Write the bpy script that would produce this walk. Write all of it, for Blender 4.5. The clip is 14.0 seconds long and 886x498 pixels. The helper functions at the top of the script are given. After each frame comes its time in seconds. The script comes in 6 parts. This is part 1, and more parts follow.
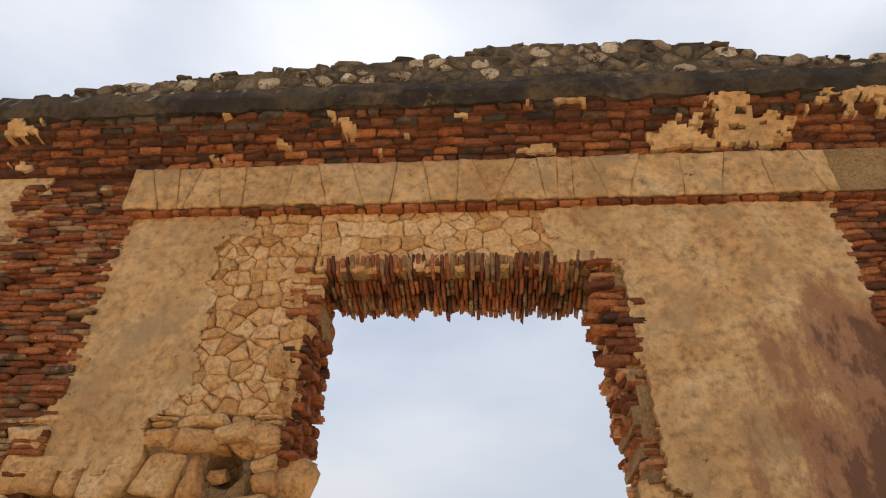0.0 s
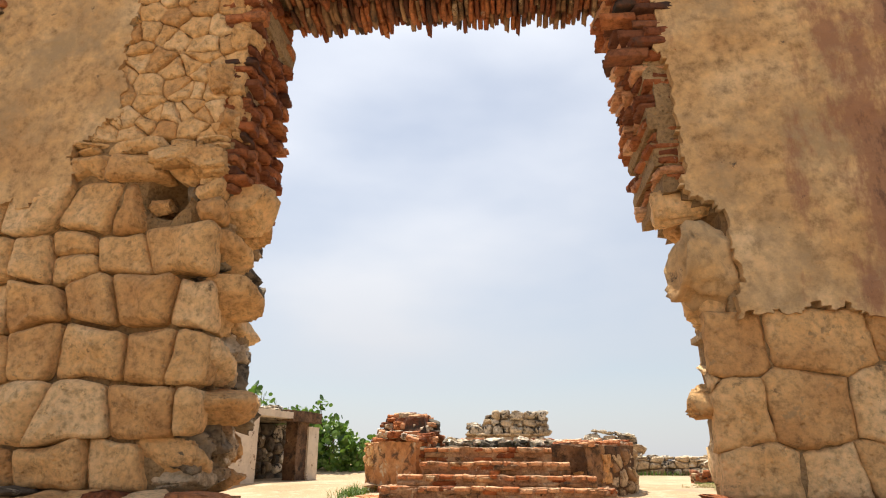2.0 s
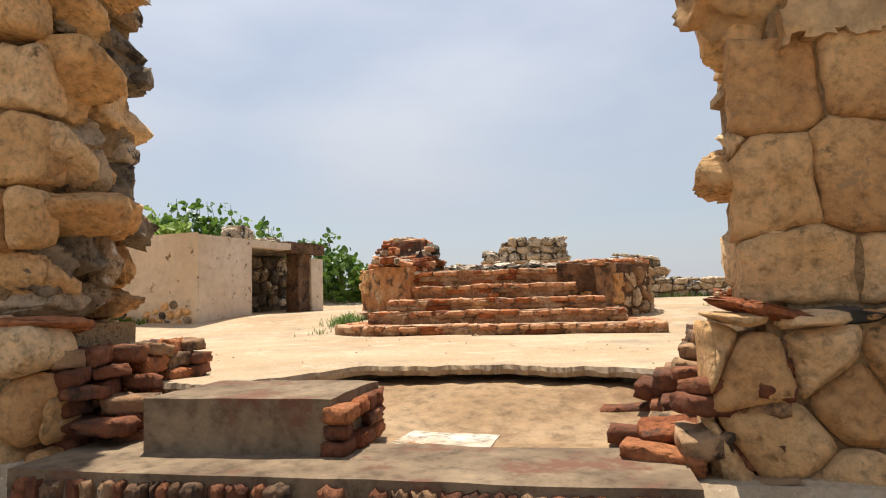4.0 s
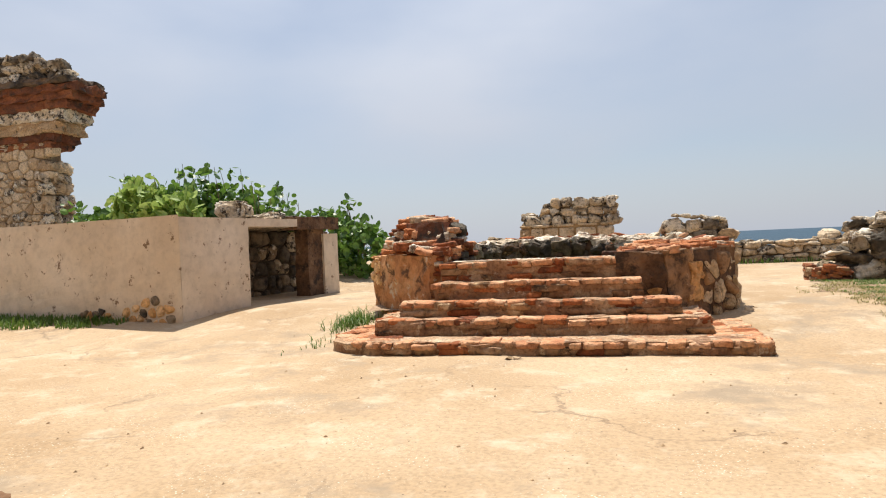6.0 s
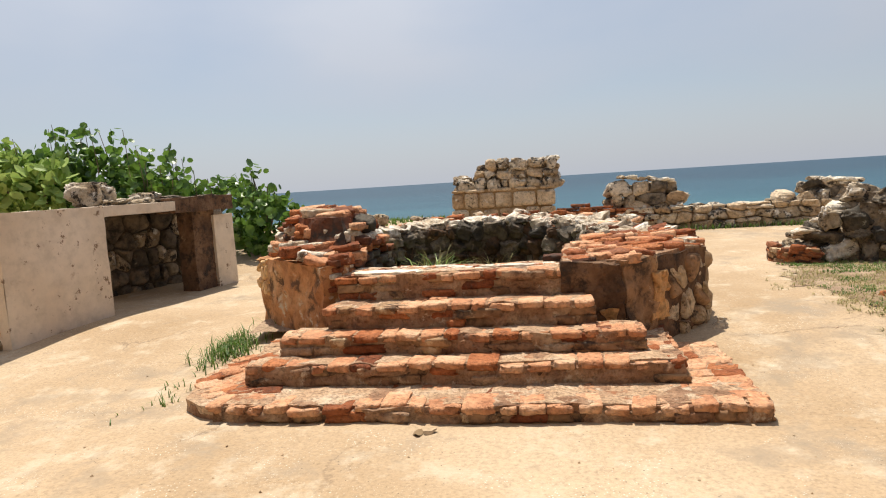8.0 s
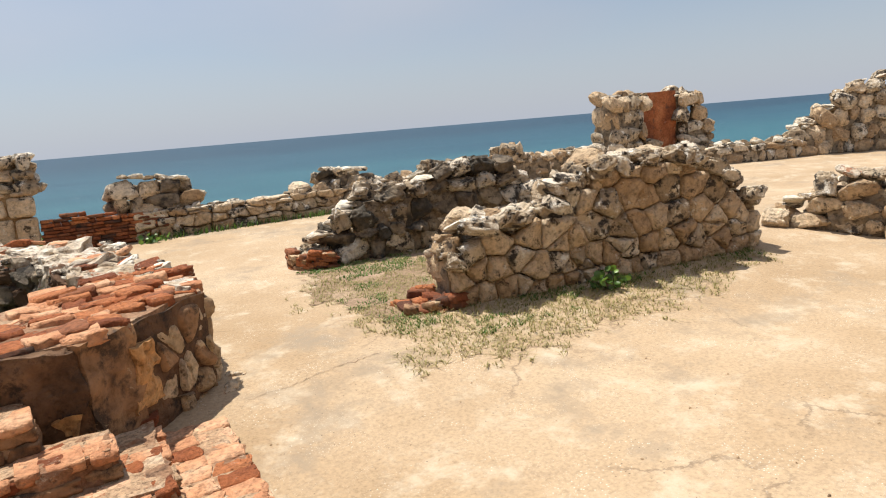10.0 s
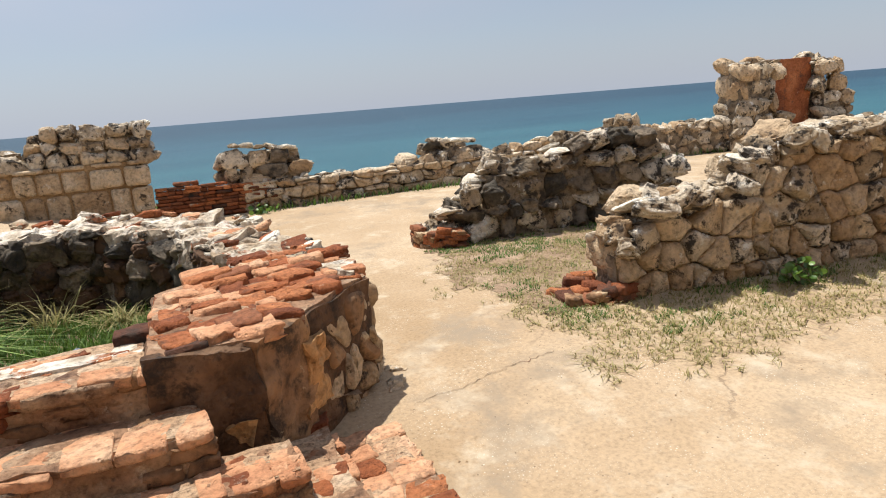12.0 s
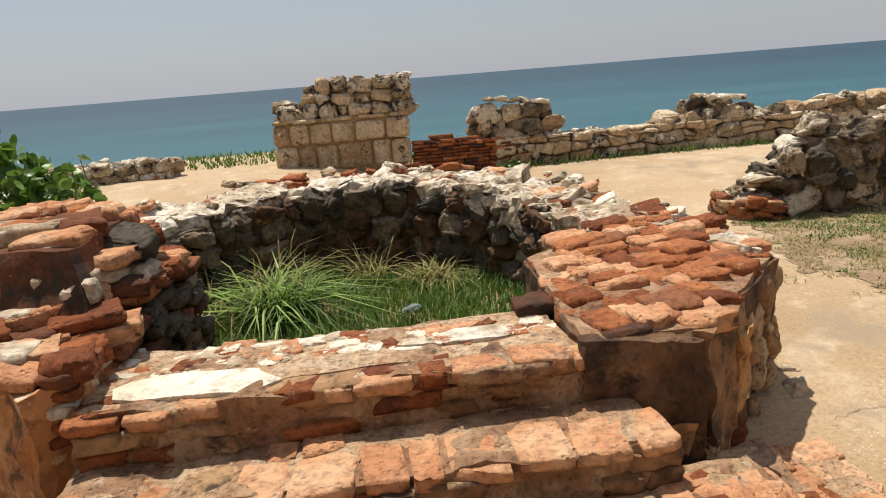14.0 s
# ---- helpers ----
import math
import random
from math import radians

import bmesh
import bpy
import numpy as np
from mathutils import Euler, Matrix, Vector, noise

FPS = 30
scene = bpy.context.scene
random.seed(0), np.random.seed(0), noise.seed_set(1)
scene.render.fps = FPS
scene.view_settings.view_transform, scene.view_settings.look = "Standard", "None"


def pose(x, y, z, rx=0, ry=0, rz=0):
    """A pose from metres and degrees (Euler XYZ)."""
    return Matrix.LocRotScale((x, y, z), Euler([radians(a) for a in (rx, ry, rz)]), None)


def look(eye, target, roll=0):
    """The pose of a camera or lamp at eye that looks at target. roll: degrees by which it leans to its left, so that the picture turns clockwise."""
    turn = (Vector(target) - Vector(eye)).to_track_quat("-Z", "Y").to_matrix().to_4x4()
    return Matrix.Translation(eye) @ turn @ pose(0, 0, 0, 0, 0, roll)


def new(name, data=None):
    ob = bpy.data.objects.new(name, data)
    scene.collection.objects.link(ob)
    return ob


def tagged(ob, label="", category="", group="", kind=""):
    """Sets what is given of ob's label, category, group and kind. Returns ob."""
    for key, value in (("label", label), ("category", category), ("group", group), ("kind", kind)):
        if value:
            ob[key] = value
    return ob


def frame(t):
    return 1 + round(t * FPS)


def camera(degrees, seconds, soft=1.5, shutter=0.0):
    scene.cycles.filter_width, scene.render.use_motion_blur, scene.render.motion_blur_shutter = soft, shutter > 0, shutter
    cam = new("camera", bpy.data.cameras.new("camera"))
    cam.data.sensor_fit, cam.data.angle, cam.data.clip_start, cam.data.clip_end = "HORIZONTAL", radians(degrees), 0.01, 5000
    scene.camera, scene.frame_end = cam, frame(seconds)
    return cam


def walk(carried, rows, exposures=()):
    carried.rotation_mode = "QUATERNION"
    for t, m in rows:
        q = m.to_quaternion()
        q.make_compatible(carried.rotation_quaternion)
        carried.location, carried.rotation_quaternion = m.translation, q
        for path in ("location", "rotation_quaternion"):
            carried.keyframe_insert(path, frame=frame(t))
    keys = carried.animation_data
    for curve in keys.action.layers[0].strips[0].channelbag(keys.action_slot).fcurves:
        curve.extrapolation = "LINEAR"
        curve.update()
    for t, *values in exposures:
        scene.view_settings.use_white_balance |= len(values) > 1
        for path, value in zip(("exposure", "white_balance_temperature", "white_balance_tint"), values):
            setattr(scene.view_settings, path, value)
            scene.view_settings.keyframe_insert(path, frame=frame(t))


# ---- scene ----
cam = camera(68.9, 14.0, soft=1.1)
PATH = [
    (0, (1.234, 1.95, 0.921), (1.037, 3.569, 2.079), 1.8),
    (0.5, (1.32, 2.177, 0.887), (1.115, 3.815, 2.017), 1.9),
    (1, (1.429, 2.484, 0.873), (1.22, 4.162, 1.94), 1.8),
    (1.5, (1.415, 2.93, 0.805), (1.187, 4.716, 1.677), 1.0),
    (2, (1.398, 3.365, 0.678), (1.138, 5.248, 1.302), 0.4),
    (2.5, (1.595, 3.74, 0.562), (1.3, 5.679, 0.955), 0.0),
    (3, (1.768, 4.139, 0.476), (1.453, 6.094, 0.755), -0.6),
    (3.2, (1.829, 4.323, 0.488), (1.501, 6.28, 0.736), -0.7),
    (5.3, (1.823, 6.138, 0.761), (1.336, 8.078, 0.788), -2.2),
    (5.5, (1.803, 6.476, 0.945), (1.297, 8.411, 0.96), -2.2),
    (6, (1.636, 6.939, 1.157), (1.13, 8.874, 1.137), -2.5),
    (6.5, (1.45, 7.484, 1.417), (0.955, 9.421, 1.353), -2.8),
    (7, (1.498, 7.961, 1.595), (1.025, 9.901, 1.485), -3.0),
    (7.5, (1.63, 8.377, 1.772), (1.201, 10.325, 1.625), -3.2),
    (8, (1.621, 8.873, 1.752), (1.283, 10.834, 1.545), -3.6),
    (8.5, (1.647, 9.312, 1.803), (1.572, 11.292, 1.533), -4.3),
    (9, (1.903, 9.808, 1.772), (2.202, 11.761, 1.458), -4.2),
    (9.2, (2.037, 9.995, 1.881), (2.521, 11.907, 1.55), -4.4),
    (11.3, (2.446, 10.751, 2.155), (3.579, 12.35, 1.755), -4.8),
    (11.5, (2.323, 10.937, 2.129), (3.349, 12.604, 1.719), -4.6),
    (12, (1.919, 11.385, 2.101), (2.674, 13.183, 1.659), -4.6),
    (12.5, (1.657, 11.671, 2.049), (2.152, 13.551, 1.578), -4.7),
    (13, (1.39, 12.053, 2.074), (1.686, 13.967, 1.574), -4.7),
    (13.5, (0.982, 12.254, 2.067), (1.229, 14.174, 1.564), -4.9),
    (14, (0.832, 12.32, 2.111), (1.041, 14.24, 1.59), -4.6),
]
EXPOSURE = [(0.0, 0.50, 7150, 10), (2.0, 0.66, 7150, 10), (3.2, 0.43, 7000, 10), (5.5, 0.40, 6600, 10), (7.0, 0.27, 6650, 10), (8.5, 0.29, 6700, 10), (11.5, 0.28, 6250, 10), (13.0, 0.14, 6750, 10), (14.0, 0.07, 6900, 10)]
walk(cam, [(t, look(eye, target, roll)) for t, eye, target, roll in PATH], EXPOSURE)

# ---- world and sun ----
SUN_EL, SUN_AZ = radians(71), radians(-24)      # azimuth from +y, negative to the left
world = bpy.data.worlds.new("sky")
scene.world = world
world.use_nodes = True
wn, wl = world.node_tree.nodes, world.node_tree.links
wn.clear()
w_out, w_bg, w_sky = wn.new("ShaderNodeOutputWorld"), wn.new("ShaderNodeBackground"), wn.new("ShaderNodeTexSky")
w_sky.sky_type, w_sky.sun_disc, w_sky.sun_elevation, w_sky.sun_rotation = "NISHITA", False, SUN_EL, SUN_AZ
w_sky.air_density, w_sky.dust_density, w_sky.ozone_density = 1.0, 0.3, 1.5
w_tc, w_map, w_cl, w_ramp, w_mix = (wn.new("ShaderNodeTexCoord"), wn.new("ShaderNodeMapping"), wn.new("ShaderNodeTexNoise"),
                                    wn.new("ShaderNodeValToRGB"), wn.new("ShaderNodeMix"))
w_mix.data_type = "RGBA"
w_map.inputs["Scale"].default_value = (1.1, 1.1, 2.6)
w_cl.inputs["Scale"].default_value, w_cl.inputs["Detail"].default_value = 1.7, 5
w_cl.inputs["Roughness"].default_value = 0.45
w_ramp.color_ramp.elements[0].position, w_ramp.color_ramp.elements[1].position = 0.30, 0.72
w_ramp.color_ramp.elements[0].color = (0.32, 0.32, 0.32, 1)
w_ramp.color_ramp.elements[1].color = (0.95, 0.95, 0.95, 1)
wl.new(w_tc.outputs["Generated"], w_map.inputs["Vector"])
wl.new(w_map.outputs["Vector"], w_cl.inputs["Vector"])
wl.new(w_cl.outputs["Fac"], w_ramp.inputs["Fac"])
w_sep, w_haze, w_max = wn.new("ShaderNodeSeparateXYZ"), wn.new("ShaderNodeMapRange"), wn.new("ShaderNodeMath")
w_haze.inputs["From Min"].default_value, w_haze.inputs["From Max"].default_value = 0.0, 0.30
w_haze.inputs["To Min"].default_value, w_haze.inputs["To Max"].default_value = 0.96, 0.0
w_max.operation = "MAXIMUM"
wl.new(w_tc.outputs["Generated"], w_sep.inputs[0])
wl.new(w_sep.outputs["Z"], w_haze.inputs["Value"])
wl.new(w_haze.outputs[0], w_max.inputs[0])
wl.new(w_ramp.outputs["Color"], w_max.inputs[1])
wl.new(w_max.outputs[0], w_mix.inputs["Factor"])
wl.new(w_sky.outputs["Color"], w_mix.inputs["A"])
# thin cloud glows round the sun
sun_dir = (math.sin(SUN_AZ) * math.cos(SUN_EL), math.cos(SUN_AZ) * math.cos(SUN_EL), math.sin(SUN_EL))
w_dot, w_glow, w_scale = wn.new("ShaderNodeVectorMath"), wn.new("ShaderNodeMapRange"), wn.new("ShaderNodeVectorMath")
w_dot.operation, w_scale.operation = "DOT_PRODUCT", "SCALE"
wl.new(w_tc.outputs["Generated"], w_dot.inputs[0])
w_dot.inputs[1].default_value = sun_dir
w_glow.interpolation_type = "SMOOTHSTEP"
w_glow.inputs["From Min"].default_value, w_glow.inputs["From Max"].default_value = 0.20, 1.0
w_glow.inputs["To Min"].default_value, w_glow.inputs["To Max"].default_value = 0.95, 1.75
wl.new(w_dot.outputs["Value"], w_glow.inputs["Value"])
w_scale.inputs[0].default_value = (4.95, 5.35, 6.15)
wl.new(w_glow.outputs[0], w_scale.inputs["Scale"])
wl.new(w_scale.outputs[0], w_mix.inputs["B"])
wl.new(w_mix.outputs["Result"], w_bg.inputs["Color"])
w_bg.inputs["Strength"].default_value = 0.082
wl.new(w_bg.outputs["Background"], w_out.inputs["Surface"])

sun_data = bpy.data.lights.new("sun", "SUN")
sun_data.energy, sun_data.angle, sun_data.color = 5.0, radians(0.6), (1.0, 0.94, 0.84)
sun = new("sun", sun_data)
sun_way = Vector((math.sin(SUN_AZ) * math.cos(SUN_EL), math.cos(SUN_AZ) * math.cos(SUN_EL), math.sin(SUN_EL)))
sun.matrix_world = look(sun_way * 60, (0, 0, 0))


# ---- materials ----
def ramp(nodes, stops):
    node = nodes.new("ShaderNodeValToRGB")
    els = node.color_ramp.elements
    while len(els) < len(stops):
        els.new(0.5)
    for el, (p, c) in zip(els, stops):
        el.position, el.color = p, (*c, 1)
    return node


def noise_tex(nodes, links, coord, scale, detail=6, rough=0.6, stretch=None):
    node = nodes.new("ShaderNodeTexNoise")
    node.inputs["Scale"].default_value, node.inputs["Detail"].default_value, node.inputs["Roughness"].default_value = scale, detail, rough
    if stretch:
        m = nodes.new("ShaderNodeMapping")
        m.inputs["Scale"].default_value = stretch
        links.new(coord, m.inputs["Vector"])
        coord = m.outputs["Vector"]
    links.new(coord, node.inputs["Vector"])
    return node


def mixed(nodes, links, fac, a, b):
    node = nodes.new("ShaderNodeMix")
    node.data_type = "RGBA"
    for sock, v in (("Factor", fac), ("A", a), ("B", b)):
        if isinstance(v, (tuple, float, int)):
            node.inputs[sock].default_value = (*v, 1) if isinstance(v, tuple) else v
        else:
            links.new(v, node.inputs[sock])
    return node.outputs["Result"]


def surface(name, tones, grain=14.0, speck=1.0, broad=1.3, stain=None, stain_at=(0.52, 0.66), stain_scale=2.2, second=None, second_at=(0.55, 0.62),
            second_scale=5.0, vary=0.25, rough=0.92, bump=0.5, bump_scale=38.0, stretch=None, pits=0.0, relief=0.035):
    """Mineral surface: broad tone drift, grain, stains with ragged edges, a second stain, random tone by piece, bump."""
    m = bpy.data.materials.new(name)
    m.use_nodes = True
    n, l = m.node_tree.nodes, m.node_tree.links
    bsdf = n["Principled BSDF"]
    bsdf.inputs["Roughness"].default_value = rough
    bsdf.inputs["Specular IOR Level"].default_value = 0.25
    geo, info = n.new("ShaderNodeNewGeometry"), n.new("ShaderNodeObjectInfo")
    shift = n.new("ShaderNodeVectorMath")
    shift.operation = "MULTIPLY_ADD"
    comb = n.new("ShaderNodeCombineXYZ")
    l.new(info.outputs["Random"], comb.inputs[0])
    l.new(info.outputs["Random"], comb.inputs[2])
    l.new(comb.outputs[0], shift.inputs[0])
    shift.inputs[1].default_value = (7.0, 5.0, 9.0) if vary else (0, 0, 0)
    l.new(geo.outputs["Position"], shift.inputs[2])
    pos = shift.outputs[0]
    big = noise_tex(n, l, pos, broad, 4, 0.55, stretch)
    tone = ramp(n, [(0.3 + 0.4 * i / max(1, len(tones) - 1), c) for i, c in enumerate(tones)])
    add = n.new("ShaderNodeMath")
    add.operation = "MULTIPLY_ADD"
    l.new(info.outputs["Random"], add.inputs[0])
    add.inputs[1].default_value = vary
    sub = n.new("ShaderNodeMath")
    sub.operation = "SUBTRACT"
    l.new(big.outputs["Fac"], sub.inputs[0])
    sub.inputs[1].default_value = vary / 2
    l.new(sub.outputs[0], add.inputs[2])
    l.new(add.outputs[0], tone.inputs["Fac"])
    colour = tone.outputs["Color"]
    fine = noise_tex(n, l, pos, grain, 8, 0.68)
    shade = ramp(n, [(0.28, (1 - 0.55 * speck, 1 - 0.57 * speck, 1 - 0.59 * speck)), (0.5, (1, 1, 1)), (0.72, (1 + 0.3 * speck, 1 + 0.28 * speck, 1 + 0.24 * speck))])
    l.new(fine.outputs["Fac"], shade.inputs["Fac"])
    mul = n.new("ShaderNodeMix")
    mul.data_type, mul.blend_type = "RGBA", "MULTIPLY"
    mul.inputs["Factor"].default_value = 1.0
    l.new(colour, mul.inputs["A"])
    l.new(shade.outputs["Color"], mul.inputs["B"])
    colour = mul.outputs["Result"]
    for extra, at, sc, seed in ((stain, stain_at, stain_scale, 3.1), (second, second_at, second_scale, 11.7)):
        if extra:
            off = n.new("ShaderNodeVectorMath")
            off.operation = "ADD"
            off.inputs[1].default_value = (seed, seed * 2, seed)
            l.new(pos, off.inputs[0])
            st = noise_tex(n, l, off.outputs[0], sc, 9, 0.72)
            mask = ramp(n, [(at[0], (0, 0, 0)), (at[1], (1, 1, 1))])
            l.new(st.outputs["Fac"], mask.inputs["Fac"])
            colour = mixed(n, l, mask.outputs["Color"], colour, extra)
    l.new(colour, bsdf.inputs["Base Color"])
    height = noise_tex(n, l, pos, bump_scale, 8, 0.7)
    hsum = height.outputs["Fac"]
    if pits:
        vor = n.new("ShaderNodeTexVoronoi")
        vor.inputs["Scale"].default_value = pits
        l.new(pos, vor.inputs["Vector"])
        pr = ramp(n, [(0.05, (0, 0, 0)), (0.3, (1, 1, 1))])
        l.new(vor.outputs["Distance"], pr.inputs["Fac"])
        pm = n.new("ShaderNodeMath")
        pm.operation = "MULTIPLY_ADD"
        l.new(pr.outputs["Color"], pm.inputs[0])
        pm.inputs[1].default_value = 0.5
        l.new(hsum, pm.inputs[2])
        hsum = pm.outputs[0]
    b = n.new("ShaderNodeBump")
    b.inputs["Strength"].default_value, b.inputs["Distance"].default_value = bump, relief
    l.new(hsum, b.inputs["Height"])
    l.new(b.outputs["Normal"], bsdf.inputs["Normal"])
    return m


# orange tones carry the portal's warm shade; a sunlit copy follows below
M_STONE = surface("limestone", tones=[(0.56, 0.305, 0.13), (0.72, 0.44, 0.205), (0.81, 0.56, 0.315)], speck=0.95, grain=18, stain=(0.16, 0.105, 0.06), stain_at=(0.61, 0.70),
                  stain_scale=5.5, second=(0.44, 0.28, 0.14), second_at=(0.60, 0.65), second_scale=9, vary=0.35, bump=0.9, bump_scale=22, pits=16, relief=0.042)
M_GREYSTONE = surface("weathered_limestone", [(0.33, 0.25, 0.165), (0.51, 0.41, 0.29), (0.68, 0.59, 0.47)], grain=13, stain=(0.055, 0.046, 0.038),
                      stain_at=(0.51, 0.575), stain_scale=6.0, second=(0.80, 0.76, 0.68), second_at=(0.56, 0.64), second_scale=5.5, vary=0.45, bump=1.0,
                      bump_scale=22, pits=18)
# black weathering, plus the shade of hollow and hut inside in its tones
M_DARKSTONE = surface("blackened_shaded_limestone", [(0.10, 0.085, 0.065), (0.19, 0.15, 0.11), (0.33, 0.26, 0.18)], grain=12, stain=(0.05, 0.045, 0.04),
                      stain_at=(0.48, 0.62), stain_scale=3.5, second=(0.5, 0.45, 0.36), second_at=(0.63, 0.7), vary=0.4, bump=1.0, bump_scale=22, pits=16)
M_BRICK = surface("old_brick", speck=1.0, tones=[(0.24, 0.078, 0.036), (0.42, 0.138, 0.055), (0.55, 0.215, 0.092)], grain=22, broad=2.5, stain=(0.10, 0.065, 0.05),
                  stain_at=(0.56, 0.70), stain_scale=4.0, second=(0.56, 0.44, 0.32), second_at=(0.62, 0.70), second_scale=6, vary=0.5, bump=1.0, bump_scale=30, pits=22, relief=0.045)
M_PALEBRICK = surface("pale_brick", speck=1.0, tones=[(0.46, 0.195, 0.098), (0.61, 0.315, 0.172), (0.71, 0.45, 0.285)], grain=22, broad=3, stain=(0.20, 0.115, 0.075),
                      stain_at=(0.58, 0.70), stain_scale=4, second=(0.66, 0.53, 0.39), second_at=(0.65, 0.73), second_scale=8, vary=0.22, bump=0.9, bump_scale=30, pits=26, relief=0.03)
M_DARKBRICK = surface("dark_red_brick", [(0.12, 0.05, 0.03), (0.22, 0.08, 0.04), (0.30, 0.12, 0.06)], grain=20, stain=(0.05, 0.04, 0.033), stain_at=(0.5, 0.64),
                      vary=0.5, bump=0.8, bump_scale=36)
M_RUBBLECORE = surface("rubble_core", [(0.15, 0.115, 0.08), (0.25, 0.195, 0.135), (0.38, 0.30, 0.21)], grain=12, broad=4.0, stain=(0.06, 0.05, 0.04), stain_at=(0.5, 0.6), stain_scale=6, vary=0, bump=1.0,
                       bump_scale=12, pits=10)
# brown-black: shade of cheek front, hut pier and hollow put into the colour
M_DARKSHADEPL = surface("dark_shaded_brown_plaster", [(0.085, 0.05, 0.03), (0.15, 0.085, 0.05), (0.24, 0.145, 0.085)], grain=10, broad=3.0, stain=(0.045, 0.033, 0.026), stain_at=(0.5, 0.6), stain_scale=4.5,
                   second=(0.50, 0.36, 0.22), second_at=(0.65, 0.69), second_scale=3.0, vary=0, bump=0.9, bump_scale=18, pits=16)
M_TREAD = surface("crumbled_tread_mortar", [(0.41, 0.25, 0.15), (0.52, 0.35, 0.22), (0.64, 0.49, 0.35)], grain=34, speck=1.4, broad=4.0, stain=(0.36, 0.16, 0.08), stain_at=(0.56, 0.63), stain_scale=7,
                  second=(0.16, 0.105, 0.07), second_at=(0.62, 0.68), second_scale=9, vary=0, bump=1.0, bump_scale=26, pits=26)
M_MORTAR = surface("lime_mortar", [(0.30, 0.20, 0.12), (0.45, 0.33, 0.21), (0.58, 0.46, 0.32)], grain=30, stain=(0.16, 0.12, 0.09), stain_at=(0.5, 0.68), vary=0,
                   bump=1.0, bump_scale=30, pits=30)
M_STEPCORE = surface("brick_dust_mortar", [(0.26, 0.135, 0.078), (0.38, 0.225, 0.135), (0.54, 0.39, 0.26)], grain=26, broad=3.0, stain=(0.15, 0.085, 0.055), stain_at=(0.55, 0.66),
                     stain_scale=3.5, second=(0.62, 0.50, 0.37), second_at=(0.58, 0.66), second_scale=6, vary=0, bump=1.0, bump_scale=26, pits=24)
M_JOINT = surface("joint_mortar", [(0.24, 0.15, 0.075), (0.33, 0.215, 0.11), (0.45, 0.31, 0.17)], grain=30, vary=0, bump=1.0, bump_scale=22, pits=26)
# sunlit copy of M_STONE: the sun's paler, less orange look is in its tones
M_SUNTONE = surface("sunlit_tan_limestone", [(0.45, 0.31, 0.185), (0.59, 0.44, 0.285), (0.70, 0.565, 0.405)], grain=15, speck=1.1, stain=(0.085, 0.062, 0.045), stain_at=(0.57, 0.64),
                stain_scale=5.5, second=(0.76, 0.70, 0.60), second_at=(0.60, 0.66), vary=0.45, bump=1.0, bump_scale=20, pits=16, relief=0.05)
M_LIMECAP = surface("lime_and_brick_rubble", [(0.40, 0.30, 0.20), (0.56, 0.47, 0.36), (0.76, 0.70, 0.61)], grain=14, speck=1.3, broad=5.0, stain=(0.36, 0.15, 0.075), stain_at=(0.57, 0.62),
                    stain_scale=4.5, second=(0.11, 0.085, 0.06), second_at=(0.57, 0.64), second_scale=6, vary=0.2, bump=1.0, bump_scale=14, pits=12)
# dark core: crevices between stones get their shade from its colour
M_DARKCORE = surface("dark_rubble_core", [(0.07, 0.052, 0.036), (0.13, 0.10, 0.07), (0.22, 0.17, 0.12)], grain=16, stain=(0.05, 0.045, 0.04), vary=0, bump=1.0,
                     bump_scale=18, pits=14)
M_WHITEMORTAR = surface("white_lime_patch", [(0.62, 0.54, 0.42), (0.74, 0.67, 0.55), (0.80, 0.75, 0.65)], grain=20, stain=(0.40, 0.28, 0.18), stain_at=(0.58, 0.68),
                        vary=0.1, bump=0.6)
M_PLASTER = surface("aged_plaster", [(0.46, 0.27, 0.125), (0.575, 0.37, 0.185), (0.66, 0.475, 0.28)], grain=10, speck=1.1, broad=1.5, stain=(0.40, 0.285, 0.165),
                    stain_at=(0.48, 0.66), stain_scale=1.7, second=(0.12, 0.085, 0.06), second_at=(0.63, 0.68), second_scale=4.2, vary=0, bump=0.8, bump_scale=14)
M_WHITE = surface("stained_white_plaster", [(0.58, 0.475, 0.365), (0.65, 0.55, 0.44), (0.70, 0.605, 0.50)], grain=6, speck=0.35, broad=0.9, stain=(0.40, 0.29, 0.20),
                  stain_at=(0.60, 0.72), stain_scale=2.6, second=(0.22, 0.15, 0.10), second_at=(0.60, 0.635), second_scale=4.5, vary=0, bump=0.25, bump_scale=16)
M_ORANGE = surface("orange_plaster", [(0.34, 0.155, 0.07), (0.46, 0.225, 0.10), (0.56, 0.34, 0.18)], grain=10, broad=2, stain=(0.13, 0.075, 0.045), stain_at=(0.53, 0.60),
                   stain_scale=3.5, second=(0.56, 0.46, 0.33), second_at=(0.58, 0.63), vary=0, bump=0.5, bump_scale=18)
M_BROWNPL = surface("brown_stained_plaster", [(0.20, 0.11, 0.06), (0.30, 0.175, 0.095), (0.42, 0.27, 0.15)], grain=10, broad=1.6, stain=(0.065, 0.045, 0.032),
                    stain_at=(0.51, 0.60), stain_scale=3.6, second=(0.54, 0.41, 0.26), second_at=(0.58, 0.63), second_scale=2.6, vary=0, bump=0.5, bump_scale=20)
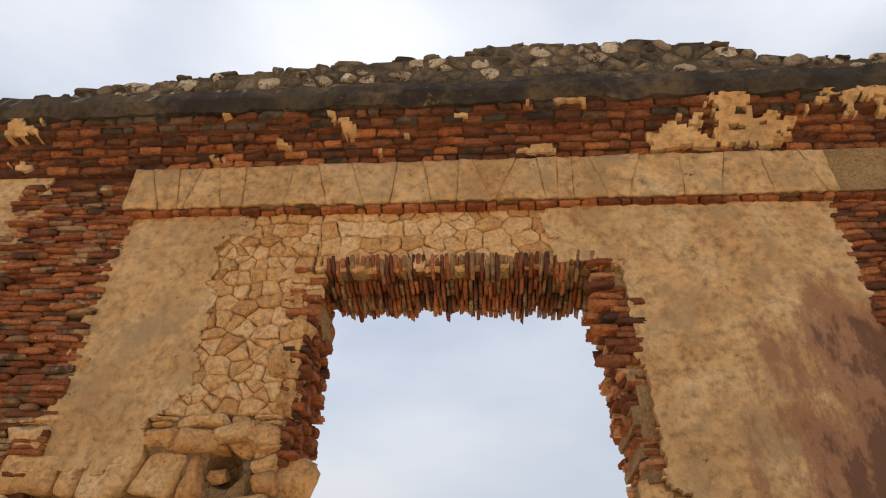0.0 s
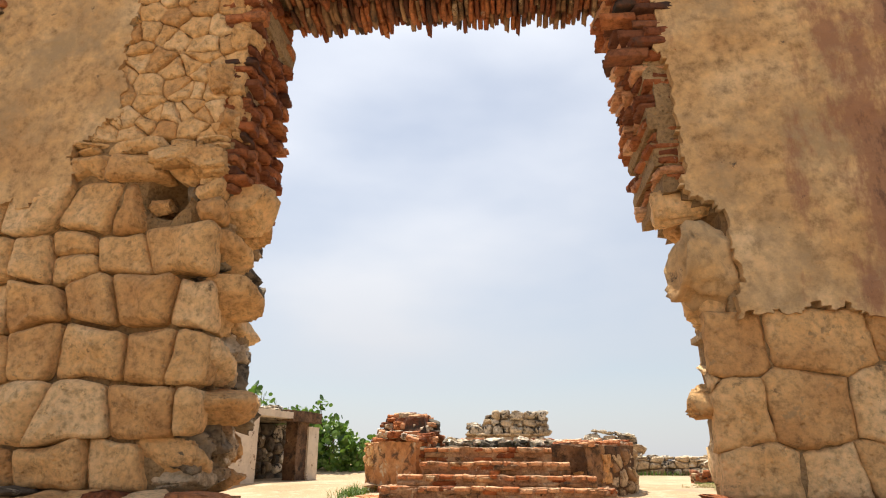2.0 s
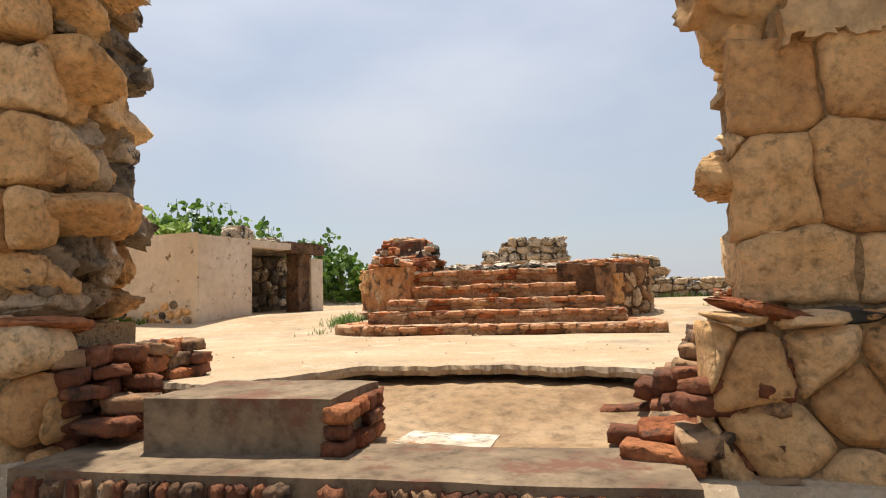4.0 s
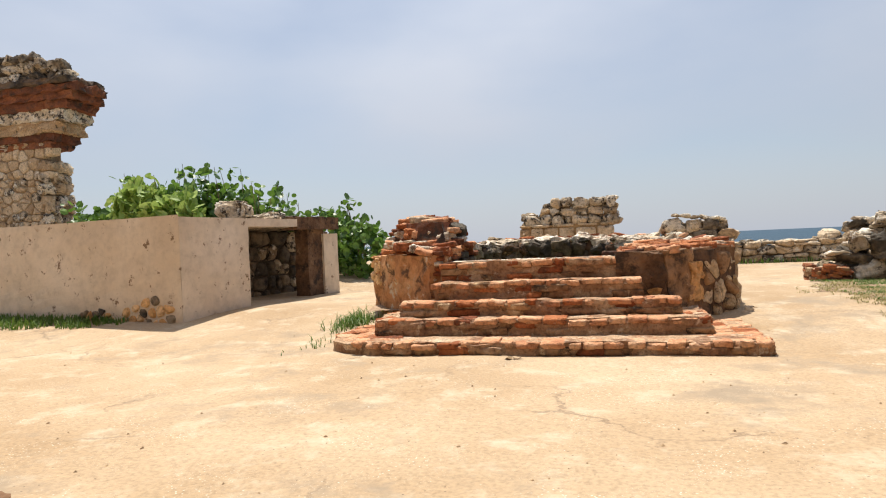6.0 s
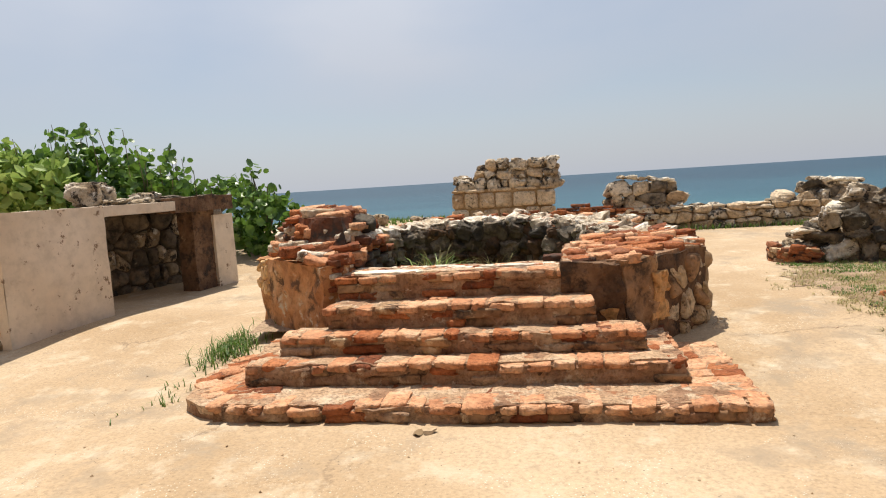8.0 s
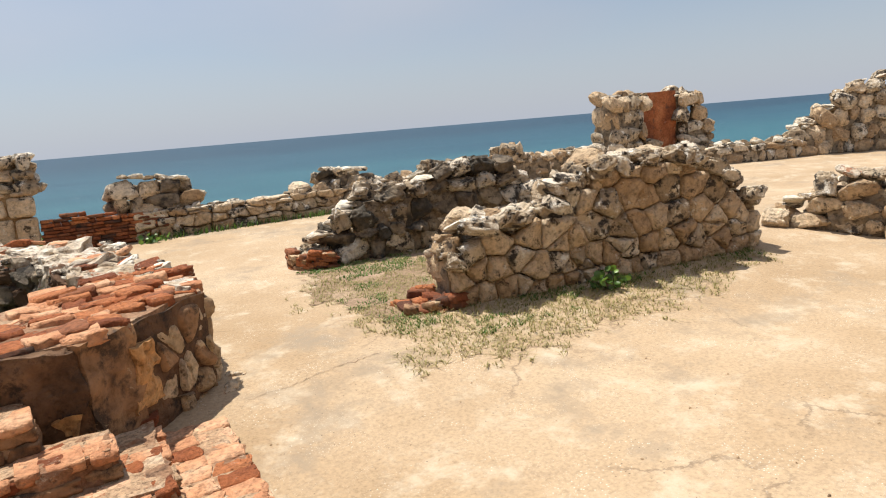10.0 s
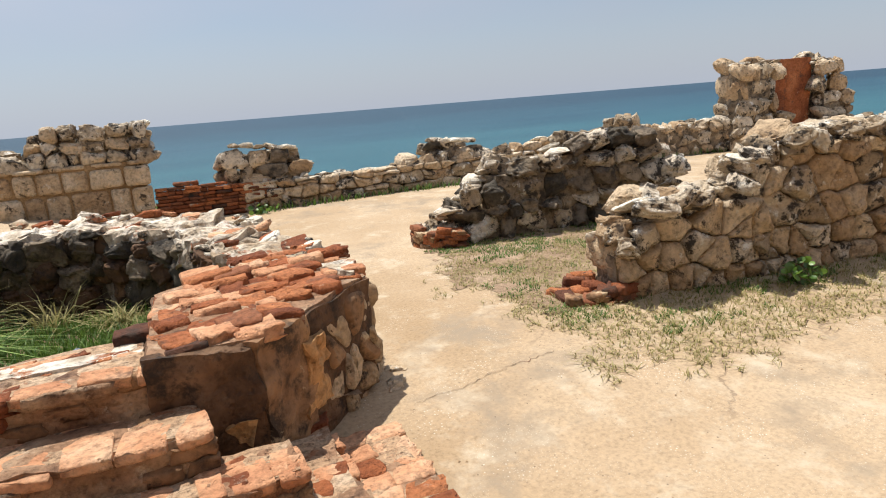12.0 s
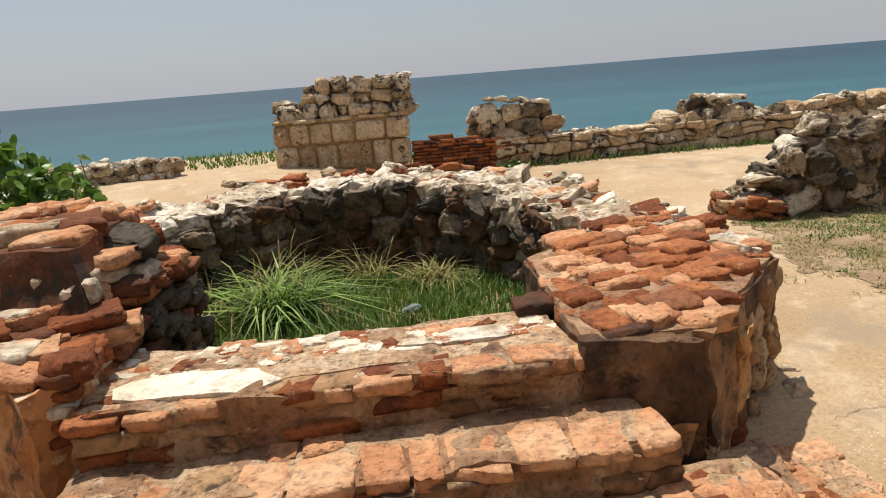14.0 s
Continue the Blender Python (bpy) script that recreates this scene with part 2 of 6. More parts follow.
M_CRUST = surface("black_lichen_crust", [(0.05, 0.042, 0.035), (0.11, 0.085, 0.06), (0.19, 0.12, 0.075)], grain=10, broad=1.0, stain=(0.035, 0.03, 0.028),
                  stain_at=(0.48, 0.62), stain_scale=1.6, second=(0.34, 0.21, 0.10), second_at=(0.62, 0.70), second_scale=2.2, vary=0.2, bump=0.9, bump_scale=18)
M_SAND = surface("sandy_ground", [(0.355, 0.25, 0.148), (0.425, 0.313, 0.20), (0.48, 0.37, 0.25)], grain=36, speck=0.6, broad=0.45, stain=(0.515, 0.425, 0.31), stain_at=(0.52, 0.68),
                 stain_scale=2.2, second=(0.30, 0.235, 0.165), second_at=(0.53, 0.66), second_scale=0.9, vary=0, bump=0.35, bump_scale=11)
M_PIT = surface("packed_earth", [(0.26, 0.165, 0.088), (0.32, 0.21, 0.117), (0.39, 0.275, 0.168)], grain=10, broad=1.2, stain=(0.22, 0.13, 0.07), stain_at=(0.56, 0.7), vary=0,
                bump=0.6, bump_scale=22)
M_SILL = surface("worn_sill_render", [(0.145, 0.10, 0.065), (0.21, 0.152, 0.098), (0.29, 0.215, 0.14)], grain=12, broad=2.4, stain=(0.17, 0.085, 0.055), stain_at=(0.54, 0.62), stain_scale=3.0,
                 vary=0, bump=0.5, bump_scale=24)
M_DRYGRASS = surface("trodden_turf", [(0.26, 0.18, 0.11), (0.36, 0.25, 0.165), (0.46, 0.335, 0.23)], grain=24, broad=1.6, stain=(0.20, 0.165, 0.075), stain_at=(0.57, 0.72),
                     stain_scale=1.8, vary=0, bump=0.8, bump_scale=40)


def red_patch(m):
    """Red-brown weather stain on the plaster beyond x = 3, streaked downwards."""
    n, l = m.node_tree.nodes, m.node_tree.links
    bsdf = n["Principled BSDF"]
    was = bsdf.inputs["Base Color"].links[0].from_socket
    geo = n.new("ShaderNodeNewGeometry")
    sep = n.new("ShaderNodeSeparateXYZ")
    l.new(geo.outputs["Position"], sep.inputs[0])
    rx, rz = n.new("ShaderNodeMapRange"), n.new("ShaderNodeMapRange")
    rx.inputs["From Min"].default_value, rx.inputs["From Max"].default_value = 3.1, 4.6
    rz.inputs["From Min"].default_value, rz.inputs["From Max"].default_value = 4.9, 4.0
    l.new(sep.outputs["X"], rx.inputs["Value"])
    l.new(sep.outputs["Z"], rz.inputs["Value"])
    both = n.new("ShaderNodeMath")
    both.operation = "MULTIPLY"
    l.new(rx.outputs[0], both.inputs[0])
    l.new(rz.outputs[0], both.inputs[1])
    nz = noise_tex(n, l, geo.outputs["Position"], 2.2, 9, 0.72, (1.2, 1, 0.5))
    add = n.new("ShaderNodeMath")
    add.operation = "MULTIPLY_ADD"
    l.new(both.outputs[0], add.inputs[0])
    add.inputs[1].default_value = 0.37
    l.new(nz.outputs["Fac"], add.inputs[2])
    red = ramp(n, [(0.60, (0, 0, 0)), (0.71, (0.8, 0.8, 0.8))])
    dark = ramp(n, [(0.76, (0, 0, 0)), (0.83, (0.8, 0.8, 0.8))])
    l.new(add.outputs[0], red.inputs["Fac"])
    l.new(add.outputs[0], dark.inputs["Fac"])
    c = mixed(n, l, red.outputs["Color"], was, (0.30, 0.145, 0.09))
    l.new(mixed(n, l, dark.outputs["Color"], c, (0.13, 0.07, 0.05)), bsdf.inputs["Base Color"])


red_patch(M_PLASTER)


def paving_detail(m):
    """Clusters of white aggregate, dark specks and hairline cracks on the hard-packed ground."""
    n, l = m.node_tree.nodes, m.node_tree.links
    bsdf = n["Principled BSDF"]
    colour = bsdf.inputs["Base Color"].links[0].from_socket
    geo = n.new("ShaderNodeNewGeometry")
    pos = geo.outputs["Position"]
    for scale, small, big, area, tone in ((38, 0.14, 0.22, (0.52, 0.60), (0.66, 0.60, 0.50)), (16, 0.07, 0.11, (0.44, 0.54), (0.15, 0.11, 0.075)), (70, 0.13, 0.20, (0.46, 0.58), (0.60, 0.52, 0.41))):
        v = n.new("ShaderNodeTexVoronoi")
        v.inputs["Scale"].default_value = scale
        l.new(pos, v.inputs["Vector"])
        dots = ramp(n, [(small, (1, 1, 1)), (big, (0, 0, 0))])
        l.new(v.outputs["Distance"], dots.inputs["Fac"])
        where = noise_tex(n, l, pos, 0.9 + scale * 0.02, 5, 0.6)
        mask = ramp(n, [(area[0], (0, 0, 0)), (area[1], (0.9, 0.9, 0.9))])
        l.new(where.outputs["Fac"], mask.inputs["Fac"])
        mul = n.new("ShaderNodeMath")
        mul.operation = "MULTIPLY"
        l.new(dots.outputs["Color"], mul.inputs[0])
        l.new(mask.outputs["Color"], mul.inputs[1])
        colour = mixed(n, l, mul.outputs[0], colour, tone)
    wob = noise_tex(n, l, pos, 1.7, 6, 0.7)
    mixv = n.new("ShaderNodeMix")
    mixv.data_type = "VECTOR"
    mixv.inputs["Factor"].default_value = 0.35
    l.new(pos, mixv.inputs["A"])
    l.new(wob.outputs["Color"], mixv.inputs["B"])
    edge = n.new("ShaderNodeTexVoronoi")
    edge.feature = "DISTANCE_TO_EDGE"
    edge.inputs["Scale"].default_value = 0.85
    l.new(mixv.outputs["Result"], edge.inputs["Vector"])
    line = ramp(n, [(0.003, (0.6, 0.6, 0.6)), (0.010, (0, 0, 0))])
    l.new(edge.outputs["Distance"], line.inputs["Fac"])
    gate = ramp(n, [(0.52, (0, 0, 0)), (0.60, (1, 1, 1))])
    gn = noise_tex(n, l, pos, 0.5, 3, 0.5)
    l.new(gn.outputs["Fac"], gate.inputs["Fac"])
    both = n.new("ShaderNodeMath")
    both.operation = "MULTIPLY"
    l.new(line.outputs["Color"], both.inputs[0])
    l.new(gate.outputs["Color"], both.inputs[1])
    l.new(mixed(n, l, both.outputs[0], colour, (0.17, 0.12, 0.08)), bsdf.inputs["Base Color"])


paving_detail(M_SAND)


def leafy(name, a, b, rough=0.55):
    m = bpy.data.materials.new(name)
    m.use_nodes = True
    n, l = m.node_tree.nodes, m.node_tree.links
    bsdf = n["Principled BSDF"]
    geo = n.new("ShaderNodeNewGeometry")
    r = ramp(n, [(0.0, a), (0.6, tuple((x + y) / 2 for x, y in zip(a, b))), (1.0, b)])
    l.new(geo.outputs["Random Per Island"], r.inputs["Fac"])
    nz = noise_tex(n, l, geo.outputs["Position"], 30, 3)
    col = mixed(n, l, nz.outputs["Fac"], r.outputs["Color"], b)
    l.new(r.outputs["Color"], bsdf.inputs["Base Color"])
    bsdf.inputs["Roughness"].default_value = rough
    tr = n.new("ShaderNodeBsdfTranslucent")
    l.new(col, tr.inputs["Color"])
    mx = n.new("ShaderNodeMixShader")
    mx.inputs["Fac"].default_value = 0.3
    l.new(bsdf.outputs[0], mx.inputs[1])
    l.new(tr.outputs[0], mx.inputs[2])
    l.new(mx.outputs[0], n["Material Output"].inputs["Surface"])
    return m


M_LEAF = leafy("seagrape_leaf", (0.045, 0.105, 0.018), (0.17, 0.30, 0.05), 0.4)
M_PALELEAF = leafy("pale_green_leaf", (0.20, 0.32, 0.06), (0.38, 0.50, 0.14), 0.5)
M_GRASS = leafy("green_grass", (0.045, 0.115, 0.015), (0.15, 0.245, 0.04), 0.6)
M_STRAW = leafy("straw_grass", (0.22, 0.20, 0.06), (0.42, 0.36, 0.16), 0.7)
M_TWIG = surface("twig_bark", [(0.12, 0.085, 0.055), (0.2, 0.15, 0.1), (0.28, 0.22, 0.15)], vary=0.2)
M_HILL = surface("wooded_headland", [(0.028, 0.045, 0.026), (0.045, 0.062, 0.036), (0.07, 0.08, 0.055)], grain=0.03, broad=0.006, stain=(0.12, 0.095, 0.07),
                 stain_at=(0.56, 0.64), stain_scale=0.006, vary=0, bump=0.0)


def sea_material():
    m = bpy.data.materials.new("sea_water")
    m.use_nodes = True
    n, l = m.node_tree.nodes, m.node_tree.links
    bsdf = n["Principled BSDF"]
    geo = n.new("ShaderNodeNewGeometry")
    sep = n.new("ShaderNodeSeparateXYZ")
    l.new(geo.outputs["Position"], sep.inputs[0])
    band = n.new("ShaderNodeMapRange")
    band.inputs["From Min"].default_value, band.inputs["From Max"].default_value = 60, 620
    l.new(sep.outputs["Y"], band.inputs["Value"])
    col = ramp(n, [(0.0, (0.032, 0.125, 0.155)), (0.35, (0.020, 0.076, 0.115)), (1.0, (0.014, 0.049, 0.083))])
    l.new(band.outputs[0], col.inputs["Fac"])
    patch = noise_tex(n, l, geo.outputs["Position"], 0.01, 5, 0.6, (1, 3, 1))
    pr = ramp(n, [(0.35, (0.8, 0.85, 0.9)), (0.65, (1.2, 1.15, 1.1))])
    l.new(patch.outputs["Fac"], pr.inputs["Fac"])
    mul = n.new("ShaderNodeMix")
    mul.data_type, mul.blend_type = "RGBA", "MULTIPLY"
    mul.inputs["Factor"].default_value = 1.0
    l.new(col.outputs["Color"], mul.inputs["A"])
    l.new(pr.outputs["Color"], mul.inputs["B"])
    foam = noise_tex(n, l, geo.outputs["Position"], 0.11, 4, 0.6, (1, 2.4, 1))
    fr = ramp(n, [(0.725, (0, 0, 0)), (0.745, (1, 1, 1))])
    l.new(foam.outputs["Fac"], fr.inputs["Fac"])
    l.new(mixed(n, l, fr.outputs["Color"], mul.outputs["Result"], (0.75, 0.8, 0.82)), bsdf.inputs["Base Color"])
    bsdf.inputs["Roughness"].default_value = 0.55
    bsdf.inputs["Specular IOR Level"].default_value = 0.22
    wave = noise_tex(n, l, geo.outputs["Position"], 0.35, 6, 0.65, (1, 2.2, 1))
    b = n.new("ShaderNodeBump")
    b.inputs["Strength"].default_value, b.inputs["Distance"].default_value = 0.8, 1.2
    l.new(wave.outputs["Fac"], b.inputs["Height"])
    l.new(b.outputs["Normal"], bsdf.inputs["Normal"])
    return m


M_SEA = sea_material()


# ---- building helpers ----
def mesh_from(name, verts, faces, material, smooth=False):
    me = bpy.data.meshes.new(name)
    me.from_pydata([tuple(v) for v in verts], [], faces)
    me.materials.append(material)
    if smooth:
        me.polygons.foreach_set("use_smooth", [True] * len(me.polygons))
    me.update()
    return me


def thing(name, loc, label, category, group="", kind=""):
    ob = new(name)
    ob.empty_display_size = 0.2
    ob.location = loc
    return tagged(ob, label, category, group, kind)


def put(name, mesh, parent, m=None, label="", own=None):
    """A mesh object under parent, at the world pose m; own: a material of its own in place of the mesh's."""
    ob = new(name, mesh)
    if parent is not None:
        ob.parent = parent
        root = parent
        off = Vector(parent.location)
        while root.parent is not None:
            root = root.parent
            off = off + Vector(root.location)
        ob.matrix_basis = Matrix.Translation(-off) @ (m if m is not None else Matrix())
    elif m is not None:
        ob.matrix_basis = m
    if own is not None:
        ob.material_slots[0].link = "OBJECT"
        ob.material_slots[0].material = own
    return tagged(ob, label)


def patch_outline(cx, cy, rx, ry, seed, n=18):
    """An irregular closed outline round a point."""
    r = random.Random(seed)
    return [(cx + rx * k * math.cos(a), cy + ry * k * math.sin(a)) for q in range(n) for a, k in [(6.283 * q / n, r.uniform(0.72, 1.12))]]


def fbm(x, y, z=0.0, octaves=4):
    return noise.fractal(Vector((x, y, z)), 0.9, 2.1, octaves)


def rock_mesh(name, seed, material, detail=4, boxy=0.55, rough=0.21):
    """A rough, boxy stone about 1 across."""
    bm = bmesh.new()
    bmesh.ops.create_icosphere(bm, subdivisions=detail, radius=1.0)
    rnd = random.Random(seed)
    cuts = [(Vector((rnd.gauss(0, 1), rnd.gauss(0, 1), rnd.gauss(0, 1))).normalized(), rnd.uniform(0.60, 0.85)) for _ in range(5)]
    for v in bm.verts:
        p = v.co
        q = Vector([math.copysign(abs(c) ** boxy, c) for c in p])
        q *= 0.60 / max(0.75, q.length * 0.62)
        for way, d in cuts:
            over = q.dot(way) - d * 0.72
            if over > 0:
                q -= way * over * 0.85
        k = noise.fractal(p * 1.9 + Vector((seed * 3.1, 0, 0)), 0.5, 2.1, 6)
        v.co = q * (1 + rough * k)
    me = bpy.data.meshes.new(name)
    bm.to_mesh(me)
    bm.free()
    me.materials.append(material)
    size = [max(abs(v.co[i]) for v in me.vertices) * 2 for i in range(3)]
    me.transform(Matrix.Diagonal((1 / size[0], 1 / size[1], 1 / size[2], 1)))
    me.polygons.foreach_set("use_smooth", [True] * len(me.polygons))
    return me


def brick_mesh(name, seed, material, worn=0.06):
    """A worn brick of unit size: edges rounded off, faces hollowed and chipped."""
    bm = bmesh.new()
    bmesh.ops.create_cube(bm, size=1.0)
    bmesh.ops.subdivide_edges(bm, edges=bm.edges[:], cuts=3, use_grid_fill=True)
    rnd = random.Random(seed)
    shift = Vector((seed * 3.7, seed * 1.3, 0))
    skew = (rnd.gauss(0, worn), rnd.gauss(0, worn))
    for v in bm.verts:
        p = v.co.copy()
        edge = sum(1 for c in p if abs(c) > 0.49)
        pull = {1: 0.0, 2: 0.028, 3: 0.065}.get(edge, 0)
        q = p * (1 - pull)
        k = noise.fractal(p * 3.4 + shift, 0.5, 2.1, 5)
        chip = max(0.0, noise.fractal(p * 1.7 + shift * 2, 0.8, 2.1, 3) - 0.15) if edge > 1 else 0
        q *= 1 - chip * worn * 4.0
        q += Vector((k * worn * 0.55, noise.fractal(p * 2.6 - shift, 0.7, 2.1, 4) * worn * 0.55, k * worn * 1.5))
        q.x += skew[0] * p.y
        q.y += skew[1] * p.x
        v.co = q
    me = bpy.data.meshes.new(name)
    bm.to_mesh(me)
    bm.free()
    me.materials.append(material)
    me.polygons.foreach_set("use_smooth", [True] * len(me.polygons))
    return me


ROCKS = [rock_mesh("stone", s, M_STONE, 4) for s in range(9)]
SLABS = [rock_mesh("stone", 40 + s, M_STONE, 4, 0.35, 0.12) for s in range(6)]
BRICKS = [brick_mesh("brick", s, M_BRICK) for s in range(8)]
RAGGED = [brick_mesh("brick", 60 + s, M_BRICK, 0.10) for s in range(10)]


def cells(width, height, course, length, seed, squared=0.5):
    """Irregular polygons that fill a width x height rectangle, in loose courses: clipped nearest-point regions."""
    rnd = random.Random(seed)
    pts, z = [], 0.0
    while z < height:
        h = course * rnd.uniform(0.65, 1.4)
        x = -rnd.uniform(0, length)
        while x < width + length:
            w = length * rnd.uniform(0.5, 1.5)
            pts.append((x + w / 2, z + h / 2 + rnd.uniform(-1, 1) * h * (0.5 - 0.35 * squared)))
            if rnd.random() < 0.45 * (1 - squared) + 0.08:
                pts.append((x + rnd.uniform(-0.1, 0.1) * w, z + h * rnd.uniform(0.0, 1.0)))
            x += w
        z += h
    out = []
    arr = np.array(pts)
    asp = course / length
    for i, (px, pz) in enumerate(pts):
        poly = [(max(0, px - 2 * length), max(0, pz - 2 * course)), (min(width, px + 2 * length), max(0, pz - 2 * course)),
                (min(width, px + 2 * length), min(height, pz + 2 * course)), (max(0, px - 2 * length), min(height, pz + 2 * course))]
        if poly[1][0] <= poly[0][0] or poly[2][1] <= poly[1][1]:
            continue
        d = np.hypot((arr[:, 0] - px) * asp, arr[:, 1] - pz)
        for j in np.argsort(d)[1:16]:
            qx, qz = pts[j]
            nx, nz = (qx - px) * asp * asp, qz - pz
            c = nx * (px + qx) / 2 + nz * (pz + qz) / 2
            nxt = []
            for k in range(len(poly)):
                a, b = poly[k], poly[(k + 1) % len(poly)]
                da, db = nx * a[0] + nz * a[1] - c, nx * b[0] + nz * b[1] - c
                if da <= 0:
                    nxt.append(a)
                if da * db < 0:
                    s = da / (da - db)
                    nxt.append((a[0] + s * (b[0] - a[0]), a[1] + s * (b[1] - a[1])))
            poly = nxt
            if len(poly) < 3:
                break
        if len(poly) >= 3:
            area = 0.5 * abs(sum(poly[k][0] * poly[(k + 1) % len(poly)][1] - poly[(k + 1) % len(poly)][0] * poly[k][1] for k in range(len(poly))))
            if area > 0.004:
                out.append(poly)
    return out


def ashlar(width, height, course, length, seed):
    """Nearly rectangular outlines in level courses."""
    rnd = random.Random(seed)
    out, z = [], 0.0
    while z < height - 0.05:
        h = min(course * rnd.uniform(0.8, 1.2), height - z)
        x = 0.0
        while x < width - 0.05:
            w = length * rnd.uniform(0.6, 1.35)
            if width - x - w < length * 0.4:
                w = width - x
            j = [rnd.uniform(-0.02, 0.02) for _ in range(8)]
            out.append([(x + max(0, j[0]), z + max(0, j[1])), (x + w - max(0, j[2]), z + max(0, j[3])), (x + w - max(0, j[4]), z + h - max(0, j[5])), (x + max(0, j[6]), z + h - max(0, j[7]))])
            x += w
        z += h
    return out


def coursed(width, height, course, length, seed):
    """Roughly squared outlines in wavering courses; some courses split into two small stones."""
    rnd = random.Random(seed)
    levels = [0.0]
    while levels[-1] < height - course * 0.4:
        levels.append(levels[-1] + course * rnd.uniform(0.7, 1.35))
    levels[-1] = height

    def line(j, x):
        if j == 0 or j == len(levels) - 1:
            return levels[j]
        return levels[j] + course * (0.34 * noise.fractal(Vector((x / length * 0.8, j * 7.3, seed)), 0.8, 2.1, 3))

    out = []
    for j in range(len(levels) - 1):
        x, tilt = 0.0, 0.0
        while x < width - 0.02:
            w = length * rnd.choice((0.55, 0.8, 0.9, 1.1, 1.3, 1.45)) * rnd.uniform(0.9, 1.1)
            if width - x - w < length * 0.4:
                w = width - x
            nxt = rnd.uniform(-0.22, 0.22) * course if x + w < width - 0.01 else 0.0
            mid = x + w / 2
            lo = [(x - tilt, line(j, x)), (mid, line(j, mid) + rnd.uniform(0, 0.02)), (x + w - nxt, line(j, x + w))]
            hi = [(x + w + nxt, line(j + 1, x + w)), (mid, line(j + 1, mid) - rnd.uniform(0, 0.02)), (x + tilt, line(j + 1, x))]
            if rnd.random() < 0.09 and course > 0.27:
                k = rnd.uniform(0.35, 0.65)
                cut = [(a[0] + (b[0] - a[0]) * k, a[1] + (b[1] - a[1]) * k) for a, b in zip(lo, reversed(hi))]
                out += [lo + list(reversed(cut)), cut + hi]
            else:
                out.append(lo + hi)
            x, tilt = x + w, nxt
    return out


def stone_face(poly, seed, depth, gap=0.012, round_=0.032, swell=0.03, uneven=0.02, soft=1):
    """A dressed stone from its outline in (u, v): its face at w = 0, its back at w = -depth. Local to its middle; returns the mesh data and the middle."""
    rnd = random.Random(seed)
    round_ = min(round_, depth * 0.18)
    cu, cv = sum(p[0] for p in poly) / len(poly), sum(p[1] for p in poly) / len(poly)
    ring = []
    for k in range(len(poly)):
        a, b = poly[k], poly[(k + 1) % len(poly)]
        n = max(1, min(6, int(math.hypot(b[0] - a[0], b[1] - a[1]) / 0.055)))
        for s in range(n):
            t = s / n
            u, v = a[0] + (b[0] - a[0]) * t - cu, a[1] + (b[1] - a[1]) * t - cv
            r = max(0.02, math.hypot(u, v))
            k2 = max(0.3, (r - gap - rnd.uniform(-0.010, 0.014)) / r)
            ring.append((u * k2, v * k2))
    for _ in range(soft):
        ring = [((ring[k - 1][0] + 2 * p[0] + ring[(k + 1) % len(ring)][0]) / 4, (ring[k - 1][1] + 2 * p[1] + ring[(k + 1) % len(ring)][1]) / 4) for k, p in enumerate(ring)]
    n = len(ring)
    lean = (rnd.gauss(0, uneven), rnd.gauss(0, uneven))
    verts, faces = [], []
    off = Vector((seed * 0.37 % 97, seed * 0.11 % 53, 0))
    for scale, w, amp in ((0.97, -depth, 0), (1.0, -round_, 0.006), (None, -0.15 * round_, 0.012), (0.80, swell * 0.6, 0.020), (0.52, swell * 0.9, 0.022), (0.24, swell, 0.022)):
        for u, v in ring:
            r = max(0.02, math.hypot(u, v))
            k2 = max(0.4, (r - round_) / r) if scale is None else scale
            if scale == 0.80:
                k2 = min(0.80, max(0.36, (r - round_) / r * 0.9))
            p = Vector((u * k2, v * k2, 0)) * 7.0 + off
            verts.append((u * k2, v * k2, w + (lean[0] * u + lean[1] * v) * 2 + min(1, depth * 6) * amp * noise.fractal(p, 0.7, 2.1, 4)))
    verts.append((0, 0, swell))
    for q in range(5):
        for k in range(n):
            faces.append((q * n + k, q * n + (k + 1) % n, (q + 1) * n + (k + 1) % n, (q + 1) * n + k))
    for k in range(n):
        faces.append((5 * n + k, 5 * n + (k + 1) % n, 6 * n))
    return verts, faces, (cu, cv)


def face_frame(p0, p1, z0):
    """Pose that lays (u, v, w) on an upright face from p0 to p1: u along it, v up, w out to the right-hand side of the way."""
    ux, uy = p1[0] - p0[0], p1[1] - p0[1]
    n = math.hypot(ux, uy)
    ux, uy = ux / n, uy / n
    return Matrix(((ux, 0, uy, p0[0]), (uy, 0, -ux, p0[1]), (0, 1, 0, z0), (0, 0, 0, 1)))


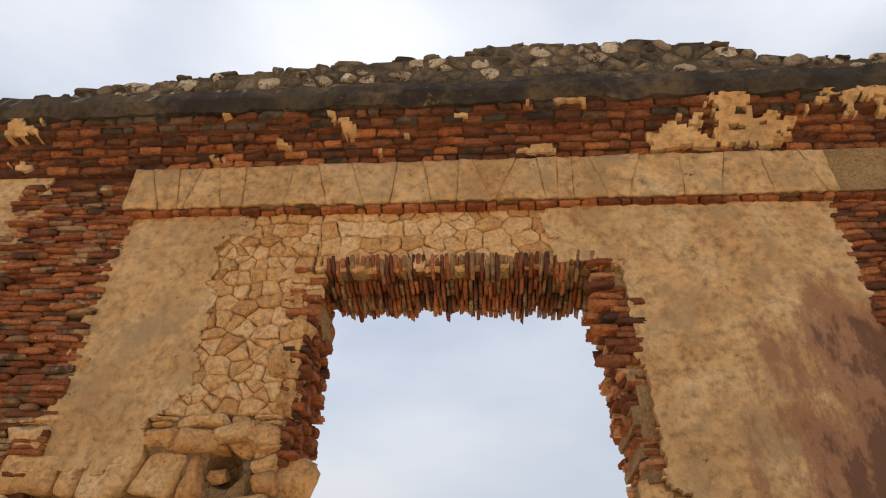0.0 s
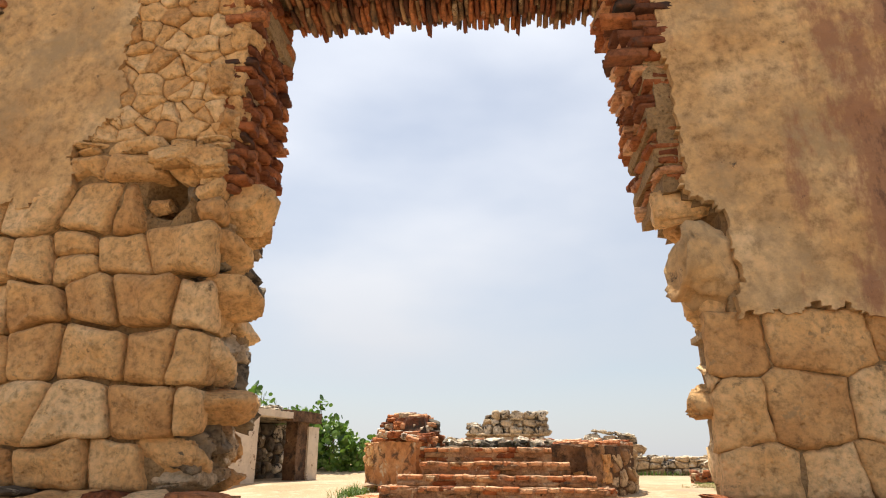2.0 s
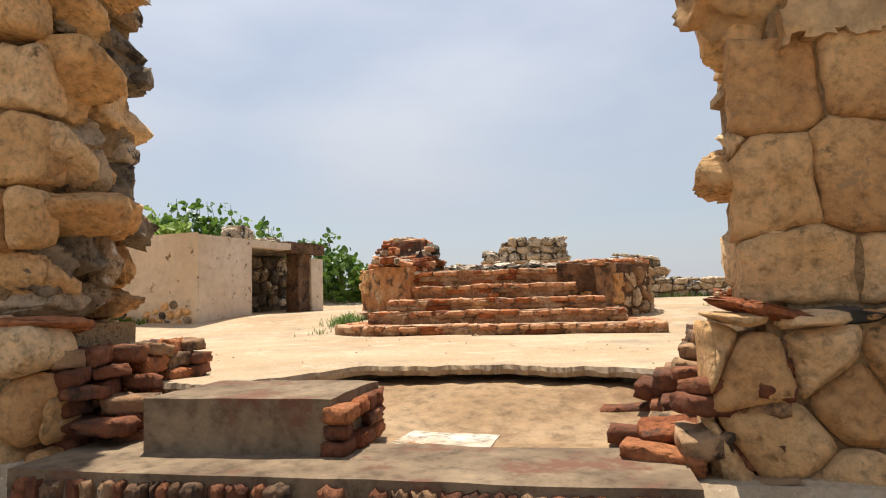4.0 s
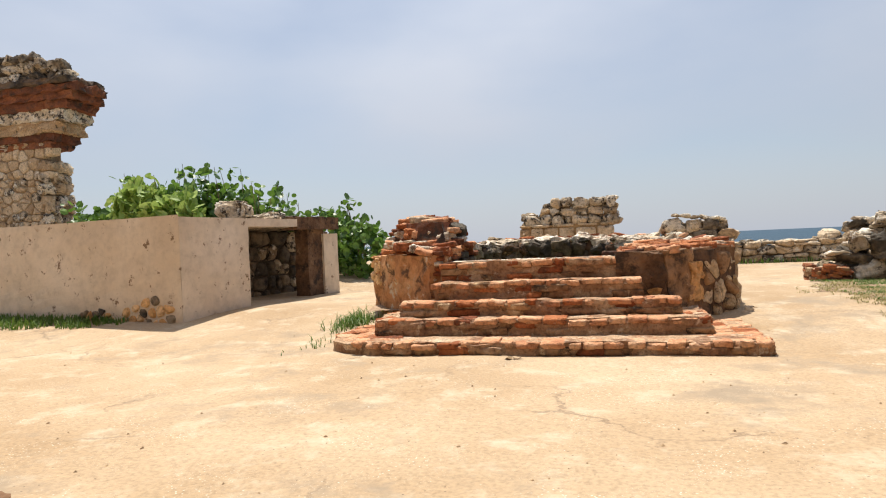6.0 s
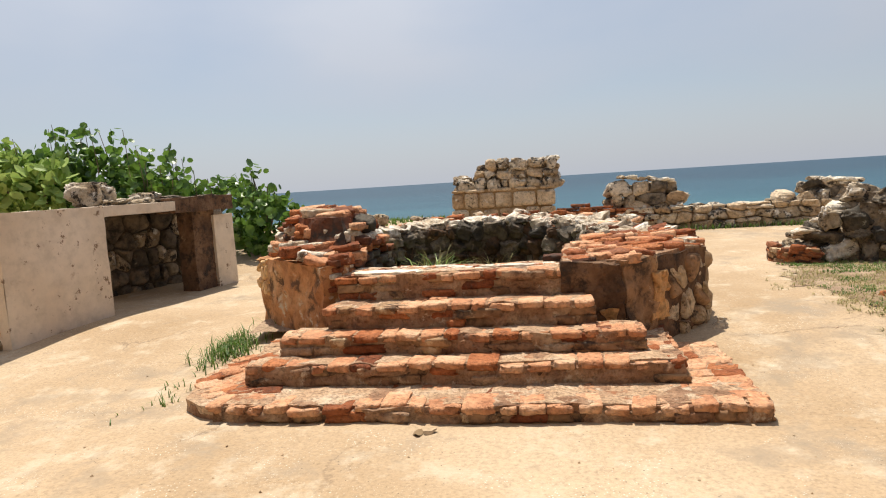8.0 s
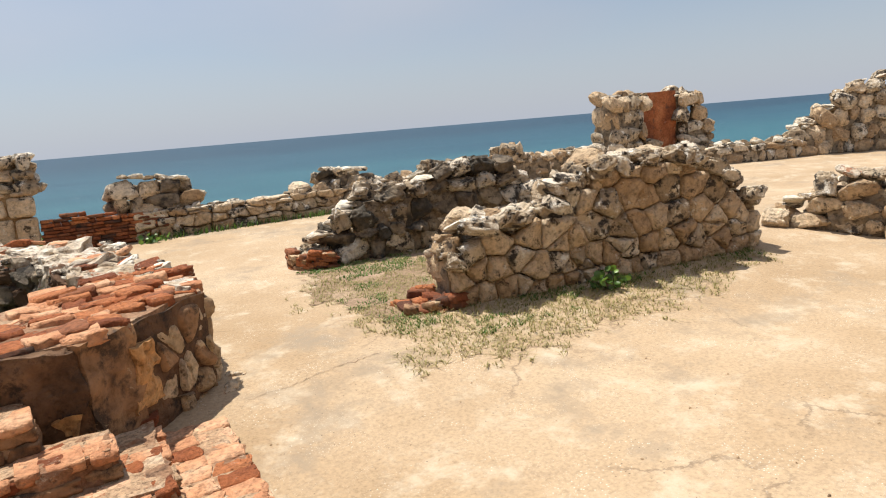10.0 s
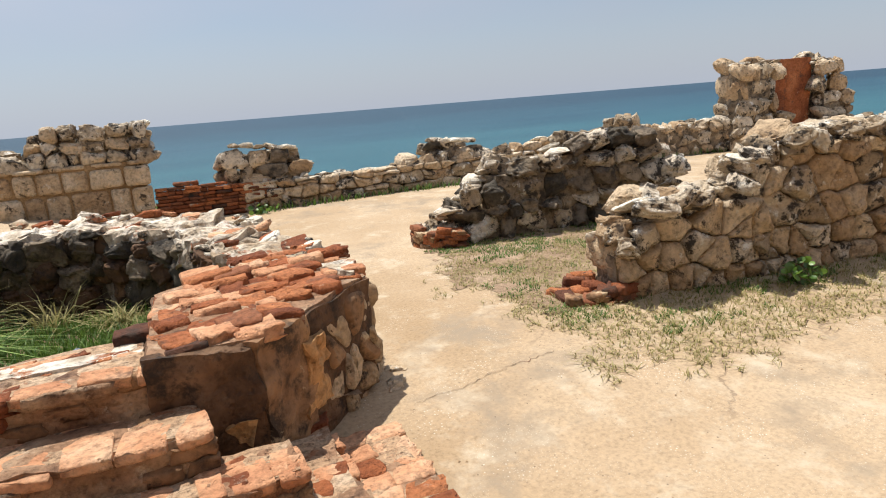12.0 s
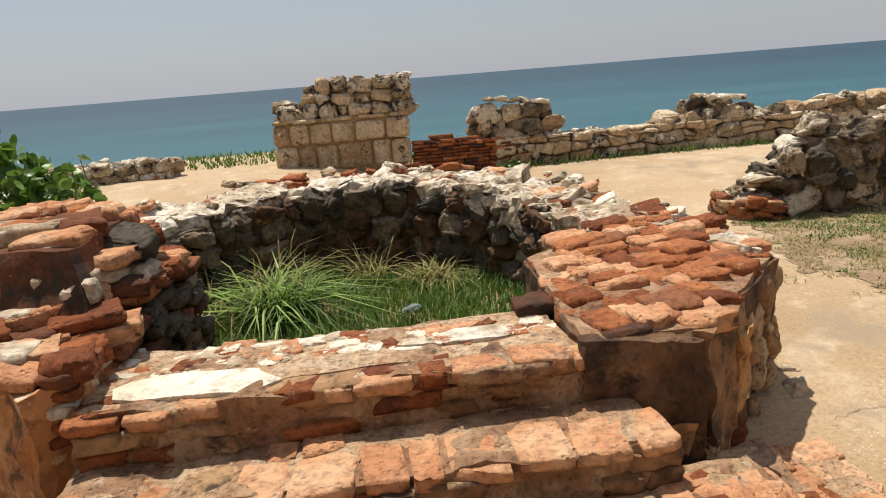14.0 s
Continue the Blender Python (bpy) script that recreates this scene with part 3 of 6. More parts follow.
def masonry(parent, p0, p1, z0, height, keep, course, length, seed, material, depth=0.14, name="stone", swell=0.03, gap=0.012, proud=0.0, uneven=0.02,
            other=None, squared=0.5, rnd_proud=0.012, soft=1):
    """Stones of an upright face, each its own object under parent, where keep(u, v) holds at the stone's middle."""
    m = face_frame(p0, p1, z0)
    rnd = random.Random(seed)
    made = 0
    for i, poly in enumerate(ashlar(math.dist(p0, p1), height, course, length, seed) if squared == 1 else coursed(math.dist(p0, p1), height, course, length, seed) if squared == 2 else cells(math.dist(p0, p1), height, course, length, seed, squared)):
        cu, cv = sum(p[0] for p in poly) / len(poly), sum(p[1] for p in poly) / len(poly)
        if not keep(cu, cv):
            continue
        verts, faces, (cu, cv) = stone_face(poly, seed * 997 + i, depth, gap, swell=swell * rnd.uniform(-0.4, 1.0), uneven=uneven, soft=soft)
        me = mesh_from(name, verts, faces, other if other and rnd.random() < 0.3 else material, True)
        put(name, me, parent, m @ Matrix.Translation((cu, cv, proud + rnd.uniform(-1, 1) * rnd_proud)))
        made += 1
    return made


def rubble(parent, p0, p1, thick, base, top, course, length, seed, meshes, materials, sides=(1,), name="stone", jitter=0.10, limit=290, squash=1.25):
    """Stacked stones along a wall from p0 to p1; its face is on the right-hand side of the way. base(s), top(s): heights for s from 0 to 1."""
    rnd = random.Random(seed)
    span = math.dist(p0, p1)
    ang = math.atan2(p1[1] - p0[1], p1[0] - p0[0])
    nx, ny = math.sin(ang), -math.cos(ang)
    made = 0
    deep = thick / len(sides)
    for side in sides:
        z = 0.0
        while z < 4 and made < limit:
            h = course * rnd.uniform(0.7, 1.35)
            u, any_ = -rnd.uniform(0, 0.5) * length, False
            while u < span:
                w = length * rnd.uniform(0.55, 1.5)
                s = min(1, max(0, (u + w / 2) / span))
                zb, zt = base(s), top(s)
                if zb + z + h * 0.45 < zt and made < limit:
                    any_ = True
                    out = (thick / 2 - deep / 2) * (1 if len(sides) == 1 else side) + rnd.uniform(-0.03, 0.03)
                    x = p0[0] + (p1[0] - p0[0]) * s + nx * (out if len(sides) > 1 else 0)
                    y = p0[1] + (p1[1] - p0[1]) * s + ny * (out if len(sides) > 1 else 0)
                    m = (Matrix.Translation((x, y, zb + z + h / 2 + rnd.uniform(-0.02, 0.02))) @ Euler((rnd.gauss(0, jitter), rnd.gauss(0, jitter),
                         ang + rnd.gauss(0, jitter * 1.4) + (math.pi if rnd.random() < 0.5 else 0))).to_matrix().to_4x4()
                         @ Matrix.Diagonal((w * 1.12, deep * rnd.uniform(1.0, 1.22), h * squash * rnd.uniform(0.9, 1.1), 1)))
                    put(name, rnd.choice(meshes), parent, m, own=rnd.choice(materials))
                    made += 1
                u += w
            z += h
            if not any_:
                break
    return made


def grid_sheet(name, xs, ys, height, material, parent=None, skip=None, smooth=True):
    verts = [(x, y, height(x, y)) for y in ys for x in xs]
    nx = len(xs)
    faces = [(j * nx + i, j * nx + i + 1, (j + 1) * nx + i + 1, (j + 1) * nx + i) for j in range(len(ys) - 1) for i in range(nx - 1)
             if not (skip and skip((xs[i] + xs[i + 1]) / 2, (ys[j] + ys[j + 1]) / 2))]
    return mesh_from(name, verts, faces, material, smooth)


def solid(name, outline, z0, z1, material, parent, label="", rough=0.0, cuts=1, seed=0, lean=0.0, fine=0.14):
    """An upright block over a plan outline (counter-clockwise), with its faces cut and roughened. z1: a height or a function of (x, y)."""
    bm = bmesh.new()
    lo = [bm.verts.new((x, y, z0)) for x, y in outline]
    cx, cy = sum(p[0] for p in outline) / len(outline), sum(p[1] for p in outline) / len(outline)
    hi = [bm.verts.new((x + (cx - x) * lean, y + (cy - y) * lean, z1(x, y) if callable(z1) else z1)) for x, y in outline]
    bm.faces.new(hi)
    bm.faces.new(list(reversed(lo)))
    for k in range(len(outline)):
        q = (k + 1) % len(outline)
        bm.faces.new((lo[k], lo[q], hi[q], hi[k]))
    if cuts:
        bmesh.ops.triangulate(bm, faces=[f for f in bm.faces if len(f.verts) > 4])
        for _ in range(cuts):
            bmesh.ops.subdivide_edges(bm, edges=[e for e in bm.edges if e.calc_length() > fine], cuts=1, use_grid_fill=True)
    if rough:
        for v in bm.verts:
            p = v.co * 4.0 + Vector((seed, seed * 2, 0))
            v.co += Vector((noise.fractal(p, 0.9, 2.1, 3), noise.fractal(p + Vector((9, 0, 0)), 0.9, 2.1, 3), noise.fractal(p + Vector((0, 9, 0)), 0.9, 2.1, 3) * 0.7)) * rough
    me = bpy.data.meshes.new(name)
    bm.normal_update()
    bm.to_mesh(me)
    bm.free()
    me.materials.append(material)
    return put(name, me, parent, label=label)


# ---- ground and sea ----
def smooth(a, b, t):
    t = min(1, max(0, (t - a) / (b - a)))
    return t * t * (3 - 2 * t)


def lip_y(x):
    """The broken edge of the paving behind the doorway."""
    return max(8.45, 9.46 - 0.25 * (x - 1.1) ** 2 - 1.0 * max(0, 0.4 - x)) + 0.10 * fbm(x * 1.9, 4.4) + 0.05 * fbm(x * 6, 8.0)


def ground_z(x, y):
    z = -1.0 + 0.75 * smooth(7.3, 7.6, y) + 0.27 * smooth(8.0, 8.6, y)
    z += -0.02 * smooth(9.5, 13.3, y) + 0.22 * smooth(13.5, 16.5, y) + 0.08 * smooth(17, 24, y)
    z += 0.40 * smooth(20, 24, y) * smooth(2.2, -0.8, x)
    if -0.75 < x < 2.75 and 7.6 < y < lip_y(x) + 0.24:
        z += (-0.27 + 0.17 * smooth(8.3, 9.3, y) - z) * smooth(2.75, 2.45, x)
    z += 0.012 * fbm(x * 0.9, y * 0.9) + 0.02 * fbm(x * 0.25, y * 0.25, 3)
    shore = max(y - 27.5, (x - 27) * 0.75 + (y - 19) * 0.65)
    return z - 15 * smooth(0, 17, shore) - 10 * smooth(20, 400, shore)


def spread(parts):
    out = []
    for a, b, step in parts:
        n = max(1, round((b - a) / step))
        out += [a + (b - a) * k / n for k in range(n)]
    return out + [parts[-1][1]]


gx = spread([(-4500, -300, 1400), (-300, -40, 52), (-40, -10, 2), (-10, -1, 0.25), (-1, 3, 0.07), (3, 14, 0.25), (14, 45, 1.5), (45, 300, 51), (300, 4500, 1400)])
gy = spread([(-4500, -300, 1400), (-300, -20, 56), (-20, 7, 1), (7, 8.0, 0.2), (8.0, 10.0, 0.06), (10.0, 20, 0.25), (20, 30, 0.5), (30, 50, 2), (50, 400, 70), (400, 4500, 820)])
tagged(new("ground", grid_sheet("ground", gx, gy, ground_z, M_SAND)), "pale sandy trodden ground of the ruin terrace", "ground", kind="structure")

# crust of paving that overhangs the hollow
crust = thing("paving_edge", (1.0, 9.9, -0.1), "broken edge of thin limestone paving over hollowed earth", "paving", kind="structure")
bm = bmesh.new()
rows_ = []
for k in range(201):
    x = -0.62 + 3.25 * k / 200
    y = lip_y(x) - 0.07 - 0.10 * fbm(x * 2.2, 2.0) - 0.04 * fbm(x * 9, 5.0)
    zt = ground_z(x, y + 0.62) + 0.012
    rows_.append([bm.verts.new(p) for p in ((x, y + 0.62, zt - 0.02), (x, y + 0.12, zt + 0.006), (x, y + 0.015, zt), (x, y + 0.02 * fbm(x * 14, 1), zt - 0.03 - 0.015 * fbm(x * 9, 4)),
                                            (x, y + 0.02, zt - 0.065), (x, y + 0.4, zt - 0.085))])
for a, b in zip(rows_, rows_[1:]):
    for q in range(5):
        bm.faces.new((a[q], a[q + 1], b[q + 1], b[q]))
me = bpy.data.meshes.new("crust")
bm.to_mesh(me)
bm.free()
me.materials.append(M_SAND)
put("crust", me, crust)

earth = grid_sheet("earth_floor", spread([(-0.7, 2.7, 0.09)]), spread([(7.62, 10.2, 0.09)]), lambda x, y: ground_z(x, min(y, lip_y(x) + 0.1)) + 0.014 + 0.02 * fbm(x * 2, y * 2), M_PIT,
                   skip=lambda x, y: y > lip_y(x) + 0.25)
r = random.Random(15)
peb_v, peb_f = [], []
for k in range(420):
    x, y = r.uniform(-5, 7), r.uniform(9.0, 15.0)
    if -0.7 < x < 2.7 and y < lip_y(x) + 0.1 or -1.3 < x < 3.2 and y > 13.2:
        continue
    sz, z = r.choice((0.004, 0.005, 0.006, 0.008, 0.011)) * r.uniform(0.8, 1.4), ground_z(x, y)
    q = len(peb_v)
    peb_v += [(x + sz * r.uniform(0.6, 1.4) * cx, y + sz * r.uniform(0.6, 1.4) * cy, z + h * sz) for cx, cy, h in ((1, 0, 0), (0, 1, 0), (-1, 0, 0), (0, -1, 0), (0.2, 0.1, 0.9))]
    peb_f += [(q, q + 1, q + 4), (q + 1, q + 2, q + 4), (q + 2, q + 3, q + 4), (q + 3, q, q + 4)]
tagged(new("gravel", mesh_from("gravel", peb_v, peb_f, M_SUNTONE)), "loose bits of pale gravel strewn on the ground", "gravel", kind="stuff")
tagged(new("earth_floor", earth), "orange packed earth floor inside the doorway", "ground", kind="structure")

sea_x, sea_y = spread([(-4800, -400, 1100), (-400, 400, 100), (400, 4800, 1100)]), spread([(-500, 25, 120), (25, 400, 75), (400, 4800, 400)])
tagged(new("water", grid_sheet("water", sea_x, sea_y, lambda x, y: -8.0, M_SEA)), "blue green choppy sea reaching the horizon", "sea", kind="structure")

hill_x, hill_y = spread([(0, 1600, 16)]), spread([(0, 420, 20)])
hill = grid_sheet("headland", hill_x, hill_y, lambda u, v: -14 + (78 * smooth(0, 110, u) + 72 * smooth(60, 900, u)) * smooth(0, 130, v)
                  * (1 + 0.25 * fbm(u * 0.006, v * 0.006)) + 7 * fbm(u * 0.03, v * 0.03), M_HILL)
hill_ob = new("headland", hill)
hill_ob.matrix_basis = Matrix.Translation((1300, 652, 0)) @ Matrix.Rotation(radians(-64), 4, "Z")
tagged(hill_ob, "wooded headland with a bare scar across the bay", "headland", kind="structure")


# ---- portal wall ----
WALL_Y, WALL_B = 7.95, 8.85
LINTEL = 4.95


def in_opening(x, z, grow=0.0):
    if z < -1.2 or z > LINTEL + 0.12 * fbm(x * 3, 7.7) + grow:
        return False
    left = -1.08 + 0.10 * fbm(z * 2.3, 1.0) - 0.14 * smooth(1.02, 0.90, z) + 0.10 * smooth(2.6, 3.2, z) + 0.06 * smooth(4.0, 4.5, z)
    right = 2.80 + 0.06 * fbm(z * 2.3, 5.0) - 0.38 * smooth(2.35, 2.7, z) - 0.06 * smooth(4.0, 4.5, z)
    return left - grow < x < right + grow


portal = thing("wall_portal", (0.75, 8.4, -1.0), "tall ruined stone and brick wall with flaking tan plaster and a ragged doorway", "wall", kind="structure")


def wall_sheet(name, xs, zs, solid_at, front, back, material, parent, label=""):
    """An upright slab of small cells where solid_at holds, closed at its rims. front(x, z), back: its y."""
    nx, nz = len(xs), len(zs)
    ok = [[solid_at((xs[i] + xs[i + 1]) / 2, (zs[j] + zs[j + 1]) / 2) for i in range(nx - 1)] for j in range(nz - 1)]
    verts, faces, seen = [], [], {}

    def vid(i, j, side):
        key = (i, j, side)
        if key not in seen:
            x, z = xs[i], zs[j]
            ox, oz = 0.035 * fbm(x * 9, z * 9, 1), 0.035 * fbm(x * 9, z * 9, 9)
            seen[key] = len(verts)
            verts.append((x + ox, front(x, z) if side == 0 else back, z + oz))
        return seen[key]

    for j in range(nz - 1):
        for i in range(nx - 1):
            if not ok[j][i]:
                continue
            faces.append((vid(i, j, 0), vid(i + 1, j, 0), vid(i + 1, j + 1, 0), vid(i, j + 1, 0)))
            faces.append((vid(i, j, 1), vid(i, j + 1, 1), vid(i + 1, j + 1, 1), vid(i + 1, j, 1)))
            for di, dj, a, b in ((-1, 0, (i, j + 1), (i, j)), (1, 0, (i + 1, j), (i + 1, j + 1)), (0, -1, (i, j), (i + 1, j)), (0, 1, (i + 1, j + 1), (i, j + 1))):
                ii, jj = i + di, j + dj
                if not (0 <= ii < nx - 1 and 0 <= jj < nz - 1 and ok[jj][ii]):
                    faces.append((vid(*a, 0), vid(*a, 1), vid(*b, 1), vid(*b, 0)))
    return put(name, mesh_from(name, verts, faces, material), parent, label=label)


wall_sheet("core", spread([(-10, -2.2, 0.3), (-2.2, 3.1, 0.06), (3.1, 10, 0.3)]), spread([(-1.1, 5.0, 0.06), (5.0, 7.4, 0.3)]),
           lambda x, z: not in_opening(x, z), lambda x, z: WALL_Y + 0.02 + 0.03 * fbm(x * 2.2, z * 2.2) + (0.22 * smooth(-1.32, -1.12, x) if x < 0 and z < 2.9 else 0) + (0.06 * smooth(2.7, 2.4, z) if x < -0.9 else 0) + 0.35 * smooth(0.22, 0.10, math.hypot(x + 1.52, z - 2.74)), WALL_B, M_JOINT, portal, "rough rubble core")


def plastered(x, z):
    if in_opening(x, z, 0.05):
        return False
    edge = 0.22 * fbm(x * 1.7, z * 1.7, 2) + 0.08 * fbm(x * 6, z * 6, 4)
    if x < 0.8:
        if x < -4.65 + edge:
            return z < 6.5
        if x < -3.45 + 0.5 * edge or z > 5.75:
            return False
        bare = -2.1 + edge - 1.6 * smooth(2.9, 2.3, z + edge) - 0.25 * smooth(3.4, 2.8, z) + 0.5 * smooth(4.9, 5.3, z) * 0
        if z < 2.45 + edge:
            return False
        if z > 5.45:
            return x < -1.7 + edge * 2
        return x < bare
    if z > 5.75 or x > 4.92 + 0.4 * edge:
        return x > 6.2 and z < 6.5
    if x < 2.6 and z > 4.97:
        return x > 1.75 + edge
    if x < 2.35:
        return False
    if z < 1.66 + 0.5 * edge:
        return False
    return x > 2.47 + 0.10 * edge + 0.10 * smooth(3.9, 3.6, z) * smooth(2.4, 2.8, z)


wall_sheet("plaster", spread([(-7, -5.0, 0.12), (-5.0, 5.2, 0.03), (5.2, 9, 0.12)]), spread([(1.2, 6.55, 0.03)]), plastered,
           lambda x, z: 7.89 + 0.03 * fbm(x * 1.1, z * 1.1) + 0.012 * fbm(x * 5, z * 5, 3), 7.99, M_PLASTER, portal, "stained tan lime plaster, flaking")
# stones laid bare round the doorway
def bare(x, z):
    return not in_opening(x, z, -0.02) and any(not plastered(x + a, z + b) for a in (-0.14, 0, 0.14) for b in (-0.12, 0, 0.12))



open_hole = lambda x, z: math.hypot(x + 1.52, (z - 2.74) * 1.2) > 0.20
masonry(portal, (-5.0, WALL_Y), (-1.0, WALL_Y), 0.45, 2.78, lambda u, v: bare(u - 5.0, v + 0.45) and open_hole(u - 5.0, v + 0.45), 0.33, 0.40, 5, M_STONE, depth=0.22, gap=0.006, swell=0.035, proud=0.045, squared=2,
        rnd_proud=0.04, uneven=0.06)
masonry(portal, (-3.5, WALL_Y), (-0.95, WALL_Y), 3.23, 2.52, lambda u, v: bare(u - 3.5, v + 3.23), 0.19, 0.23, 16, M_STONE, depth=0.10, gap=0.0, swell=0.010, proud=0.03, squared=0.5, rnd_proud=0.016, uneven=0.05, soft=0)
masonry(portal, (-0.95, WALL_Y), (2.5, WALL_Y), 4.93, 0.82, lambda u, v: bare(u - 0.95, v + 4.93),
        0.24, 0.28, 6, M_STONE, depth=0.08, gap=0.0, swell=0.008, proud=0.02, rnd_proud=0.008, squared=0.5, soft=0)
masonry(portal, (2.60, WALL_Y), (6.0, WALL_Y), 0.45, 1.24, lambda u, v: u < 0.35 or bare(u + 2.60, v + 0.45), 0.40, 0.55, 7, M_STONE, depth=0.14, gap=-0.001, swell=0.012, proud=0.03, squared=0.95, rnd_proud=0.02, uneven=0.03, soft=0)

# plinth on both sides of the threshold
for a, b, seed in ((-5.0, -0.70, 8), (2.38, 6.0, 9)):
    solid("plinth_core", [(a + (0.25 if a > 0 else 0), 7.72), (b - (0.25 if a < 0 else 0), 7.72), (b - (0.25 if a < 0 else 0), 8.7), (a + (0.25 if a > 0 else 0), 8.7)], -1.1, 0.40, M_JOINT, portal, rough=0.02, cuts=3, seed=seed)
    masonry(portal, (a, 7.70), (b, 7.70), -0.95, 1.38, lambda u, v: True, 0.30, 0.34, seed, M_STONE, depth=0.25, gap=0.003, swell=0.03, proud=0.04, squared=0.35, rnd_proud=0.03, uneven=0.05)
    rubble(portal, (a + 0.2, 7.86), (b, 7.86), 0.4, lambda s: 0.38, lambda s: 0.47, 0.08, 0.26, seed + 50, SLABS, [M_STONE, M_DARKSTONE, M_BRICK], name="stone", limit=40)

# rough stones of the jambs: a packing behind, and the stones that jut into the opening
rubble(portal, (-1.18, 8.12), (-1.18, 8.80), 0.42, lambda s: 0.45, lambda s: 2.85, 0.24, 0.30, 14, SLABS + ROCKS, [M_STONE, M_SUNTONE, M_RUBBLECORE], jitter=0.2, squash=1.25, limit=60)
rubble(portal, (2.97, 8.78), (2.97, 8.28), 0.42, lambda s: 0.45, lambda s: 2.7, 0.26, 0.32, 12, SLABS + ROCKS, [M_STONE, M_STONE, M_SUNTONE], jitter=0.18, squash=1.25, limit=60)
rnd = random.Random(55)
for side, tips in ((-1, ((-0.98, 0.68, 0.36), (-0.68, 1.07, 0.27), (-0.87, 1.40, 0.36), (-0.69, 1.90, 0.32), (-0.83, 2.28, 0.34), (-0.66, 2.66, 0.38))),
                   (1, ((2.60, 0.66, 0.36), (2.43, 1.10, 0.24), (2.67, 1.44, 0.38), (2.53, 1.78, 0.30), (2.37, 2.56, 0.30)))):
    for tip, z, h in tips:
        for y, back in ((8.18, 0.02), (8.54, rnd.uniform(0.16, 0.22))):
            w = rnd.uniform(0.5, 0.62)
            m = Matrix.Translation((tip + side * (w * 0.46 + back), y, z)) @ Euler((rnd.gauss(0, 0.06), rnd.gauss(0, 0.06), rnd.gauss(0, 0.15))).to_matrix().to_4x4() @ Matrix.Diagonal((w, rnd.uniform(0.36, 0.46), h * 1.1, 1))
            put("stone", rnd.choice(SLABS), portal, m, own=M_STONE)
# plastered boulder of the right jamb
put("stone", ROCKS[4], portal, Matrix.Translation((2.74, 8.04, 2.0)) @ Euler((0.05, 0.1, 0.2)).to_matrix().to_4x4() @ Matrix.Diagonal((0.66, 0.44, 0.72, 1)), own=M_PLASTER)


def brick_stack(parent, x0, x1, y0, y1, z0, z1, along, meshes, materials, seed, size=(0.26, 0.13, 0.062), jut=0.03, joint=0.012, keep=None, limit=300, sink=0.0):
    """Courses of bricks filling the face of a box. along: 'x' (face to -y) or 'y' (face at x1)."""
    rnd = random.Random(seed)
    made, z = 0, z0
    while z < z1 and made < limit:
        h = size[2] * rnd.uniform(0.85, 1.2)
        a0, a1 = (x0, x1) if along == "x" else (y0, y1)
        a = a0 - rnd.uniform(0, 0.5) * size[0]
        while a < a1 and made < limit:
            w = size[0] * rnd.choice((0.5, 0.8, 1.0, 1.0, 1.1))
            mid = min(a1 - w * 0.3, max(a0 + w * 0.3, a + w / 2))
            out = rnd.uniform(-jut, jut) - (0.06 if rnd.random() < 0.08 else 0)
            if keep is None or keep(mid, z + h / 2):
                if along == "x":
                    loc, rot, dims = (mid, y0 + size[1] / 2 - out + sink, z + h / 2), 0.0, (w - joint, size[1], h - joint * 0.7)
                else:
                    loc, rot, dims = (x1 - size[1] / 2 + out, mid, z + h / 2), 0.0, (size[1], w - joint, h - joint * 0.7)
                m = (Matrix.Translation(loc) @ Euler((rnd.gauss(0, 0.03), rnd.gauss(0, 0.03), rot + rnd.gauss(0, 0.03))).to_matrix().to_4x4() @ Matrix.Diagonal((*dims, 1)))
                put("brick", rnd.choice(meshes), parent, m, own=rnd.choice(materials))
                made += 1
            a += w
        z += h
    return made


# brick piers flanking the doorway, string course, cornice
pier_l = thing("brick_pier", (-4.35, 7.9, -1.0), "broken red brick pier built into the tall wall", "pier", "brick piers", kind="structure")
solid("core", [(-4.9, 7.94), (-3.4, 7.94), (-3.4, 8.2), (-4.9, 8.2)], -1.1, 6.5, M_DARKBRICK, pier_l, cuts=0)
brick_stack(pier_l, -4.9, -3.4, 7.86, 8.1, 2.6, 6.5, "x", RAGGED, [M_BRICK, M_BRICK, M_BRICK, M_DARKBRICK, M_BROWNPL], 21, size=(0.36, 0.14, 0.066), jut=0.045, joint=0.008)
pier_r = thing("brick_pier", (5.5, 7.9, -1.0), "red brick pier showing through broken plaster", "pier", "brick piers", kind="structure")
solid("core", [(4.95, 7.94), (6.2, 7.94), (6.2, 8.2), (4.95, 8.2)], -1.1, 6.7, M_DARKBRICK, pier_r, cuts=0)
brick_stack(pier_r, 4.9, 5.9, 7.88, 8.1, 3.2, 6.4, "x", RAGGED, [M_BRICK, M_DARKBRICK], 22, size=(0.30, 0.14, 0.078), jut=0.03)

string = thing("string_course", (0.6, 7.85, 5.9), "projecting band of cracked plaster over stones with a brick lower edge", "moulding", kind="structure")
solid("core", [(-3.42, 7.80), (7.0, 7.80), (7.0, 8.0), (-3.42, 8.0)], 5.81, 6.44, M_JOINT, string, cuts=0)
masonry(string, (-3.46, 7.80), (5.0, 7.80), 5.80, 0.65, lambda u, v: True, 0.62, 0.36, 23, M_PLASTER, depth=0.06, swell=0.008, gap=-0.002, proud=0.02, rnd_proud=0.006, uneven=0.012, squared=2, soft=0)
brick_stack(string, -3.4, 5.6, 7.82, 8.0, 5.73, 5.79, "x", BRICKS, [M_BRICK], 24, size=(0.24, 0.16, 0.07), jut=0.01)

cornice = thing("cornice", (0.5, 7.7, 6.6), "corbelled red brick cornice blackened by lichen along its top", "cornice", kind="structure")
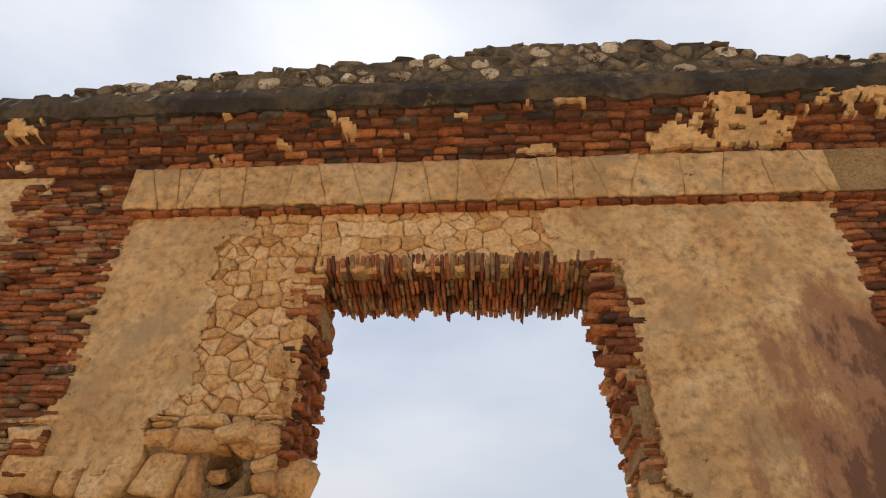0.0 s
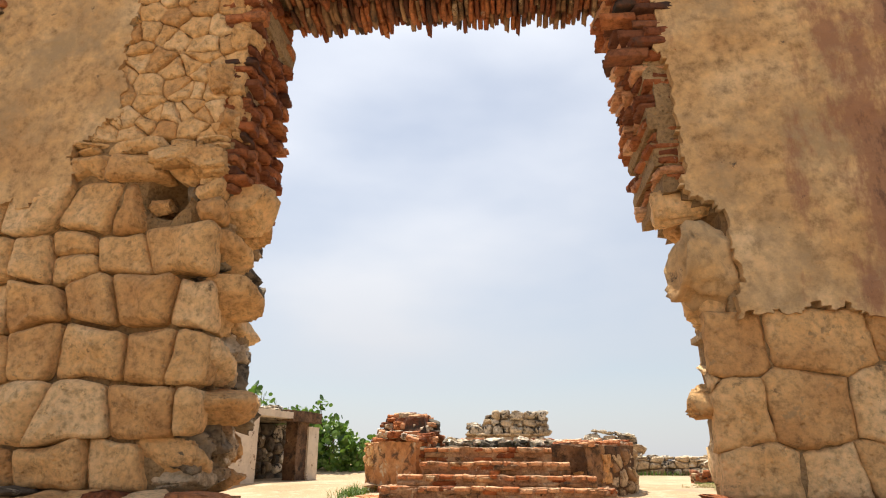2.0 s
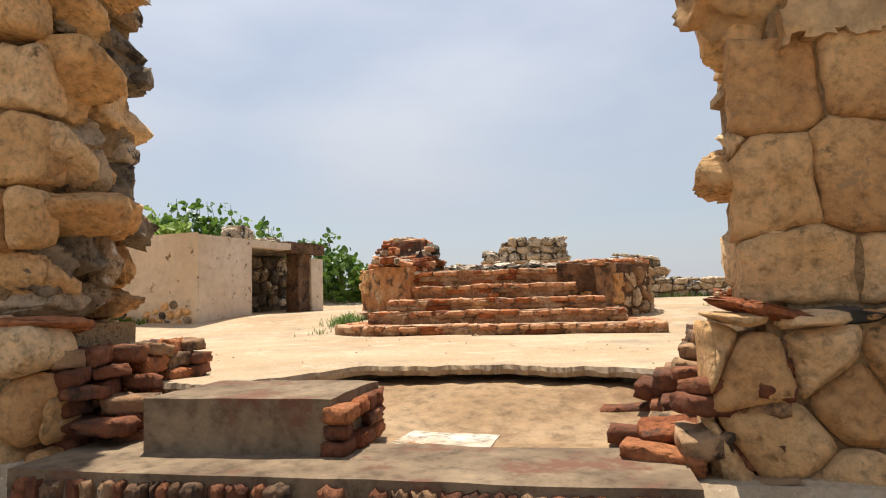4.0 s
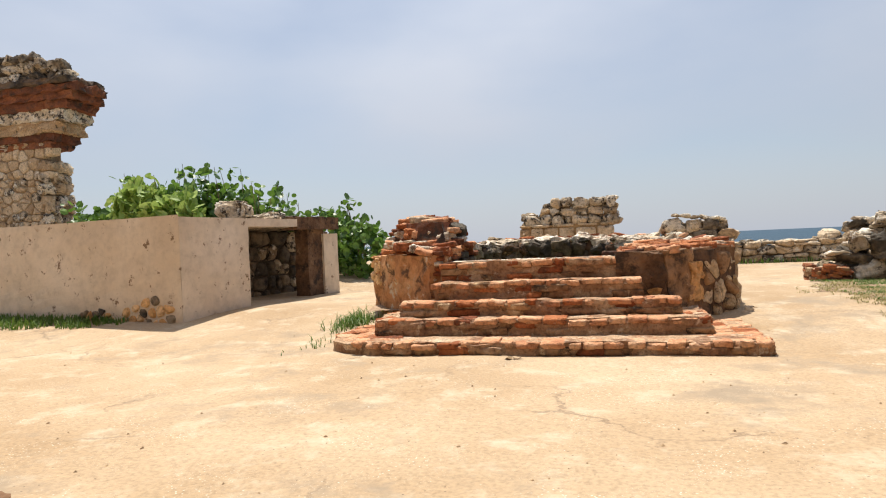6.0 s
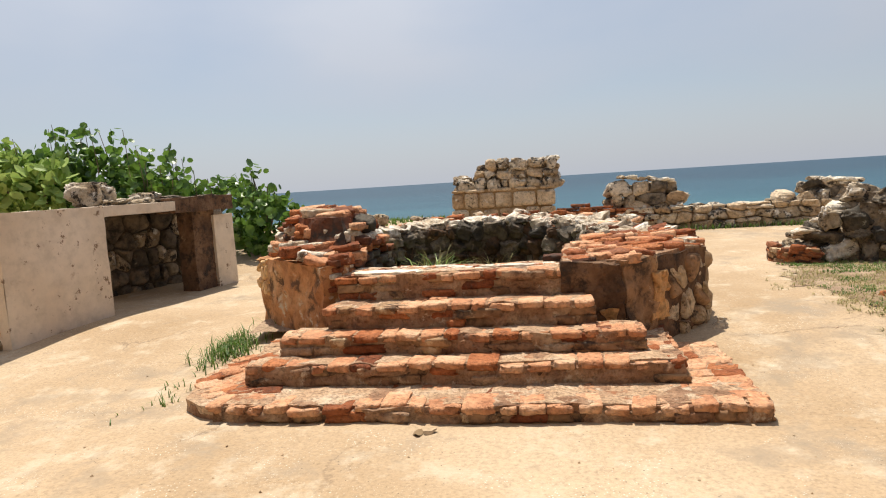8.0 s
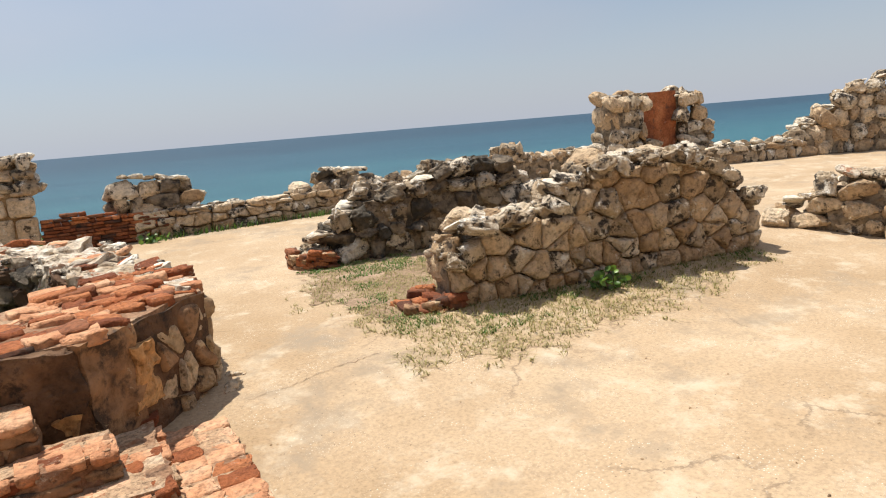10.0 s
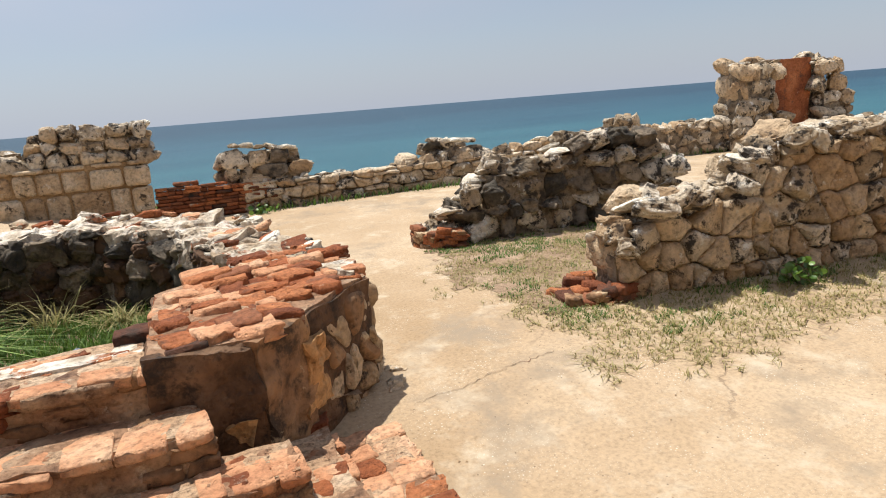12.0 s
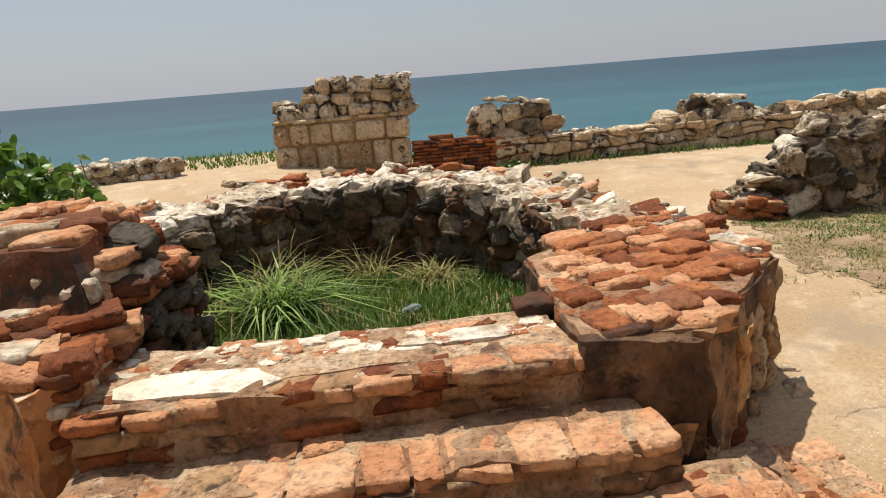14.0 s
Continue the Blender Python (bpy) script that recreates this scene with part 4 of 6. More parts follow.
for k in range(6):
    y0 = 7.80 - 0.07 * k - (0.03 if k > 3 else 0)
    solid("course_core", [(-5.6 - 0.05 * k, y0 + 0.05), (9, y0 + 0.05), (9, 8.4), (-5.6 - 0.05 * k, 8.4)], 6.45 + 0.095 * k, 6.542 + 0.095 * k, M_DARKBRICK, cornice, cuts=0)
    brick_stack(cornice, -5.6 - 0.05 * k, 7.2, y0, 8.0, 6.45 + 0.095 * k, 6.52 + 0.095 * k, "x", RAGGED, [M_DARKBRICK, M_DARKBRICK, M_CRUST] if k > 3 else [M_BRICK, M_DARKBRICK, M_DARKBRICK], 30 + k, size=(0.30, 0.16, 0.105), jut=0.02, limit=46)
wall_sheet("plaster", spread([(-5.2, 7.0, 0.04)]), spread([(6.50, 7.0, 0.035)]), lambda x, z: fbm(x * 0.9, z * 2.2, 6) + 0.35 * fbm(x * 5, z * 5, 2) > 0.42 - 0.25 * smooth(2.0, 5.0, x),
           lambda x, z: 7.785 - 0.80 * (z - 6.45), 7.9, M_PLASTER, cornice, "remnants of tan plaster")
bm = bmesh.new()
prev = None
for k in range(181):
    x = -6.15 + 15.2 * k / 180
    w = [0.05 * fbm(x * 2, q * 3.1) + 0.02 * fbm(x * 9, q) for q in range(6)]
    ring = [bm.verts.new(p) for p in ((x, 7.50, 7.02), (x, 7.36 + w[0], 7.0 + 1.6 * w[1]), (x, 7.29 + w[2], 7.16 + w[0]), (x, 7.33 + w[3], 7.36 + w[4] * 0.6), (x, 7.6, 7.44), (x, 8.9, 7.42))]
    if prev:
        for q in range(5):
            bm.faces.new((prev[q], ring[q], ring[q + 1], prev[q + 1]))
    prev = ring
me = bpy.data.meshes.new("ledge")
bmesh.ops.recalc_face_normals(bm, faces=bm.faces[:])
bm.to_mesh(me)
bm.free()
me.materials.append(M_CRUST)
put("ledge", me, cornice, label="black weathered ledge")

parapet = thing("parapet", (0.5, 7.8, 7.66), "low weathered stone parapet on top of the tall wall", "parapet", kind="structure")
PAR = [(-6.0, 7.62), (-3.3, 8.02), (-1.0, 8.18), (0.88, 8.28), (0.9, 8.46), (4.2, 8.3), (4.25, 8.14), (5.0, 7.9), (9.0, 7.76)]


def par_top(x):
    for (a, za), (b, zb) in zip(PAR, PAR[1:]):
        if x <= b:
            return za + (zb - za) * (x - a) / (b - a)
    return 7.7


for k in range(30):
    x = -6.0 + 0.5 * k
    solid("core", [(x, 7.56), (x + 0.5, 7.56), (x + 0.5, 8.6), (x, 8.6)], 7.4, min(par_top(x), par_top(x + 0.5)) - 0.12, M_DARKCORE, parapet, cuts=0)
masonry(parapet, (-6.0, 7.56), (9.0, 7.56), 7.42, 0.9, lambda u, v: v + 7.42 < par_top(u - 6.0) - 0.12, 0.22, 0.3, 41, M_DARKSTONE, depth=0.16, swell=0.02, proud=0.02, other=M_GREYSTONE)
rubble(parapet, (-6.0, 7.72), (9.0, 7.72), 0.36, lambda s: par_top(-6 + 15 * s) - 0.15, lambda s: par_top(-6 + 15 * s), 0.09, 0.38, 42, SLABS, [M_DARKSTONE, M_CRUST], limit=90, jitter=0.04)

# flat brick arch over the doorway: bricks on end, broken off below
lintel = thing("brick_lintel", (0.8, 8.3, 4.4), "flat arch of upright red bricks, broken off unevenly", "lintel", kind="structure")
rnd = random.Random(50)
for row, y in enumerate((8.02, 8.26, 8.50, 8.72)):
    x = -0.82
    while x < 2.42:
        w = rnd.uniform(0.045, 0.062)
        low = (4.92, 4.82, 4.76, 4.82)[row] + 0.08 * fbm(x * 2.5, y * 3) + rnd.uniform(-0.07, 0.07)
        high = 5.12
        m = Matrix.Translation((x + w / 2, y + rnd.uniform(-0.015, 0.015), (low + high) / 2)) @ Euler((rnd.gauss(0, 0.02), 0.16 * (x - 0.8) / 1.6 + rnd.gauss(0, 0.03), 0)).to_matrix().to_4x4()
        put("brick", rnd.choice(BRICKS), lintel, m @ Matrix.Rotation(math.pi / 2, 4, "Y") @ Matrix.Diagonal((high - low, 0.22, w * 0.86, 1)), own=rnd.choice((M_BRICK, M_BRICK, M_DARKBRICK, M_BROWNPL)))
        x += w
solid("core", [(-1.0, 8.0), (2.5, 8.0), (2.5, 8.84), (-1.0, 8.84)], 4.96, 5.14, M_DARKBRICK, lintel, cuts=0)

# broken brick edges of the jambs
jamb_l = thing("brick_jamb", (-0.8, 8.4, 2.6), "ragged brick edge of the doorway", "jamb", "brick jambs", kind="structure")
brick_stack(jamb_l, -1.3, -0.90, 7.98, 8.8, 2.75, 4.85, "y", RAGGED, [M_BRICK, M_BRICK, M_DARKBRICK], 51, size=(0.24, 0.3, 0.075), jut=0.07)
brick_stack(jamb_l, -1.15, -0.85, 7.90, 8.2, 4.35, 4.9, "x", RAGGED, [M_BRICK, M_STONE], 53, size=(0.22, 0.14, 0.075), jut=0.03)
jamb_r = thing("brick_jamb", (2.4, 8.4, 2.6), "ragged brick edge of the doorway", "jamb", "brick jambs", kind="structure")
rnd = random.Random(52)
for c in range(32):
    z = 2.74 + c * 0.068
    for y in (8.08, 8.33, 8.58, 8.76):
        x0 = 2.20 + 0.12 * smooth(4.8, 3.6, z) + 0.10 * smooth(3.4, 2.8, z) + 0.03 * fbm(z * 3, 2.0) + rnd.uniform(-0.07, 0.09)
        m = Matrix.Translation((x0 + 0.17, y, z)) @ Euler((rnd.gauss(0, 0.04), rnd.gauss(0, 0.04), rnd.gauss(0, 0.06))).to_matrix().to_4x4()
        put("brick", rnd.choice(RAGGED), jamb_r, m @ Matrix.Diagonal((0.34, 0.23, 0.066, 1)), own=rnd.choice((M_BRICK, M_BRICK, M_DARKBRICK, M_PALEBRICK)))
brick_stack(jamb_r, 2.1, 2.58, 7.88, 8.2, 3.75, 4.95, "x", RAGGED, [M_BRICK, M_BRICK, M_DARKBRICK], 54, size=(0.3, 0.14, 0.08), jut=0.02,
            keep=lambda x, z: x > 2.2 and x < 2.52 - 0.14 * smooth(4.50, 4.54, z))

for x, y, z, dims in ((-1.38, 7.88, 3.02, (0.52, 0.32, 0.22)), (-1.16, 7.95, 2.98, (0.36, 0.32, 0.30)), (-1.05, 8.0, 3.35, (0.34, 0.3, 0.32)), (-1.12, 7.95, 3.8, (0.32, 0.26, 0.36)), (-1.0, 8.0, 4.2, (0.3, 0.26, 0.3)),
                      (-1.60, 8.08, 2.66, (0.20, 0.18, 0.16))):
    put("stone", ROCKS[int(z * 5) % 9], portal, Matrix.Translation((x, y, z)) @ Euler((0.1, 0.2, 0.4 + z)).to_matrix().to_4x4() @ Matrix.Diagonal((*dims, 1)), own=M_STONE)

# the whole wall stands slightly askew
yaw = Matrix.Rotation(math.atan(0.03), 4, "Z")
pivot = Vector((0.5, 7.9, 0))
for ob in (portal, pier_l, pier_r, string, cornice, parapet, lintel, jamb_l, jamb_r):
    ob.location = pivot + yaw @ (Vector(ob.location) - pivot)
    ob.rotation_euler = yaw.to_euler()

# ---- threshold ----
sill = thing("threshold", (0.8, 7.4, -1.0), "worn rendered doorway sill with bare brick along its edge", "threshold", kind="structure")
solid("slab", [(-0.62, 7.34), (2.28, 7.34), (2.28, 7.95), (-0.62, 7.95)], -1.05, -0.19, M_SILL, sill, rough=0.012, cuts=4, seed=3)
brick_stack(sill, -0.58, 2.24, 7.30, 7.5, -0.36, -0.30, "x", RAGGED, [M_BROWNPL, M_DARKBRICK, M_DARKBRICK, M_DARKSHADEPL], 60, size=(0.10, 0.2, 0.15), jut=0.015)
for k, (y, z) in enumerate(((6.82, -0.48), (6.30, -0.75))):
    step = thing("stone_step", (0.8, y + 0.27, -1.05), "worn stone step up to the doorway", "step", "doorway steps", kind="structure")
    solid("slab", [(-0.8, y), (2.4, y), (2.4, y + 0.53), (-0.8, y + 0.53)], -1.05, z, M_SILL, step, rough=0.012, cuts=4, seed=5 + k)
block = thing("stone_block", (0.27, 8.0, -0.21), "squared rendered block standing on the doorway sill", "block")
solid("body", [(-0.2, 7.68), (0.74, 7.72), (0.78, 8.32), (-0.16, 8.32)], -0.21, 0.065, M_SILL, block, rough=0.014, cuts=3, seed=9)
brick_stack(block, 0.62, 0.83, 7.7, 8.3, -0.2, 0.03, "y", RAGGED, [M_BRICK, M_DARKBRICK], 61, size=(0.2, 0.12, 0.075), jut=0.02)
flag = thing("flagstone", (1.1, 8.2, -0.24), "worn flagstone in the doorway floor", "flagstone")
solid("slab", [(0.85, 7.98), (1.42, 7.98), (1.44, 8.42), (0.95, 8.46)], -0.32, -0.232, M_LIMECAP, flag, rough=0.014, cuts=3, seed=4)

for side, (x0, x1, seed) in enumerate(((-0.86, -0.40, 62), (2.10, 2.72, 63))):
    pile = thing("brick_heap", ((x0 + x1) / 2, 8.2, -0.25), "stepped remnant of dark red brick beside the doorway sill", "brickwork", "brick heaps")
    rnd = random.Random(seed)
    for c in range(7 if side else 6):
        z = -0.22 + (0.075 if side else 0.085) * c
        reach = (x1 - x0) * (1 - c / 9.5) * rnd.uniform(0.82, 1.12)
        for y in np.arange(7.82, 8.95, 0.2):
            for q in range(2):
                w = reach / 2 * rnd.uniform(0.75, 1.25)
                if q and rnd.random() < 0.22:
                    continue
                mid = (x0 + w * (q + 0.5)) if side == 0 else (x1 - w * (q + 0.5))
                m = Matrix.Translation((mid, y + rnd.uniform(-0.03, 0.03), z + 0.034)) @ Euler((rnd.gauss(0, 0.09), rnd.gauss(0, 0.10), rnd.gauss(0, 0.2))).to_matrix().to_4x4()
                put("brick", rnd.choice(RAGGED), pile, m @ Matrix.Diagonal((w, rnd.uniform(0.15, 0.24), rnd.uniform(0.06, 0.1), 1)), own=rnd.choice((M_BRICK, M_DARKBRICK, M_DARKBRICK, M_BROWNPL)))


def scatter_bricks(parent, spots, z_at, seed, meshes, materials, dims=(0.22, 0.15, 0.06), tilt=0.09):
    r = random.Random(seed)
    for x, y in spots:
        m = (Matrix.Translation((x, y, z_at(x, y) + r.uniform(-0.015, 0.03))) @ Euler((r.gauss(0, tilt), r.gauss(0, tilt), r.gauss(0.15, 0.16))).to_matrix().to_4x4()
             @ Matrix.Diagonal((dims[0] * r.uniform(0.7, 1.4), dims[1] * r.uniform(0.7, 1.4), dims[2] * r.uniform(0.8, 1.6), 1)))
        put("brick", r.choice(meshes), parent, m, own=r.choice(materials))


def inside(poly, x, y, shrink=0.0):
    hit = False
    for k in range(len(poly)):
        (ax, ay), (bx, by) = poly[k], poly[(k + 1) % len(poly)]
        if (ay > y) != (by > y) and x < ax + (y - ay) * (bx - ax) / (by - ay):
            hit = not hit
        if shrink:
            ln = math.hypot(bx - ax, by - ay)
            t = min(1, max(0, ((x - ax) * (bx - ax) + (y - ay) * (by - ay)) / ln / ln))
            if math.hypot(ax + t * (bx - ax) - x, ay + t * (by - ay) - y) < shrink:
                return False
    return hit


def spots_in(poly, step, seed, shrink=0.06):
    r = random.Random(seed)
    xs, ys = [p[0] for p in poly], [p[1] for p in poly]
    return [(x, y) for x0 in np.arange(min(xs), max(xs), step) for y0 in np.arange(min(ys), max(ys), step * 0.8)
            for x, y in [(x0 + r.uniform(-0.3, 0.3) * step, y0 + r.uniform(-0.3, 0.3) * step)] if inside(poly, x, y, shrink)]


# ---- stairs and the round basin behind them ----
stairs = thing("stairs", (0.9, 14.2, 0.0), "flight of five worn red brick steps with crumbling nosings", "stairs")
STEPS = [(13.37, 0.125, -1.12, 3.06), (13.86, 0.30, -1.02, 2.60), (14.16, 0.47, -0.84, 2.34), (14.42, 0.67, -0.50, 1.95), (14.80, 0.90, -0.50, 1.72)]
rnd = random.Random(70)
for i, (y, z, x0, x1) in enumerate(STEPS):
    below = STEPS[i - 1][1] if i else -0.1
    back = STEPS[i + 1][0] + 0.15 if i < 4 else 15.42
    side = 15.0 if i == 0 else 14.86 if i == 1 else back
    solid("step_core", [(x0 + 0.03, y + 0.03), (x1 - 0.03, y + 0.03), (x1 - 0.05, max(back, side)), (x0 + 0.05, max(back, side))], -0.15, z - 0.018, M_STEPCORE, stairs,
          "crumbling mortar and brick fill", rough=0.05, cuts=6, seed=i, fine=0.07)
    solid("tread_mortar", [(x0 + 0.05, y + 0.07), (x1 - 0.04, y + 0.07), (x1 - 0.06, max(back, side) - 0.01), (x0 + 0.07, max(back, side) - 0.01)], z - 0.10, z - 0.010, M_TREAD, stairs,
          "pale crumbled tread mortar", rough=0.022, cuts=5, seed=i + 11)
    # nosing bricks, and the tread behind them
    for row in range(2 if i != 4 else 1):
        x = x0 + (rnd.uniform(0, 0.08) if row else 0)
        yy = y + row * 0.285
        if yy + 0.2 > back:
            break
        while x < x1 - 0.06:
            w = min(rnd.choice((0.14, 0.19, 0.21, 0.24, 0.27)), x1 - x)
            miss = rnd.random()
            if miss > (0.04 if row == 0 else 0.15 if i != 4 else 0.35):
                d = (0.16 if i == 4 else 0.28) * (rnd.uniform(0.9, 1.05) if miss > 0.2 else rnd.uniform(0.6, 0.9))
                m = (Matrix.Translation((x + w / 2, yy + d / 2 + 0.005 + rnd.uniform(-0.012, 0.012) + 0.03 * fbm(x * 1.3, i * 3.0), z - 0.034 + rnd.uniform(-0.014, 0.006) + 0.02 * fbm(x * 1.1, i * 5.0) - 0.008 * row))
                     @ Euler((rnd.gauss(0, 0.03), rnd.gauss(0, 0.03), rnd.gauss(0, 0.035))).to_matrix().to_4x4() @ Matrix.Diagonal((w - 0.020, d, 0.064, 1)))
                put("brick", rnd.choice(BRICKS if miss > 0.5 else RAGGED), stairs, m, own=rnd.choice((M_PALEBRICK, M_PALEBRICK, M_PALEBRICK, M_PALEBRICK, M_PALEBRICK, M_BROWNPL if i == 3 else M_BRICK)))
            x += w
    # broken courses of the riser; mortar brown and shade are in their colour
    zz = max(below, 0.0) - 0.01
    while zz < z - 0.085:
        x = x0 + rnd.uniform(0, 0.1)
        while x < x1 - 0.08:
            w = min(rnd.uniform(0.16, 0.42), x1 - x)
            if rnd.random() > 0.30:
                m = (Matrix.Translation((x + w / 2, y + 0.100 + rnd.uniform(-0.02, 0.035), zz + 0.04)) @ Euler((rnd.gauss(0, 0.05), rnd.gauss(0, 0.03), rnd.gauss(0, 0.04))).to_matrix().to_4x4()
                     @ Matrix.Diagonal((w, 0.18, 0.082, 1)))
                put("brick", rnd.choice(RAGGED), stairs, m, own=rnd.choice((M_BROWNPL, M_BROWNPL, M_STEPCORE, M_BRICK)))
            x += w
        zz += 0.075
for xx, y1, zt, n in ((3.06, 15.15, 0.125, 9), (2.62, 14.9, 0.29, 4), (-1.14, 14.6, 0.125, 6)):
    for k in range(n):
        y = (13.5 if zt < 0.2 else 14.0) + k * (y1 - 13.6) / n
        sgn = -1 if xx > 0 else 1
        for q in range(2):
            m = (Matrix.Translation((xx + sgn * (0.13 + 0.24 * q), y + 0.1, zt - 0.034 + rnd.uniform(-0.02, 0.0))) @ Euler((rnd.gauss(0, 0.02), rnd.gauss(0, 0.02), rnd.gauss(0, 0.06))).to_matrix().to_4x4()
                 @ Matrix.Diagonal((0.235, 0.165, 0.075, 1)))
            put("brick", rnd.choice(RAGGED), stairs, m, own=rnd.choice((M_PALEBRICK, M_PALEBRICK, M_TREAD, M_BRICK)))
solid("mortar_patch", patch_outline(0.01, 14.99, 0.38, 0.15, 4), 0.83, 0.906, M_WHITEMORTAR, stairs, "white lime patch", rough=0.012, cuts=6, seed=2, fine=0.05)
solid("mortar_patch", patch_outline(1.25, 15.17, 0.36, 0.09, 5), 0.81, 0.904, M_LIMECAP, stairs, "white lime patch", rough=0.02, cuts=6, seed=6, fine=0.05)
# splayed left ends of the two lowest steps
LOW_L, MID_L = [(-1.0, 13.39), (-1.0, 14.98), (-1.62, 14.95), (-1.66, 14.28), (-1.44, 13.62), (-1.22, 13.46)], [(-0.9, 13.90), (-0.9, 14.95), (-1.22, 14.95), (-1.04, 13.92)]
rnd = random.Random(78)
for poly, zt, n in ((LOW_L, 0.112, 12), (MID_L, 0.285, 6)):
    poly.reverse()
    solid("step_core", poly, -0.12, zt - 0.03, M_STEPCORE, stairs, "crumbling mortar and brick fill", rough=0.03, cuts=4, seed=33)
    solid("tread_mortar", [(p[0] * 0.97 - 0.03, p[1] * 0.995 + 0.07) for p in poly], zt - 0.08, zt - 0.012, M_TREAD, stairs, "pale crumbled tread mortar", rough=0.02, cuts=4, seed=34)
    for x, y in spots_in(poly, 0.20, 35, 0.085):
        m = Matrix.Translation((x, y, zt - 0.034 + rnd.uniform(-0.016, 0.004))) @ Euler((rnd.gauss(0, 0.05), rnd.gauss(0, 0.05), 0.9 + rnd.gauss(0, 0.12))).to_matrix().to_4x4() @ Matrix.Diagonal((rnd.uniform(0.18, 0.27), 0.16, 0.08, 1))
        put("brick", rnd.choice(RAGGED), stairs, m, own=rnd.choice((M_PALEBRICK, M_PALEBRICK, M_TREAD, M_BRICK)))
rnd = random.Random(79)
for x, y, z, big in ([(rnd.uniform(2.0, 2.55), rnd.uniform(14.2, 14.85), 0.266, 1.5) for _ in range(9)] + [(rnd.uniform(2.4, 3.0), rnd.uniform(13.8, 14.9), 0.092, 1.6) for _ in range(8)]
                     + [(x, 15.12 + rnd.uniform(0, 1) * (0.34 - 0.16 * (x + 0.3) / 1.9), 0.878, 1.0) for x in [rnd.uniform(-0.4, 1.6) for _ in range(90)]] + [(rnd.uniform(1.9, 2.25), rnd.uniform(14.25, 14.55), 0.448, 1.2) for _ in range(6)]):
    m = (Matrix.Translation((x, y, z)) @ Euler((rnd.gauss(0, 0.04), rnd.gauss(0, 0.04), rnd.gauss(0, 0.25))).to_matrix().to_4x4()
         @ Matrix.Diagonal((rnd.uniform(0.06, 0.17) * big, rnd.uniform(0.05, 0.10) * big, rnd.uniform(0.03, 0.05), 1)))
    put("brick", rnd.choice(RAGGED), stairs, m, own=rnd.choice((M_BRICK, M_PALEBRICK, M_WHITEMORTAR, M_LIMECAP) if big == 1.0 else (M_BRICK, M_PALEBRICK, M_TREAD)))
solid("mortar_patch", [(-0.45, 14.97), (1.66, 14.95), (1.66, 15.24), (-0.42, 15.47)], 0.80, 0.892, M_TREAD, stairs, "lime and brick rubble", rough=0.02, cuts=5, seed=8, fine=0.07)


# cheek block with brown plaster and bare stones
CHEEK_R = [(1.68, 14.84), (2.22, 14.76), (3.10, 15.62), (3.12, 16.35), (2.5, 16.7), (1.72, 16.0)]
cheek = thing("stair_cheek", (2.4, 15.6, 0.0), "brown plastered cheek block topped with broken orange bricks", "cheek wall", "stair cheeks")
top_r = lambda x, y: 0.96 + 0.05 * smooth(15.0, 16.2, y)
# body darkened in colour for its shade, besides the brown stains
solid("body", CHEEK_R, -0.05, lambda x, y: top_r(x, y) - 0.03, M_DARKSHADEPL, cheek, "brown stained masonry, darkened in colour for shade", rough=0.035, cuts=4, seed=1)
scatter_bricks(cheek, spots_in(CHEEK_R, 0.185, 71, 0.05), lambda x, y: top_r(x, y) - 0.034 + 0.03 * fbm(x * 2, y * 2), 72, BRICKS + RAGGED, [M_BRICK, M_BRICK, M_PALEBRICK, M_BRICK, M_PALEBRICK, M_DARKBRICK], (0.23, 0.17, 0.085), 0.05)
solid("bed", [((x - 2.45) * 0.975 + 2.45, (y - 15.7) * 0.975 + 15.7) for x, y in CHEEK_R], 0.80, lambda x, y: top_r(x, y) - 0.008, M_STEPCORE, cheek, "crumbling mortar bed", rough=0.025, cuts=5, seed=14, fine=0.08)
rim = lambda a, b, u0, u1, o0, o1: [(a[0] + (b[0] - a[0]) * u + (b[1] - a[1]) / math.dist(a, b) * o, a[1] + (b[1] - a[1]) * u - (b[0] - a[0]) / math.dist(a, b) * o) for u, o in ((u0, o1), (u1, o1), (u1, o0), (u0, o0))]
torn = lambda x, y: top_r(x, y) + 0.012 + 0.05 * fbm(x * 9, y * 9)
# front coat darker than the diagonal one: shade put into its colour
solid("plaster_coat", rim(CHEEK_R[0], CHEEK_R[1], 0.0, 1.0, -0.06, 0.03), 0.30, lambda x, y: torn(x, y) - 0.03, M_DARKSHADEPL, cheek, "torn dark plaster coat", rough=0.05, cuts=6, seed=21, fine=0.05)
solid("plaster_coat", rim(CHEEK_R[1], CHEEK_R[2], 0.0, 0.36, -0.06, 0.03), 0.02, lambda x, y: torn(x, y) - 0.02, M_BROWNPL, cheek, "torn brown plaster coat", rough=0.04, cuts=6, seed=22, fine=0.05)
solid("plaster_patch", rim(CHEEK_R[1], CHEEK_R[2], 0.30, 0.50, -0.06, 0.036), 0.34, 0.80, M_STONE, cheek, "pale plaster patch", rough=0.07, cuts=6, seed=23, fine=0.05)
solid("plaster_patch", rim(CHEEK_R[0], CHEEK_R[1], 0.62, 0.9, -0.06, 0.034), 0.36, 0.50, M_STONE, cheek, "pale plaster patch", rough=0.07, cuts=6, seed=24, fine=0.05)
masonry(cheek, (2.55, 15.08), (3.12, 15.64), 0.05, 0.86, lambda u, v: u > 0.18 + 0.12 * math.sin(v * 9), 0.26, 0.26, 73, M_SUNTONE, depth=0.16, gap=0.006, swell=0.012, proud=0.03, other=M_BROWNPL, squared=0.2, rnd_proud=0.025)
